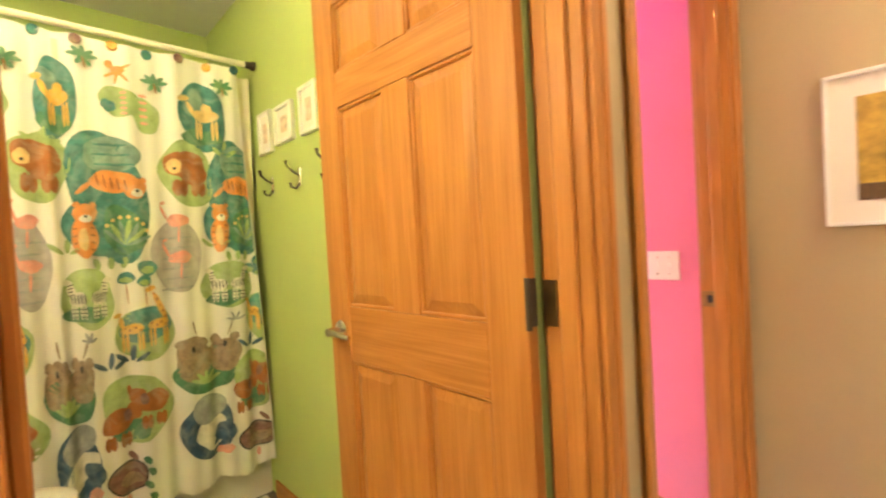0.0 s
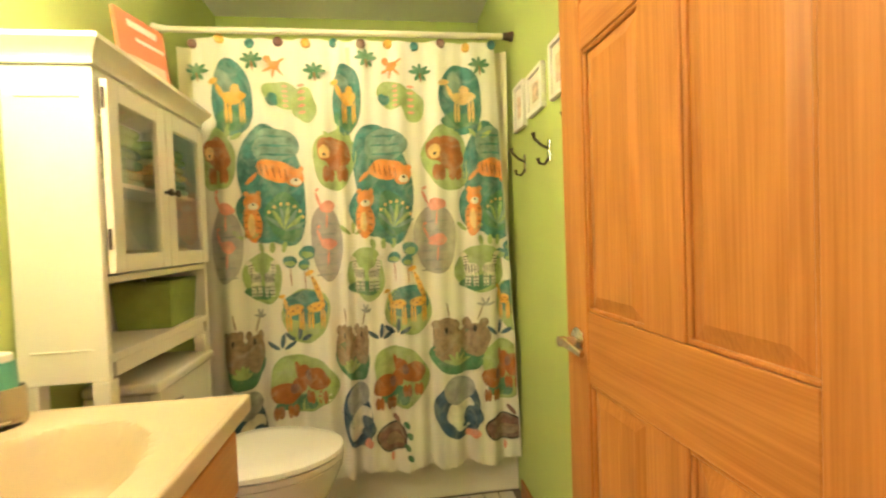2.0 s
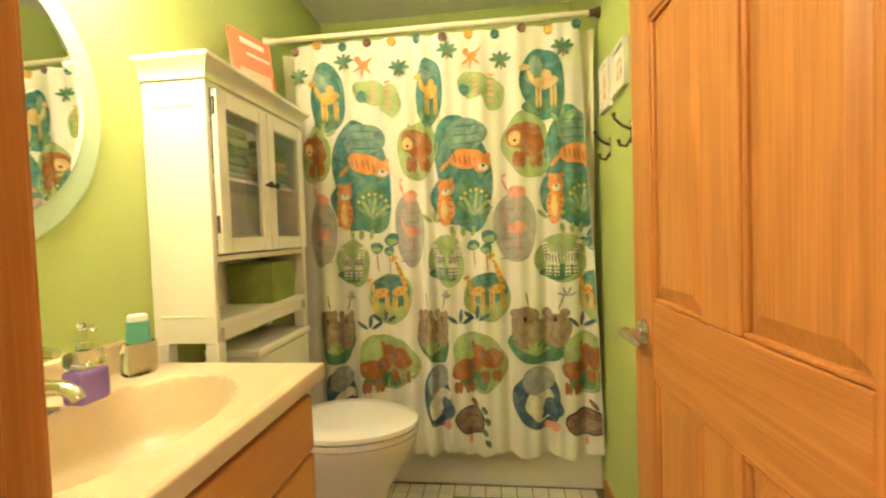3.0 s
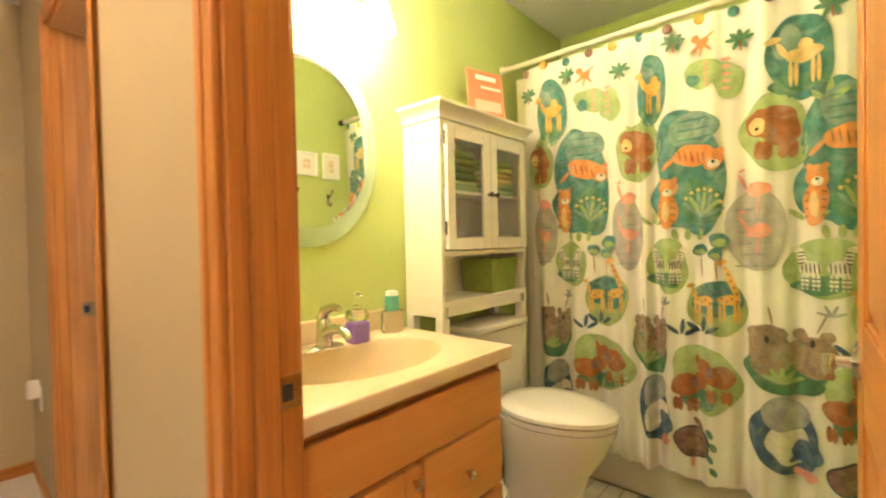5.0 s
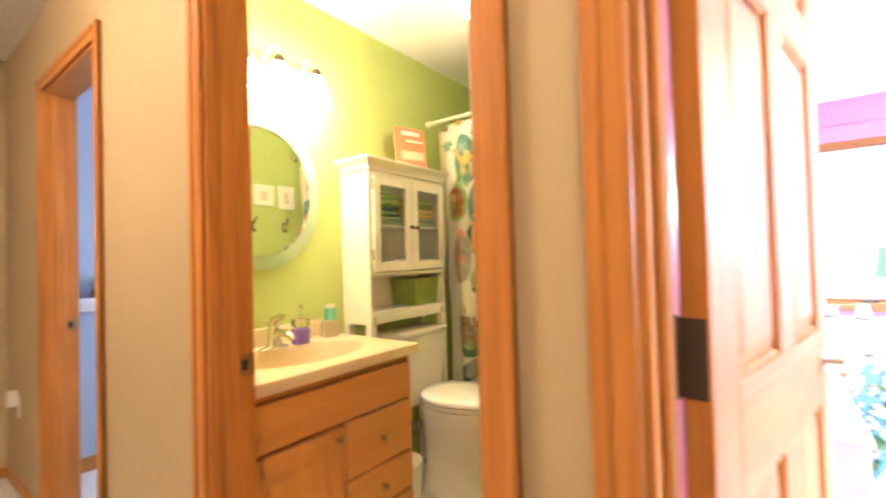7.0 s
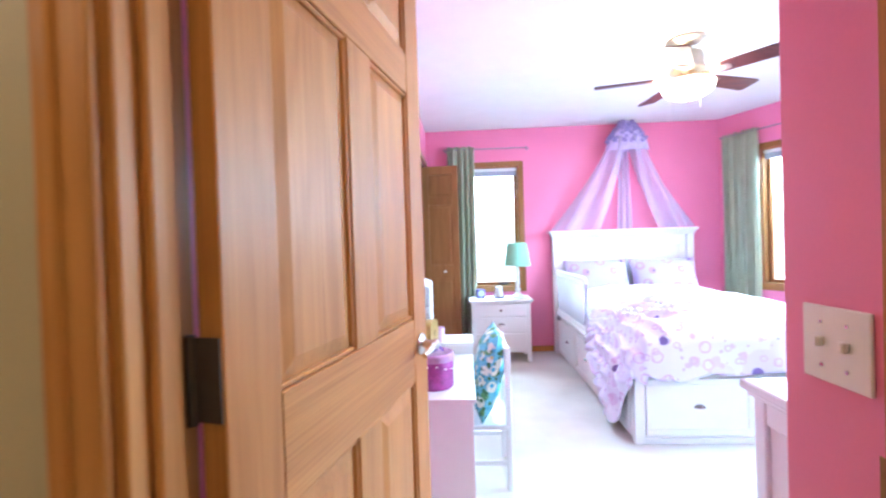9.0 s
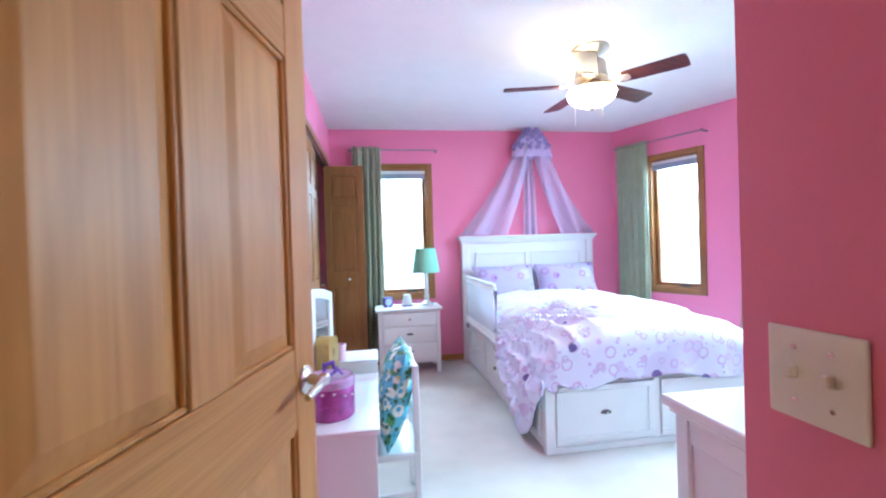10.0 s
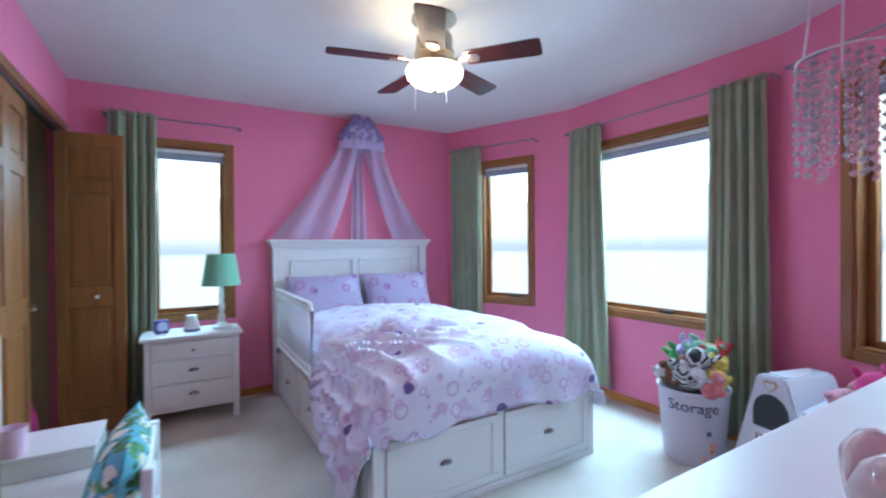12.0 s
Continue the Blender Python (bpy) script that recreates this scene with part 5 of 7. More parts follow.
window("window_1", NORTH_M, 0.58, 1.10, "oak-cased casement window with a raised blind")
window("window_2", NE_M, 0.44, 0.945, "narrow oak-cased casement window in the angled wall")
window("window_3", EAST_M, 0.25, 1.35, "wide oak-cased picture window with a raised grey blind")
window("window_4", SE_M, 0.39, 0.81, "narrow oak-cased window beside the dresser")

# snowy distance beyond the windows
glare = bpy.data.materials.new("overcast_distance")
t_, n_, l_, b_ = nodes_of(glare)
co_ = n_.new("ShaderNodeTexCoord")
sep_ = n_.new("ShaderNodeSeparateXYZ")
ramp_ = n_.new("ShaderNodeValToRGB")
map_ = n_.new("ShaderNodeMapRange")
map_.inputs["From Min"].default_value, map_.inputs["From Max"].default_value = -8.0, 12.0
l_.new(co_.outputs["Object"], sep_.inputs[0])
l_.new(sep_.outputs["Z"], map_.inputs[0])
l_.new(map_.outputs[0], ramp_.inputs[0])
el = ramp_.color_ramp.elements
el[0].position, el[0].color = 0.0, (0.80, 0.84, 0.90, 1)
el[1].position, el[1].color = 1.0, (1.0, 1.0, 1.0, 1)
for p, c in ((0.43, (0.85, 0.88, 0.93, 1)), (0.445, (0.50, 0.54, 0.60, 1)), (0.47, (0.62, 0.66, 0.72, 1)), (0.50, (0.96, 0.98, 1.0, 1))):
    e_ = el.new(p)
    e_.color = c
l_.new(ramp_.outputs[0], b_.inputs["Emission Color"])
b_.inputs["Emission Strength"].default_value = OUTSIDE
b_.inputs["Base Color"].default_value = (0, 0, 0, 1)
bm = bmesh.new()
sheet(bm, lambda u, v: Vector((6 + 30 * math.cos(radians(-75 + 225 * u)), 4 + 30 * math.sin(radians(-75 + 225 * u)), -8 + 34 * v)), 48, 2)
structure("backdrop", bm, glare, "pale overcast sky over a snowy field", "backdrop")

SAGE = paint("sage_curtain_cloth", (0.34, 0.37, 0.25), 0.85, var=0.12, scale=7, bump=0.35, bump_scale=320)
ROD_METAL = paint("pewter_rod", (0.30, 0.27, 0.30), 0.35, 0.9, bump=0)


def drape(m, top, bottom, z0, z1, pleats, seed, label):
    """A hanging curtain in a wall's own axes: x along it, y < 0 into the room."""
    r = random.Random(seed)
    ph = [r.uniform(0, 6.28) for _ in range(3)]

    def at(u, v):
        k = (1 - v) ** 1.4
        x0, x1 = top[0] + (bottom[0] - top[0]) * k, top[1] + (bottom[1] - top[1]) * k
        uu = u + 0.035 * math.sin(8 * u + ph[0]) + 0.02 * math.sin(17 * u + ph[2]) * k
        amp = 0.024 + 0.010 * k
        y = -0.072 + amp * math.sin(2 * math.pi * pleats * uu + ph[1] + 0.6 * k) + 0.010 * math.sin(2 * math.pi * pleats * 2.3 * u + ph[2]) + 0.016 * noise.noise(Vector((u * 5, v * 2.2, seed)))
        if v > 0.965:
            y = -0.072 + (y + 0.072) * 0.7
        return Vector((x0 + (x1 - x0) * u, y, z0 + (z1 - z0) * v + (0.012 * math.sin(2 * math.pi * pleats * uu + ph[1]) if v > 0.99 else 0)))

    bm = bmesh.new()
    sheet(bm, at, 110, 30)
    ob = single("window_curtain", bm, SAGE, m, label, "curtain", "sage curtains", 80)
    mod = ob.modifiers.new("thickness", "SOLIDIFY")
    mod.thickness = 0.002
    return ob


drape(NORTH_M, (0.335, 0.625), (0.34, 0.60), 0.06, 2.245, 4, 1, "sage green pleated curtain drawn beside the window")
drape(NE_M, (0.10, 0.46), (0.10, 0.46), 0.06, 2.235, 6, 2, "sage green pleated curtain beside the angled window")
drape(EAST_M, (0.09, 0.40), (0.00, 0.50), 0.10, 2.225, 4, 3, "sage green curtain flaring towards its hem")
drape(EAST_M, (1.235, 1.57), (1.19, 1.61), 0.06, 2.225, 4.5, 4, "sage green pleated curtain behind the toy bin")


def curtain_rod(m, x0, x1, z):
    ob = thing("window_rod", m, "thin pewter curtain rod over a window", "curtain rod", "window rods")
    part("pole", tube(bmesh.new(), [(x0, -0.072, z), (x1, -0.072, z)], 0.006, 10), ROD_METAL, ob)
    for x in (x0, x1):
        part("finial", lathe(bmesh.new(), [(0.004, -0.012), (0.012, -0.004), (0.012, 0.004), (0.004, 0.012)], 10, (x, -0.072, z), "x"), ROD_METAL, ob)
        part("bracket", boxes((min(x, x + 0.02), -0.072, z - 0.012, max(x, x + 0.02), -0.001, z - 0.006)), ROD_METAL, ob)


curtain_rod(NORTH_M, 0.31, 1.19, 2.215)
curtain_rod(NE_M, 0.08, 1.02, 2.215)
curtain_rod(EAST_M, 0.03, 1.59, 2.205)
curtain_rod(SE_M, 0.10, 0.95, 2.205)

# closet
cf = tagged(new("closet_frame"), "oak casing of the bifold closet", "door frame", "", "structure")
y0, y1 = CLOSET
for r, g in (((RX0 - 0.002, y0 - CASE, 0, RX0 + 0.016, y0 + 0.004, DOOR_H + CASE), 2), ((RX0 - 0.002, y1 - 0.004, 0, RX0 + 0.016, y1 + CASE, DOOR_H + CASE), 2),
             ((RX0 - 0.002, y0 + 0.0045, DOOR_H - 0.004, RX0 + 0.0155, y1 - 0.0045, DOOR_H + CASE), 1)):
    part("casing", boxes(r, bevel=0.004, segs=2), DARK_OAK[g], cf)
part("track", boxes((RX0 - 0.05, y0 + 0.005, DOOR_H - 0.022, RX0 - 0.012, y1 - 0.005, DOOR_H - 0.001)), BRONZE, cf)
part("shelf", boxes((3.36, y0, 1.72, 3.75, RY1 - 0.01, 1.74)), FRAME_WHITE, cf)


def bifold(name, leaves, label):
    """Leaves given as (x, y, turn, width); each has a tall lower and upper panel."""
    ob = thing(name, pose(0, 0, 0.012), label, "closet door", "bifold closet doors")
    for x, y, turn, w in leaves:
        h, t = 2.0, 0.028
        mm = pose(x, y, 0, 0, 0, turn)
        bm = bmesh.new()
        for r in ((0, 0, 0, 0.062, t, h), (w - 0.062, 0, 0, w, t, h)):
            box(bm, *r, bevel=0.002)
        for z0, z1 in ((0, 0.16), (0.84, 0.98), (1.60, 1.68), (h - 0.09, h)):
            box(bm, 0.0625, 0.0004, z0, w - 0.0625, t - 0.0004, z1, bevel=0.002)
        bmesh.ops.transform(bm, matrix=mm, verts=bm.verts)
        leaf = part("leaf", bm, DARK_OAK[2], ob)
        for z0, z1 in ((0.16, 0.84), (0.98, 1.60), (1.68, h - 0.09)):
            bm = boxes((0.062, 0.008, z0, w - 0.062, t - 0.008, z1), (0.085, 0.004, z0 + 0.025, w - 0.085, t - 0.004, z1 - 0.025), bevel=0.004)
            bmesh.ops.transform(bm, matrix=mm, verts=bm.verts)
            part("panel", bm, DARK_OAK[2], leaf)
    return ob


left_pair = bifold("bifold_door", [(RX0 - 0.012, y0 + 0.006, 88.5, 0.372), (RX0 - 0.004, y0 + 0.380, 92.5, 0.372)], "closed oak bifold closet door with a small knob")
part("knob", lathe(bmesh.new(), [(0.005, 0), (0.005, 0.012), (0.013, 0.016), (0.013, 0.024), (0.004, 0.027)], 12, (RX0 - 0.004, y0 + 0.68, 0.92), "x"), CHROME, left_pair, "nickel knob", 40)
right_pair = bifold("bifold_door", [(RX0 - 0.030, 5.895, -4.0, 0.372), (RX0 - 0.028, 5.835, -4.5, 0.372)], "folded open oak bifold closet door with a white knob")
part("knob", lathe(bmesh.new(), [(0.005, 0), (0.005, -0.012), (0.013, -0.016), (0.013, -0.024), (0.004, -0.027)], 12, (RX0 + 0.19, 5.822, 0.91), "y"), FRAME_WHITE, right_pair, "round white knob", 40)
MAGENTA = paint("magenta_cloth", (0.45, 0.03, 0.18), 0.8, var=0.3, scale=14)
bm = bmesh.new()
sheet(bm, lambda u, v: Vector((0.13 * math.cos(6.283 * u) * (0.3 + 0.7 * math.sin(3.0 * v + 0.1)) * (1 + 0.2 * math.sin(14 * u)), 0.16 * math.sin(6.283 * u) * (0.3 + 0.7 * math.sin(3.0 * v + 0.1)), 0.5 * v)), 30, 12)
single("fabric_bag", bm, MAGENTA, pose(3.86, 5.42, 0.0), "crumpled magenta cloth bag on the closet floor", "bag", smooth=60)

vt = thing("wall_vent", pose(RX0, 3.955, 2.17, 0, 0, 90), "white metal air vent high on the pink wall", "vent")
part("frame", boxes((0, -0.014, 0, 0.34, -0.001, 0.018), (0, -0.014, 0.162, 0.34, -0.001, 0.18), (0, -0.0135, 0.018, 0.018, -0.001, 0.162), (0.322, -0.0135, 0.018, 0.34, -0.001, 0.162)), FRAME_WHITE, vt)
# near-black sheet paints the shade behind the slats
part("backing", boxes((0.018, -0.003, 0.018, 0.322, -0.001, 0.162)), DARK, vt)
for k in range(9):
    part("slat", boxes((0.019, -0.012, 0.022 + 0.0155 * k, 0.321, -0.0035, 0.030 + 0.0155 * k)), FRAME_WHITE, vt)

sw = thing("light_switch", pose(5.0, 2.018, 0.985, 0, 0, -90), "white two-toggle light switch plate on the pink wall", "light switch")
part("plate", boxes((0, -0.006, 0, 0.122, -0.0005, 0.117), bevel=0.003, segs=2), PLASTIC, sw)
for x in (0.038, 0.084):
    part("toggle", boxes((x - 0.005, -0.018, 0.054, x + 0.005, -0.006, 0.070), bevel=0.002), PLASTIC, sw)
    for z in (0.025, 0.092):
        part("screw", lathe(bmesh.new(), [(0.003, -0.006), (0.003, -0.0075)], 8, (x, 0, z), "y"), CHROME, sw)

# bed
BX, BXR, BFY, BHY = 5.42, 6.80, 3.89, 6.00
bed = thing("storage_bed", pose(0, 0, 0), "white painted storage bed with drawers and a panelled headboard", "bed")
part("side_rail", boxes((BX, BFY + 0.03, 0.02, BX + 0.03, BHY, 0.395), (BX - 0.004, BFY + 0.03, 0.02, BX, BHY, 0.055), bevel=0.002), WHITE, bed)
part("side_rail", boxes((BXR - 0.03, BFY + 0.03, 0.02, BXR, BHY, 0.395), bevel=0.002), WHITE, bed)
part("foot_board", boxes((BX, BFY, 0.02, BXR, BFY + 0.03, 0.40), (BX - 0.006, BFY - 0.008, 0.0, BXR + 0.006, BFY + 0.02, 0.035), bevel=0.003), WHITE, bed)
for x0, x1 in ((BX - 0.008, BX + 0.05), (BXR - 0.05, BXR + 0.008)):
    part("corner_post", boxes((x0, BFY - 0.010, 0.0, x1, BFY + 0.045, 0.40), bevel=0.004), WHITE, bed)
part("divider", boxes(((BX + BXR) / 2 - 0.022, BFY - 0.007, 0.036, (BX + BXR) / 2 + 0.022, BFY, 0.398), bevel=0.002), WHITE, bed)


PULL = paint("dark_nickel", (0.30, 0.29, 0.29), 0.25, 1.0, bump=0)


def cup_pull(parent, c, axis, s):
    """Half-dome cup pull on a drawer front."""
    bm = bmesh.new()
    n = 10
    rings = []
    for j in range(6):
        ph = math.pi / 2 * j / 5
        ring = []
        for k in range(n + 1):
            th = math.pi * k / n
            a, o, z = 0.034 * math.cos(th) * math.cos(ph), 0.021 * math.sin(ph), 0.020 * math.sin(th) * math.cos(ph)
            ring.append(bm.verts.new((c[0] + s * o, c[1] + a, c[2] + z) if axis == "x" else (c[0] + a, c[1] + s * o, c[2] + z)))
        rings.append(ring)
    for a, b in zip(rings, rings[1:]):
        for k in range(n):
            bm.faces.new((a[k], a[k + 1], b[k + 1], b[k]))
    part("cup_pull", bm, PULL, parent, "nickel cup pull", 50)


for x0, x1 in ((BX + 0.055, 6.085), (6.135, BXR - 0.055)):
    f = 0.035
    d = part("drawer_front", boxes((x0, BFY - 0.010, 0.055, x1, BFY - 0.0005, 0.385), bevel=0.002), WHITE, bed)
    for r in ((x0, BFY - 0.018, 0.055, x1, BFY - 0.0105, 0.055 + f), (x0, BFY - 0.018, 0.385 - f, x1, BFY - 0.0105, 0.385), (x0, BFY - 0.0175, 0.0555 + f, x0 + f, BFY - 0.0105, 0.3845 - f),
              (x1 - f, BFY - 0.0175, 0.0555 + f, x1, BFY - 0.0105, 0.3845 - f)):
        part("moulding", boxes(r, bevel=0.003), WHITE, d)
    cup_pull(d, ((x0 + x1) / 2, BFY - 0.011, 0.215), "y", -1)
for y0, y1 in ((BFY + 0.08, 4.58), (4.63, 5.20), (5.25, 5.86)):
    f = 0.03
    d = part("drawer_front", boxes((BX - 0.010, y0, 0.07, BX - 0.0005, y1, 0.375), bevel=0.002), WHITE, bed)
    for r in ((BX - 0.016, y0, 0.07, BX - 0.0105, y1, 0.07 + f), (BX - 0.016, y0, 0.375 - f, BX - 0.0105, y1, 0.375), (BX - 0.0155, y0, 0.0705 + f, BX - 0.0105, y0 + f, 0.3745 - f),
              (BX - 0.0155, y1 - f, 0.0705 + f, BX - 0.0105, y1, 0.3745 - f)):
        part("moulding", boxes(r, bevel=0.003), WHITE, d)
    cup_pull(d, (BX - 0.011, (y0 + y1) / 2, 0.215), "x", -1)
hb = part("headboard", boxes((5.4605, 6.025, 0.35, 6.7745, 6.075, 1.235), bevel=0.004), WHITE, bed)
for x in (5.385, 6.775):
    part("post", boxes((x, 6.005, 0.0, x + 0.075, 6.085, 1.235), bevel=0.004), WHITE, bed)
for x0, x1 in ((5.53, 6.09), (6.145, 6.705)):
    f = 0.012
    bm = bmesh.new()
    for r in ((x0, 6.010, 0.60, x0 + f, 6.0245, 1.13), (x1 - f, 6.010, 0.60, x1, 6.0245, 1.13), (x0 + f, 6.0105, 1.118, x1 - f, 6.0245, 1.13), (x0 + f, 6.0105, 0.60, x1 - f, 6.0245, 0.612)):
        box(bm, *r, bevel=0.003)
    part("panel_moulding", bm, WHITE, hb)
part("crown", boxes((5.375, 5.995, 1.236, 6.86, 6.088, 1.256), (5.365, 5.985, 1.257, 6.87, 6.090, 1.279), (5.350, 5.972, 1.280, 6.885, 6.092, 1.306), bevel=0.005, segs=2), WHITE, hb)
SHEET = paint("white_bed_linen", (0.78, 0.77, 0.80), 0.9, var=0.04, bump=0.2, bump_scale=300)
single("mattress", boxes((BX + 0.035, BFY + 0.035, 0.30, BXR - 0.035, BHY - 0.005, 0.585), bevel=0.04, segs=4), SHEET, pose(0, 0, 0), "thick white mattress on the storage bed", "mattress", smooth=50)


def flower_cloth(name, base, spots):
    """Cotton print: pale ground, big pink rings and small purple flowers."""
    m = bpy.data.materials.new(name)
    t, n, l, b = nodes_of(m)
    co = n.new("ShaderNodeTexCoord")
    col = None
    prev = None
    for scale, lo, hi, color, ring in spots:
        v = n.new("ShaderNodeTexVoronoi")
        v.inputs["Scale"].default_value, v.inputs["Randomness"].default_value = scale, 0.85
        jig = n.new("ShaderNodeTexNoise")
        jig.inputs["Scale"].default_value = scale * 5
        l.new(co.outputs["Object"], jig.inputs["Vector"])
        add = n.new("ShaderNodeMath")
        add.operation = "MULTIPLY_ADD"
        l.new(jig.outputs["Fac"], add.inputs[0])
        add.inputs[1].default_value = 0.12
        l.new(co.outputs["Object"], v.inputs["Vector"])
        l.new(v.outputs["Distance"], add.inputs[2])
        r = n.new("ShaderNodeValToRGB")
        e = r.color_ramp.elements
        e[0].position, e[0].color = max(0.0, lo - 0.03), (0, 0, 0, 1) if ring else (1, 1, 1, 1)
        e[1].position, e[1].color = hi + 0.03, (0, 0, 0, 1)
        if ring:
            k = e.new(lo)
            k.color = (1, 1, 1, 1)
            k = e.new(hi)
            k.color = (1, 1, 1, 1)
        else:
            k = e.new(hi)
            k.color = (1, 1, 1, 1)
        l.new(add.outputs[0], r.inputs[0])
        mix = n.new("ShaderNodeMix")
        mix.data_type = "RGBA"
        l.new(r.outputs[0], mix.inputs[0])
        if prev is None:
            mix.inputs[6].default_value = (*base, 1)
        else:
            l.new(prev, mix.inputs[6])
        mix.inputs[7].default_value = (*color, 1)
        prev = mix.outputs[2]
    l.new(prev, b.inputs["Base Color"])
    b.inputs["Roughness"].default_value = 0.85
    weave = n.new("ShaderNodeTexNoise")
    weave.inputs["Scale"].default_value = 260
    l.new(co.outputs["Object"], weave.inputs["Vector"])
    bp = n.new("ShaderNodeBump")
    bp.inputs["Strength"].default_value, bp.inputs["Distance"].default_value = 0.25, 0.003
    l.new(weave.outputs["Fac"], bp.inputs["Height"])
    l.new(bp.outputs[0], b.inputs["Normal"])
    return m


LILAC = flower_cloth("lilac_flower_cotton", (0.72, 0.70, 0.83), [(3.2, 0.0, 0.46, (0.65, 0.59, 0.76), False), (6.5, 0.0, 0.30, (0.62, 0.51, 0.71), False), (9.0, 0.31, 0.37, (0.60, 0.42, 0.64), True), (11, 0.20, 0.28, (0.60, 0.46, 0.68), True), (16.0, 0.0, 0.22, (0.56, 0.43, 0.66), False), (5.5, 0.0, 0.19, (0.17, 0.12, 0.33), False)])
PILLOW = flower_cloth("lilac_pillow_cotton", (0.47, 0.40, 0.59), [(5, 0.0, 0.34, (0.57, 0.51, 0.67), False), (7, 0.30, 0.38, (0.44, 0.24, 0.47), True), (8, 0.14, 0.22, (0.38, 0.22, 0.46), True), (8.0, 0.0, 0.20, (0.15, 0.09, 0.30), False)])


def comforter():
    """Puffy cover over the mattress: long at the near corner of the foot, tucked in behind the guard rail."""
    x_l, x_r, y_f, y_h = BX - 0.030, BXR + 0.035, BFY - 0.055, 5.56
    S_L, S_R, S_F, ROUND = 0.32, 0.12, 0.10, 0.15

    def ease(a, b, t):
        t = min(1.0, max(0.0, (t - a) / (b - a)))
        return t * t * (3 - 2 * t)

    def at(u, v):
        y = y_f + (y_h - y_f) * max(0.0, (v - S_F) / (1 - S_F))
        hang = 0.10 + 0.10 * (1 - ease(4.70, 4.90, y)) + 0.34 * ease(3.80, 4.10, y) * (1 - ease(4.16, 4.72, y))
        w = min(1.0, max(0.0, (u - S_L) / (1 - S_L - S_R)))
        mound = 0.665 + 0.095 * math.sin(math.pi * w) ** 0.6 + 0.02 * math.sin(7 * v + 4 * u)
        soft = 0.014 * noise.noise(Vector((u * 11, v * 12, 0.3))) + 0.026 * noise.noise(Vector((u * 4, v * 5, 4.1)))
        ridge = 0.5 - abs(noise.noise(Vector((u * 7 + 3 * v, v * 10 - 2 * u, 7.7))))
        crease = soft + 0.05 * max(0.0, ridge - 0.28)
        k = 0.0
        if u < S_L:
            k = 1 - u / S_L
            fan = (y - 4.15) * 30 / (0.6 + 0.9 * k)
            fold = abs(math.sin(fan + 2.2 * noise.noise(Vector((y * 4, k * 2, 1.5)))))
            x = x_l + 0.07 * (1 - k) ** 2 - (0.012 + 0.050 * fold ** 0.7) * ease(0.05, 0.55, k) * (0.35 + hang)
            z = mound - 0.05 * k ** 0.5 - (hang + 0.05) * k
            x += 0.055 * k * ease(4.70, 4.86, y)
            yy = y + 0.10 * k * (y - 4.15) * 0.4
            crease *= 1 - 0.7 * k
        elif u > 1 - S_R:
            k = (u - (1 - S_R)) / S_R
            x = x_r - 0.07 * (1 - k) ** 2 + 0.014 * math.sin(v * 38) * k
            z, yy = mound - 0.06 * k ** 0.5 - 0.28 * k, y
        else:
            x, z, yy = x_l + 0.07 + w * (x_r - x_l - 0.14), mound, y
        if v < S_F:
            f = 1 - v / S_F
            drop = 0.22 + 0.02 * math.sin(6 * u + 1) + 0.012 * math.sin(37 * u)
            low = z - ROUND - drop * f
            z = max(low, 0.38 + 0.02 * math.sin(23 * u)) if k == 0 else min(z - ROUND * (1 - k), max(low, 0.36 + 0.03 * math.sin(9 * u)))
            yy = y_f + 0.016 * math.sin(29 * u + 2 * math.sin(9 * u)) * f
            crease *= 1 - 0.6 * f
        else:
            d = max(0.0, 1 - (y - y_f) / (1.5 * ROUND))
            z -= ROUND * (1 - math.sqrt(max(0.0, 1 - d * d))) * (1 - k)
        # gathers that fan out from the corner of the guard rail
        along = (x - x_l) if k == 0 or u > 0.5 else -k * (hang + 0.05)
        reach, bearing = math.hypot(along + 0.05, 4.82 - y), math.atan2(4.82 - y, along + 0.05)
        gather = math.exp(-((reach - 0.62) / 0.34) ** 2) * ease(-0.3, 0.3, bearing)
        pleat = 1 - abs(math.sin(bearing * 17 + 2.0 * noise.noise(Vector((x * 5, y * 5, 2.2))))) ** 0.6
        if u < S_L:
            x -= 0.048 * gather * pleat * ease(0.0, 0.4, k) * (1 - ease(4.66, 4.80, y))
        crease += 0.075 * gather * (pleat - 0.3) * (1 - 0.6 * k)
        return Vector((x, yy, z + crease))

    bm = bmesh.new()
    sheet(bm, at, 170, 140)
    return bm


cov = single("comforter", comforter(), LILAC, pose(0, 0, 0), "rumpled lilac and white flowered comforter hanging over the bed", "comforter", smooth=80)
mod = cov.modifiers.new("thickness", "SOLIDIFY")
mod.thickness, mod.offset = 0.012, -1
single("folded_sheet", boxes((BX + 0.02, 5.42, 0.588, BXR - 0.02, 5.70, 0.665), bevel=0.03, segs=4), SHEET, pose(0, 0, 0), "white sheet folded back below the pillows", "sheet", smooth=50)


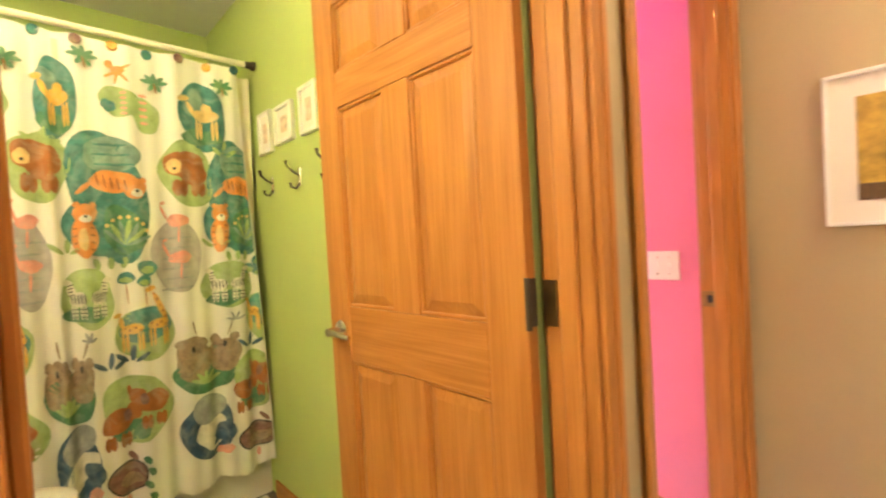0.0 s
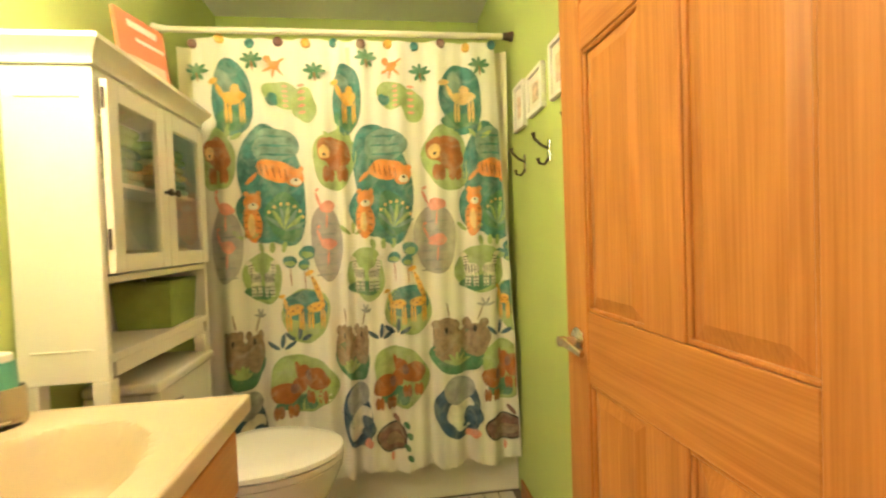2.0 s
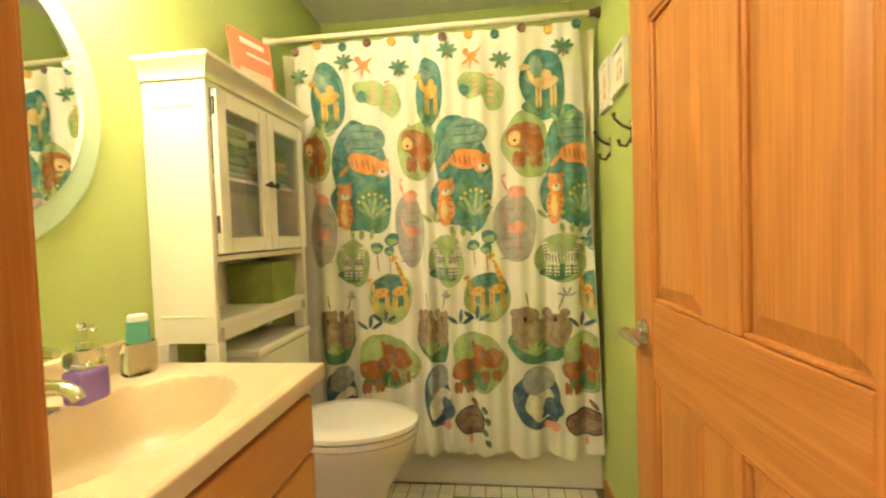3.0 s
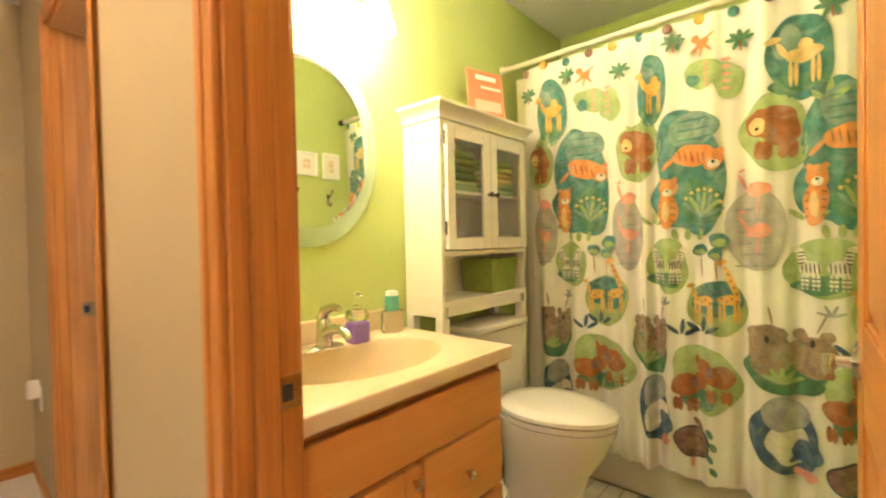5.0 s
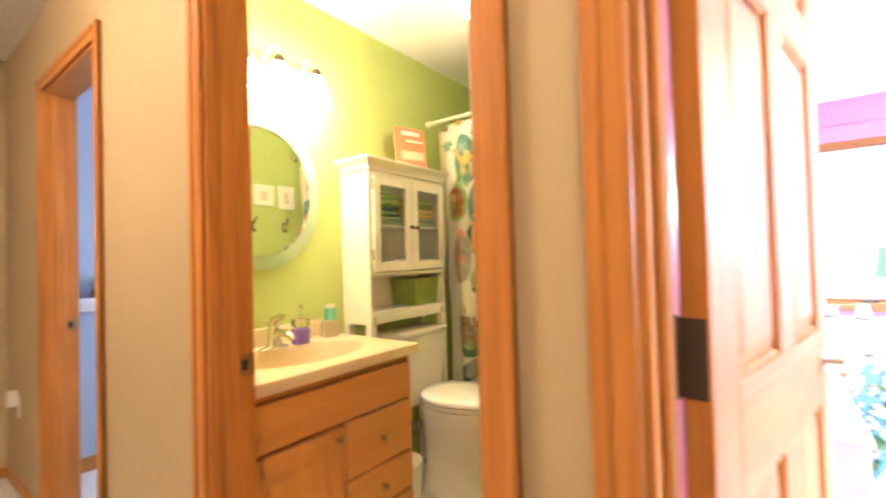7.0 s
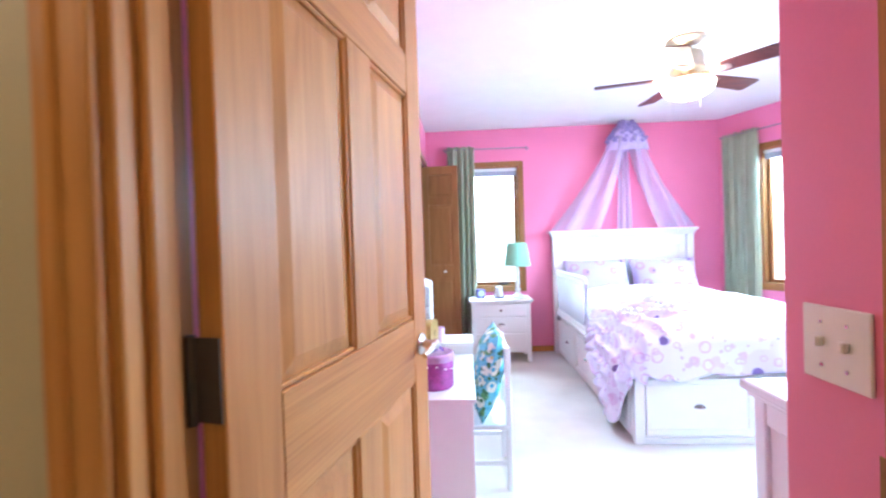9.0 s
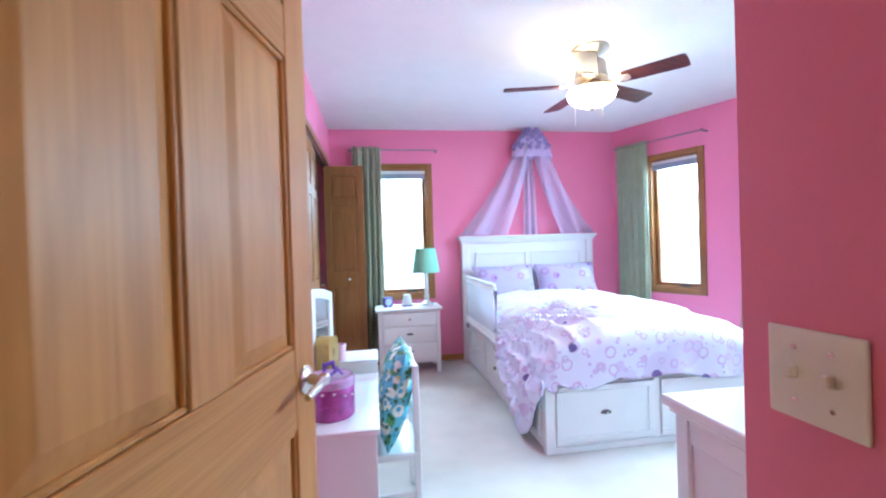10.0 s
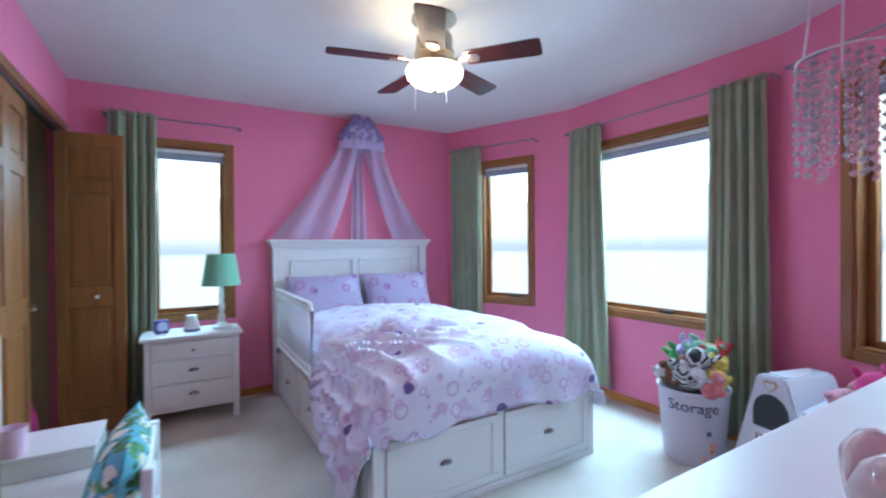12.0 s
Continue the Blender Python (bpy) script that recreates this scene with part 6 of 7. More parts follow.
def pillow(m, w, h, t, label):
    def side(s):
        def at(u, v):
            a, b = 2 * u - 1, 2 * v - 1
            puff = (max(0, 1 - abs(a) ** 2.6) * max(0, 1 - abs(b) ** 2.6)) ** 0.5
            pinch = 1 - 0.06 * (a * a) * (1 - b * b) - 0.05 * b * b * (1 - a * a)
            return Vector((a * w / 2 * pinch, s * (t / 2 * puff + 0.004 * noise.noise(Vector((a * 3, b * 3, s)))), b * h / 2 * pinch))
        return at
    bm = bmesh.new()
    sheet(bm, side(1), 24, 18)
    sheet(bm, side(-1), 24, 18)
    bmesh.ops.remove_doubles(bm, verts=bm.verts, dist=0.001)
    return single("pillow", bm, PILLOW, m, label, "pillow", "bed pillows", 70)


pillow(pose(5.80, 5.86, 0.80, -24, 0, 3), 0.66, 0.42, 0.17, "lilac flowered pillow leaning on the headboard")
pillow(pose(6.47, 5.86, 0.80, -24, 0, -2), 0.66, 0.42, 0.17, "lilac flowered pillow leaning on the headboard")

rail = thing("bed_guard_rail", pose(0, 0, 0), "white folding bed guard rail with a mesh panel", "bed rail")
RAILW = paint("white_rail_tube", (0.80, 0.80, 0.80), 0.4, bump=0)
xx = 5.385
part("frame_tube", tube(bmesh.new(), [(xx, 4.78, 0.40), (xx, 4.76, 0.86), (xx, 4.80, 0.90), (xx, 5.82, 0.90), (xx, 5.86, 0.86), (xx, 5.86, 0.40)], 0.013, 10), RAILW, rail, smooth=50)
part("lower_tube", tube(bmesh.new(), [(xx, 4.775, 0.455), (xx, 5.86, 0.455)], 0.012, 10), RAILW, rail, smooth=50)
NET = bpy.data.materials.new("white_mesh_net")
t_, n_, l_, b_ = nodes_of(NET)
b_.inputs["Base Color"].default_value, b_.inputs["Alpha"].default_value, b_.inputs["Roughness"].default_value = (0.80, 0.80, 0.84, 1), 0.45, 0.9
part("mesh_panel", boxes((xx - 0.0015, 4.83, 0.51, xx + 0.0015, 5.81, 0.85)), NET, rail)
part("fabric_band", boxes((xx - 0.004, 4.775, 0.452, xx + 0.004, 5.86, 0.515), (xx - 0.004, 4.775, 0.845, xx + 0.004, 5.86, 0.895), bevel=0.002), RAILW, rail)
for y in (4.80, 5.84):
    part("anchor", boxes((xx - 0.010, y - 0.02, 0.385, xx + 0.02, y + 0.02, 0.43), bevel=0.004), paint("grey_joint", (0.25, 0.25, 0.27), 0.5, bump=0), rail)

# bed canopy of tulle
TULLE = bpy.data.materials.new("lilac_tulle")
t_, n_, l_, b_ = nodes_of(TULLE)
b_.inputs["Base Color"].default_value, b_.inputs["Alpha"].default_value, b_.inputs["Roughness"].default_value = (0.62, 0.52, 0.72, 1), 0.58, 0.9
can = thing("bed_canopy", pose(6.165, 6.04, 0), "sheer lilac tulle bed canopy with a flowered crown", "bed canopy")


def veil(side, seed):
    def at(u, v):
        # u: from the middle outwards, v: down
        spread = 0.17 + (0.62 if side < 0 else 0.53) * v ** 1.25
        inner = 0.01 + (0.28 if side < 0 else 0.31) * v ** 1.5
        x = side * (inner + (spread - inner) * u)
        y = -0.03 - 0.11 * (1 - v) * math.sin(math.pi * (0.15 + 0.8 * u)) + 0.03 * math.sin(u * 10 + seed + 4 * v) + 0.010 * noise.noise(Vector((u * 9, v * 3, seed)))
        return Vector((x, y, 2.26 - (2.26 - 1.312) * v))
    bm = bmesh.new()
    return sheet(bm, at, 36, 24)


part("veil", veil(-1, 0.3), TULLE, can, smooth=80)
part("veil", veil(1, 1.9), TULLE, can, smooth=80)
bm = sheet(bmesh.new(), lambda u, v: Vector(((u - 0.5) * (0.10 + 0.06 * v), 0.02 + 0.012 * math.sin(u * 14), 2.26 - 0.95 * v)), 16, 12)
part("back_veil", bm, TULLE, can, smooth=80)
VIOLET = paint("violet_petals", (0.26, 0.20, 0.42), 0.8, var=0.5, scale=40)
part("crown_ring", lathe(bmesh.new(), [(0.02, 2.432), (0.065, 2.40), (0.15, 2.30), (0.205, 2.21), (0.228, 2.12), (0.20, 2.13), (0.07, 2.33)], 28, (0, -0.085, 0), sy=0.34), paint("lilac_satin", (0.50, 0.40, 0.62), 0.6, var=0.2, scale=20), can, smooth=60)
rnd = random.Random(11)
bm = bmesh.new()
for k in range(90):
    a, h = rnd.uniform(3.0, 6.4), rnd.uniform(2.20, 2.42)
    r = 0.06 + (2.42 - h) * 0.76
    c = Vector((r * math.cos(a), -0.075 + 0.35 * r * math.sin(a) - 0.010, h))
    for j in range(5):
        b = 6.283 * j / 5 + k
        p, q = c + Vector((0.024 * math.cos(b), -0.004, 0.024 * math.sin(b))), c + Vector((0.024 * math.cos(b + 1.0), -0.006, 0.024 * math.sin(b + 1.0)))
        bm.faces.new([bm.verts.new(w) for w in (c, p, q)])
part("flowers", bm, VIOLET, can, "small violet fabric flowers")

# ceiling fan
fan = thing("ceiling_fan", pose(5.876, 4.12, 0), "flush ceiling fan with cherry blades and a lit glass bowl", "ceiling fan")
NICKEL = paint("satin_nickel", (0.52, 0.44, 0.35), 0.36, 1.0, bump=0)
part("canopy", lathe(bmesh.new(), [(0.118, H - 0.001), (0.120, H - 0.012), (0.105, H - 0.025), (0.075, H - 0.046), (0.055, H - 0.059), (0.05, H - 0.076)], 32), NICKEL, fan, smooth=40)
part("motor", lathe(bmesh.new(), [(0.05, H - 0.076), (0.088, H - 0.088), (0.095, H - 0.105), (0.095, H - 0.168), (0.105, H - 0.181), (0.105, H - 0.197), (0.06, H - 0.214)], 32), NICKEL, fan, smooth=40)
part("light_kit", lathe(bmesh.new(), [(0.06, H - 0.214), (0.075, H - 0.231), (0.10, H - 0.252), (0.13, H - 0.262), (0.13, H - 0.270)], 32), NICKEL, fan, smooth=40)
part("glass_bowl", lathe(bmesh.new(), [(0.144, H - 0.267), (0.151, H - 0.281), (0.144, H - 0.311), (0.116, H - 0.340), (0.07, H - 0.361), (0.015, H - 0.371)], 32), glow("lit_frosted_bowl", (1.0, 0.80, 0.56), FAN_GLOW), fan,
     "glowing frosted glass bowl", 60)
part("finial", lathe(bmesh.new(), [(0.014, H - 0.371), (0.016, H - 0.380), (0.006, H - 0.391)], 14), NICKEL, fan, smooth=40)
CHERRY = wood("dark_cherry", (0.10, 0.020, 0.016), (0.045, 0.010, 0.010), 0, 0.3)
for k in range(5):
    a = 22 + 72 * k
    mm = pose(0, 0, H - 0.231, 0, 0, a) @ pose(0, 0, 0, -11, 0, 0)
    bm = bmesh.new()
    prism(bm, [(0.17, -0.052), (0.20, -0.058), (0.53, -0.068), (0.552, -0.060), (0.556, 0.0), (0.552, 0.060), (0.53, 0.068), (0.20, 0.058), (0.17, 0.052)], -0.003, 0.003, mm)
    bl = part("blade", bm, CHERRY, fan)
    bm = bmesh.new()
    prism(bm, [(0.08, -0.018), (0.14, -0.014), (0.20, -0.035), (0.235, -0.030), (0.245, 0.0), (0.235, 0.030), (0.20, 0.035), (0.14, 0.014), (0.08, 0.018)], -0.008, -0.0032, mm)
    part("blade_iron", bm, NICKEL, bl)
for x, z in ((-0.10, 0.12), (0.09, 0.05)):
    part("pull_chain", tube(bmesh.new(), [(x, 0.03, H - 0.269), (x, 0.03, H - 0.370 - z)], 0.0016, 6), FRAME_WHITE, fan)

# nightstand
NX0, NX1, NY0, NY1, NZ = 4.47, 5.11, 5.68, 6.04, 0.63
ns = thing("nightstand", pose(0, 0, 0), "white three-drawer nightstand with a round knob and cup pulls", "nightstand")
part("top", boxes((NX0, NY0 - 0.02, NZ - 0.025, NX1, NY1, NZ), bevel=0.006, segs=2), WHITE, ns)
part("body", boxes((NX0 + 0.03, NY0 + 0.015, 0.10, NX1 - 0.03, NY1 - 0.005, NZ - 0.0255)), WHITE, ns)
for x0 in (NX0 + 0.025, NX1 - 0.065):
    for y0 in (NY0 + 0.005, NY1 - 0.045):
        part("leg", boxes((x0, y0, 0, x0 + 0.04, y0 + 0.04, NZ - 0.026), bevel=0.003), WHITE, ns)
for i, (z0, z1) in enumerate(((0.465, 0.585), (0.300, 0.453), (0.135, 0.288))):
    d = part("drawer_front", boxes((NX0 + 0.07, NY0 + 0.001, z0, NX1 - 0.07, NY0 + 0.0145, z1), bevel=0.004, segs=2), WHITE, ns)
    if i == 0:
        part("knob", lathe(bmesh.new(), [(0.005, 0), (0.005, -0.012), (0.013, -0.016), (0.013, -0.022), (0.004, -0.026)], 14, ((NX0 + NX1) / 2, NY0 + 0.001, (z0 + z1) / 2), "y"), CHROME, d, "round nickel knob", 40)
    else:
        cup_pull(d, ((NX0 + NX1) / 2, NY0 + 0.001, (z0 + z1) / 2), "y", -1)

MINT = paint("mint_lampshade", (0.30, 0.62, 0.44), 0.8, var=0.05, bump=0.2)
tl = thing("table_lamp", pose(4.985, 5.88, NZ), "mint green shaded lamp with a white turned base on the nightstand", "table lamp")
part("base", lathe(bmesh.new(), [(0.068, 0), (0.068, 0.014), (0.044, 0.026), (0.020, 0.05), (0.028, 0.085), (0.016, 0.11), (0.024, 0.16), (0.014, 0.20), (0.020, 0.25), (0.012, 0.30), (0.012, 0.33)], 24), WHITE, tl, smooth=50)
part("shade", lathe(bmesh.new(), [(0.138, 0.325), (0.100, 0.565), (0.098, 0.565), (0.136, 0.327)], 40, close=False), MINT, tl, smooth=60)
part("socket", tube(bmesh.new(), [(0, 0, 0.328), (0, 0, 0.42)], 0.012, 10), BRASS, tl)
PURPLE = paint("purple_plastic", (0.10, 0.07, 0.30), 0.3, bump=0)
ac = thing("alarm_clock", pose(4.595, 5.84, NZ, 0, 0, 14), "small purple alarm clock with a round dial", "clock")
part("case", boxes((-0.048, -0.025, 0.006, 0.048, 0.025, 0.10), bevel=0.018, segs=4), PURPLE, ac, smooth=50)
part("dial", lathe(bmesh.new(), [(0.034, -0.026), (0.030, -0.029)], 24, (0, 0, 0.053), "y"), paint("pale_dial", (0.45, 0.50, 0.70), 0.3, bump=0), ac)
part("foot", boxes((-0.035, -0.02, 0, -0.02, 0.02, 0.008), (0.02, -0.02, 0, 0.035, 0.02, 0.008)), PURPLE, ac)
# cone-shaped night light, modelled unlit
nm_ = thing("cone_night_light", pose(4.785, 5.86, NZ), "white cone-shaped night light with a dark foot", "night light")
part("foot", lathe(bmesh.new(), [(0.056, 0), (0.056, 0.014)], 24), PURPLE, nm_)
part("cone", lathe(bmesh.new(), [(0.054, 0.0145), (0.050, 0.03), (0.034, 0.105), (0.036, 0.112), (0.030, 0.116)], 28), WHITE, nm_, smooth=40)

# play vanity desk with a folding mirror
DX0, DX1, DY0, DY1, DZ = 4.066, 4.475, 3.12, 4.10, 0.555
dk = thing("vanity_desk", pose(0, 0, 0), "white child's vanity desk with a raised end board", "desk")
part("top", boxes((DX0, DY0, DZ - 0.02, DX1, DY1, DZ), bevel=0.003), WHITE, dk)
part("end_panel", boxes((DX0 + 0.005, DY0 + 0.005, 0, DX1 - 0.012, DY0 + 0.025, DZ - 0.0205), bevel=0.002), WHITE, dk)
part("end_panel", boxes((DX0 + 0.005, DY1 - 0.025, 0, DX1 - 0.012, DY1 - 0.005, DZ - 0.0205), bevel=0.002), WHITE, dk)
part("apron", boxes((DX1 - 0.03, DY0 + 0.026, DZ - 0.11, DX1 - 0.014, DY1 - 0.026, DZ - 0.0205), bevel=0.002), WHITE, dk)
part("end_board", boxes((DX0 + 0.02, DY1 - 0.016, DZ + 0.0005, DX1, DY1, DZ + 0.055), (DX0, DY1 - 0.24, DZ + 0.056, DX1 + 0.003, DY1, DZ + 0.070), (DX0 + 0.02, DY1 - 0.24, DZ + 0.0005, DX1, DY1 - 0.224, DZ + 0.0555), bevel=0.002), WHITE, dk)

tm = thing("folding_mirror", pose(0, 0, DZ), "white framed folding vanity mirror with arched tops", "mirror")


def mirror_leaf(p, q, h, arch, lean=0.0):
    d = Vector((q[0] - p[0], q[1] - p[1], 0))
    w, ang = d.length, math.degrees(math.atan2(d.y, d.x))
    m = pose(p[0], p[1], 0, 0, 0, ang)
    n = 14
    def outline(e):
        pts = [(e, e), (w - e, e)]
        for k in range(n + 1):
            u = 1 - k / n
            x = e + u * (w - 2 * e)
            pts.append((x, h - e + arch * (0.5 - 0.5 * math.cos(2 * math.pi * (x / w))) if arch > 0 else h - e + arch * (x / w) ** 2))
        return pts
    bm = bmesh.new()
    out, inn = outline(0.0), outline(0.045)
    layers = []
    for y in (-0.009, 0.009):
        layers.append(([bm.verts.new((x, y, z)) for x, z in out], [bm.verts.new((x, y, z)) for x, z in inn]))
    k_ = len(out)
    for k in range(k_):
        j = (k + 1) % k_
        for o, i in layers:
            bm.faces.new((o[k], o[j], i[j], i[k]))
        bm.faces.new((layers[0][0][k], layers[0][0][j], layers[1][0][j], layers[1][0][k]))
        bm.faces.new((layers[0][1][k], layers[0][1][j], layers[1][1][j], layers[1][1][k]))
    bmesh.ops.transform(bm, matrix=m, verts=bm.verts)
    fr = part("frame", bm, WHITE, tm)
    bm = bmesh.new()
    lo, hi = [bm.verts.new((x, -0.003, z)) for x, z in inn], [bm.verts.new((x, 0.003, z)) for x, z in inn]
    bm.faces.new(lo), bm.faces.new(hi)
    bmesh.ops.transform(bm, matrix=m, verts=bm.verts)
    part("mirror_glass", bm, MIRROR, fr)


mirror_leaf((4.165, 3.17), (4.165, 3.62), 0.48, 0.055)
mirror_leaf((4.168, 3.64), (4.235, 3.93), 0.475, -0.045)
mirror_leaf((4.145, 3.60), (4.10, 3.32), 0.475, -0.045)

TIN = paint("magenta_tin", (0.34, 0.06, 0.26), 0.25, 0.2, var=0.5, scale=30, bump=0)
tin = thing("round_tin", pose(4.285, 3.315, DZ), "magenta oval tin with a purple ribbon on the desk", "tin box")
part("tin_body", lathe(bmesh.new(), [(0.095, 0), (0.098, 0.004), (0.098, 0.118), (0.095, 0.122)], 36, sx=0.95), TIN, tin, smooth=40)
part("lid", lathe(bmesh.new(), [(0.101, 0.1225), (0.101, 0.150), (0.094, 0.158), (0.086, 0.154)], 36, sx=0.95), paint("pale_magenta_lid", (0.52, 0.30, 0.50), 0.2, 0.3, var=0.3, scale=40, bump=0), tin, smooth=40)
bm = tube(bmesh.new(), [(-0.03, 0.0, 0.156), (-0.02, 0.0, 0.20), (0.01, 0.01, 0.205), (0.02, 0.01, 0.16)], [0.004, 0.012, 0.012, 0.004], 6)
tube(bm, [(0.0, -0.01, 0.157), (0.03, -0.03, 0.19), (0.05, -0.03, 0.165)], [0.004, 0.010, 0.004], 6)
part("ribbon", bm, paint("violet_ribbon", (0.14, 0.05, 0.34), 0.4), tin)
for k in range(14):
    a = 6.283 * k / 14
    part("bead", lathe(bmesh.new(), [(0.001, 0), (0.006, 0.003), (0.006, 0.006), (0.001, 0.009)], 8, (0.0955 * math.cos(a), 0.1005 * math.sin(a), 0.095 + 0.012 * math.sin(3 * a))), WHITE, tin)
GOLD = paint("gold_card", (0.42, 0.27, 0.07), 0.35, 0.4, var=0.25, scale=18, bump=0)
gb = thing("gold_box", pose(4.232, 3.705, DZ, 0, 0, 77), "tall gold round-topped jewellery box on the desk", "jewellery box")
bm = bmesh.new()
prism(bm, [(-0.07, 0), (0.07, 0)] + [(0.07 * math.cos(math.pi * k / 12), 0.205 + 0.035 * math.sin(math.pi * k / 12)) for k in range(13)], -0.034, 0.034, pose(0, 0, 0, 90, 0, 0))
part("box", bm, GOLD, gb)
part("clasp", boxes((-0.008, -0.037, 0.15, 0.008, -0.0345, 0.18)), BRASS, gb)
single("pink_cup", lathe(bmesh.new(), [(0.032, 0), (0.036, 0.085), (0.033, 0.085), (0.029, 0.004)], 20), paint("pale_pink_plastic", (0.72, 0.48, 0.60), 0.35, bump=0), pose(4.275, 3.90, DZ + 0.0705), "pale pink plastic cup on the desk", "cup", smooth=40)

# chair
ch = thing("child_chair", pose(0, 0, 0), "white wooden child's chair pulled up to the desk", "chair")
CX0, CX1, CY0, CY1 = 4.32, 4.635, 3.42, 3.76
for x, y, h in ((CX0, CY0, 0.30), (CX0, CY1, 0.30), (CX1, CY0, 0.70), (CX1, CY1, 0.70)):
    part("leg", boxes((x - 0.014, y - 0.014, 0, x + 0.014, y + 0.014, h), bevel=0.004), WHITE, ch)
part("seat", boxes((CX0 - 0.02, CY0 - 0.02, 0.3005, CX1 + 0.002, CY1 + 0.02, 0.322), bevel=0.008, segs=2), WHITE, ch)
for z in (0.42, 0.53, 0.64):
    part("back_slat", boxes((CX1 - 0.008, CY0 + 0.0145, z, CX1 + 0.008, CY1 - 0.0145, z + 0.055), bevel=0.004), WHITE, ch)
for y in (CY0, CY1):
    part("stretcher", boxes((CX0 + 0.0145, y - 0.008, 0.12, CX1 - 0.0145, y + 0.008, 0.145), bevel=0.003), WHITE, ch)
FLORAL = flower_cloth("teal_floral_cloth", (0.16, 0.46, 0.56), [(17, 0.0, 0.50, (0.12, 0.30, 0.12), False), (15, 0.0, 0.46, (0.74, 0.76, 0.64), False), (31, 0.0, 0.36, (0.05, 0.15, 0.06), False), (23, 0.0, 0.32, (0.08, 0.36, 0.50), False), (13, 0.0, 0.16, (0.62, 0.55, 0.20), False)])
cu = pillow(pose(4.550, 3.60, 0.545, 0, 0, 90) @ pose(0, 0, 0, 12, 0, 0), 0.40, 0.44, 0.15, "teal and green floral cushion leaning on the chair back")
cu.name = "floral_cushion"
cu.data = cu.data.copy()
cu.data.materials[0] = FLORAL
tagged(cu, "", "cushion", "floral cushion")

# dresser
GX0, GX1, GY0, GY1, GZ = 5.27, 6.93, 2.085, 2.585, 0.79
ds = thing("dresser", pose(0, 0, 0), "long white dresser with panelled sides", "dresser")
part("top", boxes((GX0 - 0.025, GY0, GZ - 0.028, GX1 + 0.025, GY1 + 0.025, GZ), (GX0 - 0.012, GY0, GZ - 0.045, GX1 + 0.012, GY1 + 0.012, GZ - 0.0285), bevel=0.006, segs=2), WHITE, ds)
part("body", boxes((GX0 + 0.012, GY0, 0.09, GX1 - 0.012, GY1 - 0.012, GZ - 0.0455)), WHITE, ds)
for x0 in (GX0, GX1 - 0.05):
    for y0 in (GY0 + 0.001, GY1 - 0.05):
        part("corner_post", boxes((x0, y0, 0, x0 + 0.05, y0 + 0.05, GZ - 0.046), bevel=0.004), WHITE, ds)
    xs = (x0, x0 + 0.02) if x0 < 6 else (x0 + 0.03, x0 + 0.05)
    for z0, z1 in ((0.09, 0.15), (GZ - 0.11, GZ - 0.046)):
        part("side_rail", boxes((xs[0], GY0 + 0.052, z0, xs[1], GY1 - 0.052, z1), bevel=0.003), WHITE, ds)
for i in range(2):
    for z0, z1 in ((0.12, 0.30), (0.315, 0.50), (0.515, 0.72)):
        x0, x1 = (GX0 + 0.06, 6.085) if i == 0 else (6.115, GX1 - 0.06)
        d = part("drawer_front", boxes((x0, GY1 - 0.0115, z0, x1, GY1 + 0.006, z1), bevel=0.004, segs=2), WHITE, ds)
        for x in (x0 + 0.18, x1 - 0.18):
            part("knob", lathe(bmesh.new(), [(0.005, 0), (0.005, 0.012), (0.013, 0.016), (0.013, 0.022), (0.004, 0.026)], 12, (x, GY1 + 0.006, (z0 + z1) / 2), "y"), CHROME, d, "round nickel knob", 40)

CERAMIC = paint("pale_pink_glaze", (0.72, 0.62, 0.62), 0.08, var=0.06, scale=10, bump=0)
jar = thing("heart_jar", pose(5.415, 2.275, GZ, 0, 0, 35), "glossy pale pink ceramic jar with a heart-shaped lid", "ceramic jar")


def heart(bm, size, thick, m):
    n = 36
    rows = []
    for s, f in ((-1.0, 0.25), (-0.8, 0.72), (-0.35, 0.96), (0.0, 1.0), (0.35, 0.96), (0.8, 0.72), (1.0, 0.25)):
        ring = []
        for k in range(n):
            a = 2 * math.pi * k / n
            x, z = 16 * math.sin(a) ** 3, 13 * math.cos(a) - 5 * math.cos(2 * a) - 2 * math.cos(3 * a) - math.cos(4 * a)
            ring.append(bm.verts.new(m @ Vector((x / 17 * size * f, s * thick, (z + 2) / 17 * size * f))))
        rows.append(ring)
    for a, b in zip(rows, rows[1:]):
        for k in range(n):
            bm.faces.new((a[k], a[(k + 1) % n], b[(k + 1) % n], b[k]))
    bm.faces.new(rows[0]), bm.faces.new(rows[-1])
    return bm


part("jar_body", lathe(bmesh.new(), [(0.055, 0), (0.080, 0.015), (0.090, 0.045), (0.084, 0.075), (0.06, 0.092), (0.05, 0.095)], 32), CERAMIC, jar, smooth=60)
part("heart_lid", heart(bmesh.new(), 0.078, 0.042, pose(0, 0, 0.158)), CERAMIC, jar, smooth=60)
part("painted_flower", lathe(bmesh.new(), [(0.020, 0.0), (0.012, 0.004)], 8, (0, -0.092, 0.045), "y", 1, 1), INK["pink"], jar)

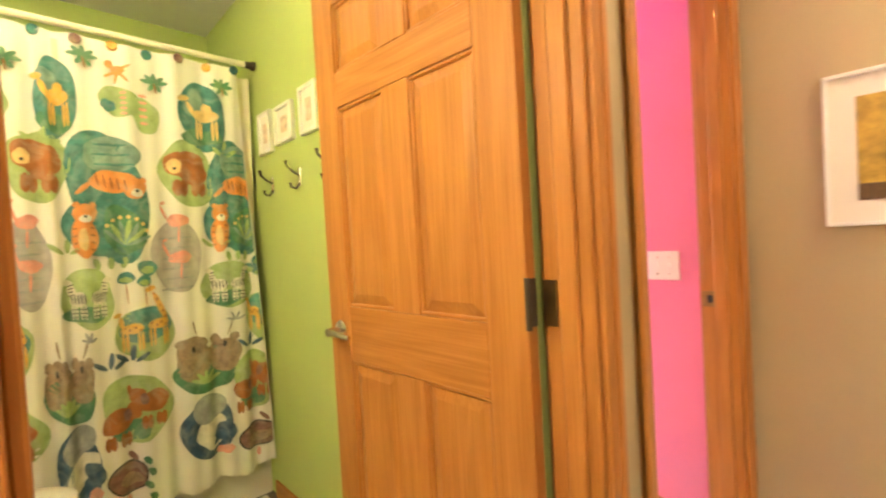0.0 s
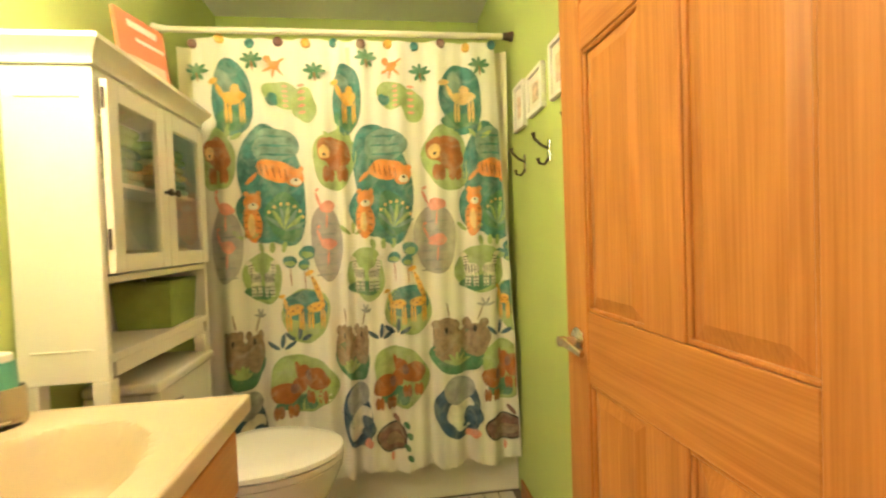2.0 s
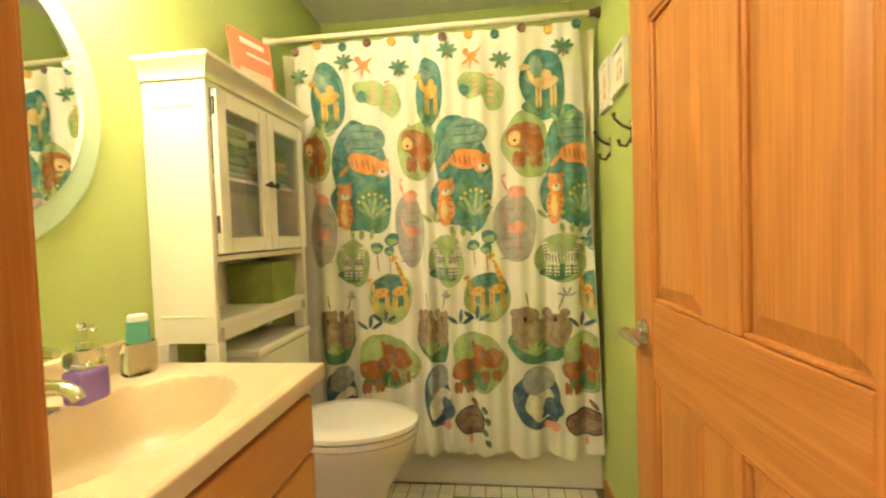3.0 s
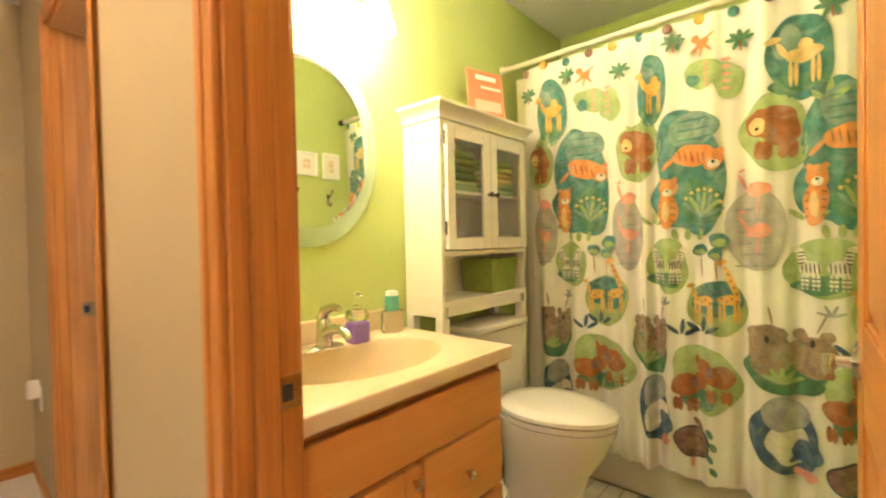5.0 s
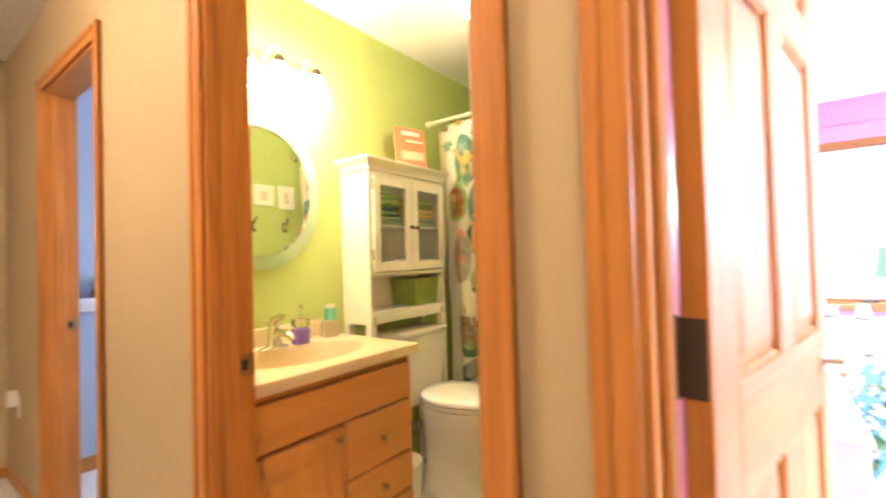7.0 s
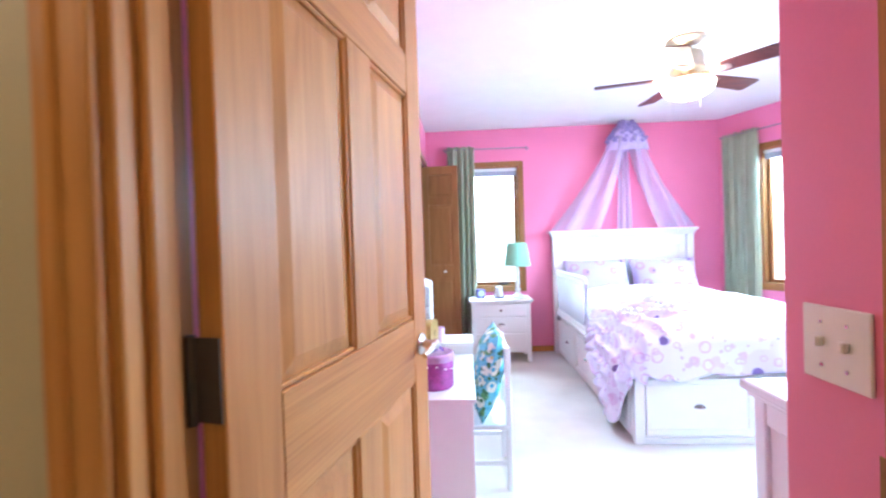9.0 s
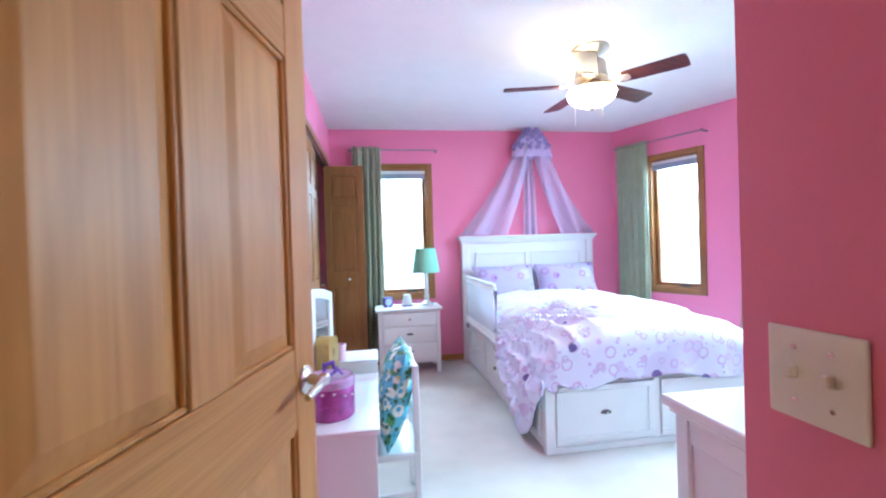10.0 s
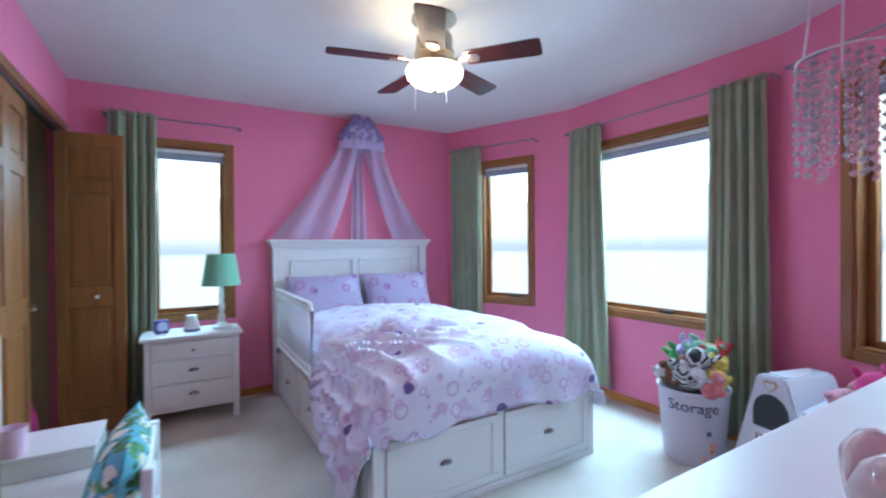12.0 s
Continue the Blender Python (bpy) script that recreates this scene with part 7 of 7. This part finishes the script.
# hanging mobile
mo = thing("hanging_mobile", pose(6.17, 2.535, 0), "hanging crystal bead mobile on white ribbons", "mobile")
BLUSH = paint("blush_bead", (0.72, 0.45, 0.50), 0.15, bump=0)
CRYSTAL = paint("pale_crystal", (0.75, 0.70, 0.72), 0.08, bump=0, transmission_weight=0.45)
bm = bmesh.new()
for k in range(24):
    a0, a1 = 6.283 * k / 24, 6.283 * (k + 1) / 24
    tube(bm, [(0.105 * math.cos(a0), 0.105 * math.sin(a0), 1.715), (0.105 * math.cos(a1), 0.105 * math.sin(a1), 1.715)], 0.003, 6)
part("hoop", bm, WHITE, mo)
for k in range(3):
    a = 2.094 * k + 0.4
    part("ribbon", tube(bmesh.new(), [(0.105 * math.cos(a), 0.105 * math.sin(a), 1.715), (0.01 * math.cos(a), 0.01 * math.sin(a), H - 0.001)], 0.003, 6), WHITE, mo)
rnd = random.Random(21)
for k in range(34):
    a, r = 6.283 * k / 34 + 0.1 * math.sin(5 * k), (0.105, 0.055, 0.085)[k % 3]
    bm = bmesh.new()
    z = 1.705
    end = 1.40 + 0.10 * rnd.random()
    x, y = r * math.cos(a), r * math.sin(a)
    tube(bm, [(x, y, 1.715), (x, y, end)], 0.0012, 5)
    while z > end:
        s = rnd.uniform(0.006, 0.0105)
        lathe(bm, [(0.0005, z), (s, z - s), (s, z - 1.3 * s), (0.0005, z - 2.4 * s)], 7, (x, y, 0))
        z -= 2.6 * s + rnd.uniform(0.001, 0.010)
    part("bead_strand", bm, [CRYSTAL, BLUSH, CRYSTAL][k % 3], mo)

# toys
BIN = paint("white_bin_plastic", (0.66, 0.62, 0.70), 0.45, bump=0, var=0.03)
tb = thing("toy_bin", pose(7.27, 3.55, 0), "white tub lettered Storage, heaped with soft toys", "toy bin")
part("tub", lathe(bmesh.new(), [(0.150, 0), (0.155, 0.01), (0.185, 0.40), (0.193, 0.405), (0.193, 0.42), (0.180, 0.42), (0.176, 0.39), (0.145, 0.02)], 40), BIN, tb, smooth=40)
# near-black disc paints the shade down between the toys
part("shade_disc", lathe(bmesh.new(), [(0.176, 0.36), (0.174, 0.37)], 30), DARK, tb)
face = math.atan2(2.109 - 3.55, 4.708 - 7.27)
fc = bpy.data.curves.new("word", "FONT")
fc.body, fc.size, fc.extrude, fc.align_x = "Storage", 0.085, 0.0008, "CENTER"
word = new("lettering", fc)
dg = bpy.context.evaluated_depsgraph_get()
wm = bpy.data.meshes.new_from_object(word.evaluated_get(dg))
bpy.data.objects.remove(word)
for v in wm.vertices:
    a = face + v.co.x / 0.183
    r = 0.1835 + 0.0012 + (v.co.y + 0.02) * 0.075 + v.co.z
    v.co = Vector((r * math.cos(a), r * math.sin(a), 0.315 + v.co.y))
wm.materials.append(paint("violet_lettering", (0.05, 0.04, 0.10), 0.5, bump=0))
wl = new("lettering", wm)
wl.parent = tb
wl["label"] = "dark violet word Storage"
for da, z, c, s in ((0.62, 0.20, "blue", 0.016), (0.85, 0.13, "pink", 0.022), (0.42, 0.06, "pink", 0.014), (0.78, 0.10, "orange", 0.012)):
    a = face + da * 0.75
    r = 0.153 + z * 0.078
    bm = lathe(bmesh.new(), [(s, 0), (s * 0.8, 0.003)], 10, (0, 0, 0), "x")
    bmesh.ops.transform(bm, matrix=pose(r * math.cos(a), r * math.sin(a), z, 0, 0, math.degrees(a)), verts=bm.verts)
    part("flower_decal", bm, INK[c], tb)

PLUSH = {k: paint(k + "_plush", c, 0.95, var=0.3, scale=30, bump=1.0, bump_scale=160) for k, c in
         dict(white=(0.66, 0.64, 0.66), brown=(0.16, 0.06, 0.03), black=(0.03, 0.03, 0.035), pale_pink=(0.68, 0.36, 0.40), red=(0.50, 0.05, 0.05), yellow=(0.72, 0.62, 0.14),
              mint=(0.30, 0.55, 0.40), green=(0.10, 0.40, 0.10), coral=(0.66, 0.20, 0.22), lavender=(0.45, 0.40, 0.60), sky=(0.35, 0.55, 0.62), hot_pink=(0.62, 0.05, 0.22), tan=(0.45, 0.28, 0.14)).items()}


ZEBRA = bpy.data.materials.new("zebra_plush")
t_, n_, l_, b_ = nodes_of(ZEBRA)
wv_ = n_.new("ShaderNodeTexWave")
wv_.inputs["Scale"].default_value, wv_.inputs["Distortion"].default_value, wv_.inputs["Detail"].default_value = 16, 5, 1
cr_ = n_.new("ShaderNodeValToRGB")
cr_.color_ramp.elements[0].position, cr_.color_ramp.elements[0].color = 0.48, (0.025, 0.025, 0.03, 1)
cr_.color_ramp.elements[1].position, cr_.color_ramp.elements[1].color = 0.54, (0.66, 0.64, 0.62, 1)
tc_ = n_.new("ShaderNodeTexCoord")
l_.new(tc_.outputs["Object"], wv_.inputs["Vector"])
l_.new(wv_.outputs["Fac"], cr_.inputs[0])
l_.new(cr_.outputs[0], b_.inputs["Base Color"])
b_.inputs["Roughness"].default_value = 0.95
PLUSH["zebra"] = ZEBRA


def lump(bm, c, r, sx=1.0, sy=1.0, sz=1.0, seed=0, segs=14):
    """A soft uneven ball."""
    made = bmesh.ops.create_uvsphere(bm, u_segments=segs, v_segments=segs * 2 // 3, radius=1.0)["verts"]
    for v in made:
        k = 1 + 0.10 * noise.noise(v.co * 1.7 + Vector((seed, seed * 0.7, 0)))
        v.co = Vector((c[0] + v.co.x * r * sx * k, c[1] + v.co.y * r * sy * k, c[2] + v.co.z * r * sz * k))
    return bm


def soft_toy(x, y, z, r, turn, body, accent, label, ears=0.35, stripes=0):
    """Stuffed animal: body, head, ears and limbs, lying on the heap."""
    tip = random.Random(int(x * 1000 + y * 100))
    ob = thing("soft_toy", pose(x, y, z, tip.uniform(-55, 55), tip.uniform(-50, 35), turn + tip.uniform(-50, 50)), label, "soft toy", "soft toys in the tub")
    bm = bmesh.new()
    lump(bm, (0, 0, 0), r, 1.0, 0.85, 0.9, turn)
    for a in (-0.8, 0.8):
        lump(bm, (r * 0.9 * math.cos(a), r * 0.9 * math.sin(a), -r * 0.2), r * 0.36, 1.4, 0.8, 0.8, turn + a, 10)
    part("body", bm, PLUSH[body], ob, smooth=80)
    bm = bmesh.new()
    lump(bm, (r * 0.75, 0, r * 0.85), r * 0.62, 1.0, 1.0, 0.95, turn + 3)
    for s in (-1, 1):
        lump(bm, (r * 0.55, s * r * 0.5, r * (1.35 + ears * 0.3)), r * ears * 0.7, 0.5, 0.7, 1.3, s, 8)
    part("head", bm, PLUSH[body], ob, smooth=80)
    bm = bmesh.new()
    lump(bm, (r * 1.3, 0, r * 0.75), r * 0.28, 0.8, 1.0, 0.8, 2, 10)
    part("muzzle", bm, PLUSH[accent], ob, smooth=80)
    for k in range(stripes):
        bm = bmesh.new()
        t = -0.8 + 1.6 * k / max(1, stripes - 1)
        ring = [(r * t, 0.90 * r * math.sqrt(max(0.05, 1 - t * t)) * math.cos(b), 0.96 * r * math.sqrt(max(0.05, 1 - t * t)) * math.sin(b)) for b in [2 * math.pi * j / 16 for j in range(17)]]
        tube(bm, ring, r * 0.09, 6)
        part("stripe", bm, PLUSH["white"], ob)
    return ob


soft_toy(7.175, 3.522, 0.500, 0.106, 215, "zebra", "black", "black and white striped zebra soft toy", 0.35)
soft_toy(7.170, 3.605, 0.490, 0.092, 190, "brown", "white", "dark brown soft toy with a white muzzle", 0.4)
soft_toy(7.150, 3.662, 0.485, 0.052, 200, "white", "sky", "white and blue soft toy at the tub's rim", 0.4)
soft_toy(7.215, 3.395, 0.500, 0.069, 235, "yellow", "yellow", "bright yellow soft toy hanging over the rim", 0.6)
soft_toy(7.165, 3.392, 0.455, 0.062, 230, "coral", "pale_pink", "coral pink soft toy by the rim", 0.4)
soft_toy(7.300, 3.500, 0.600, 0.069, 220, "mint", "red", "mint green and red knitted soft toy", 0.5)
soft_toy(7.300, 3.625, 0.600, 0.046, 200, "lavender", "pale_pink", "lavender soft toy on top of the heap", 0.8)
soft_toy(7.350, 3.455, 0.575, 0.062, 240, "red", "mint", "red and green soft toy on the heap", 0.5)
soft_toy(7.150, 3.445, 0.500, 0.056, 225, "white", "white", "small white soft toy on the heap", 0.4)
soft_toy(7.385, 3.660, 0.540, 0.062, 210, "green", "green", "leaf green soft toy behind the heap", 0.7)
soft_toy(7.400, 3.560, 0.550, 0.062, 210, "tan", "white", "tan soft toy at the back of the tub", 0.5)

TOYW = paint("white_toy_plastic", (0.66, 0.66, 0.74), 0.4, bump=0, var=0.03)
# toy house with tapered sides and an arched door
th = thing("toy_house", pose(7.13, 3.10, 0, 0, 0, -104), "white plastic toy house with a dark arched door", "toy")
HOUSE = [(-0.20, 0.0), (0.20, 0.0), (0.185, 0.20), (0.075, 0.585), (0.055, 0.605), (-0.055, 0.605), (-0.075, 0.585), (-0.185, 0.20)]
bm = prism(bmesh.new(), HOUSE, 0.0, 0.33, pose(0, 0, 0, 90, 0, 0))
bmesh.ops.transform(bm, matrix=Matrix.Diagonal((1, -1, 1, 1)), verts=bm.verts)
bmesh.ops.bevel(bm, geom=list(bm.edges), offset=0.008, segments=2, affect="EDGES")
part("shell", bm, TOYW, th, smooth=40)
bm = prism(bmesh.new(), [(-0.085, 0.345), (0.085, 0.345)] + [(0.085 * math.cos(math.pi * k / 14), 0.42 + 0.095 * math.sin(math.pi * k / 14)) for k in range(15)], 0.0005, 0.005, pose(0, 0, 0, 90, 0, 0))
part("dark_door", bm, DARK, th)
part("heart_mark", heart(bmesh.new(), 0.036, 0.003, pose(0.0, -0.004, 0.552)), PLUSH["tan"], th)
part("heart_inset", heart(bmesh.new(), 0.026, 0.003, pose(0.0, -0.0065, 0.552)), TOYW, th)
part("label_panel", boxes((-0.085, -0.004, 0.215, 0.045, -0.0005, 0.325), bevel=0.001), SASH, th)
part("label_mark", boxes((-0.07, -0.0055, 0.24, -0.062, -0.0045, 0.31), (-0.055, -0.0055, 0.30, 0.03, -0.0045, 0.308), (-0.055, -0.0055, 0.27, 0.0, -0.0045, 0.278)), DARK, th)
part("roof_seam", boxes((-0.056, 0.03, 0.6045, 0.056, 0.034, 0.6065)), DARK, th)
soft_toy(7.10, 2.82, 0.575, 0.060, 180, "pale_pink", "white", "large pale pink soft toy behind the dresser", 0.7)
soft_toy(7.10, 2.64, 0.62, 0.11, 170, "hot_pink", "white", "hot pink soft toy heaped behind the dresser", 0.3)
# unseen box, added to hold up the soft toys behind the dresser
chest = thing("toy_stand", pose(6.985, 2.50, 0), "low white box added unseen to carry soft toys", "toy chest")
part("box", boxes((0, 0, 0, 0.26, 0.42, 0.50), bevel=0.006), TOYW, chest)
part("lid", boxes((-0.008, -0.008, 0.5005, 0.268, 0.428, 0.522), bevel=0.006), TOYW, chest)

# ---- pieces of the bathroom floor ----
side, gap = 0.066, 0.004
tile_bm = boxes((0, 0, 0, side, side, 0.003), bevel=0.0008)
tile_me = mesh_of("tile", tile_bm, TILE)
count = 0
rest = bmesh.new()
ny = int((3.45 - 1.80) / (side + gap))
nx = int((BX1 - BX0) / (side + gap))
for j in range(ny):
    for i in range(nx):
        x, y = BX0 + 0.01 + i * (side + gap), 3.45 - (j + 1) * (side + gap)
        if x > 2.88 and y > 2.50 and count < 300:
            tl_ = new("tile", tile_me)
            tl_.location = (x, y, 0.006)
            tl_.parent = bath_floor
            count += 1
        elif x > 2.5:
            box(rest, x, y, 0.006, x + side, y + side, 0.009)
tagged(part("tile_field", rest, TILE, bath_floor), "", "", "", "stuff")
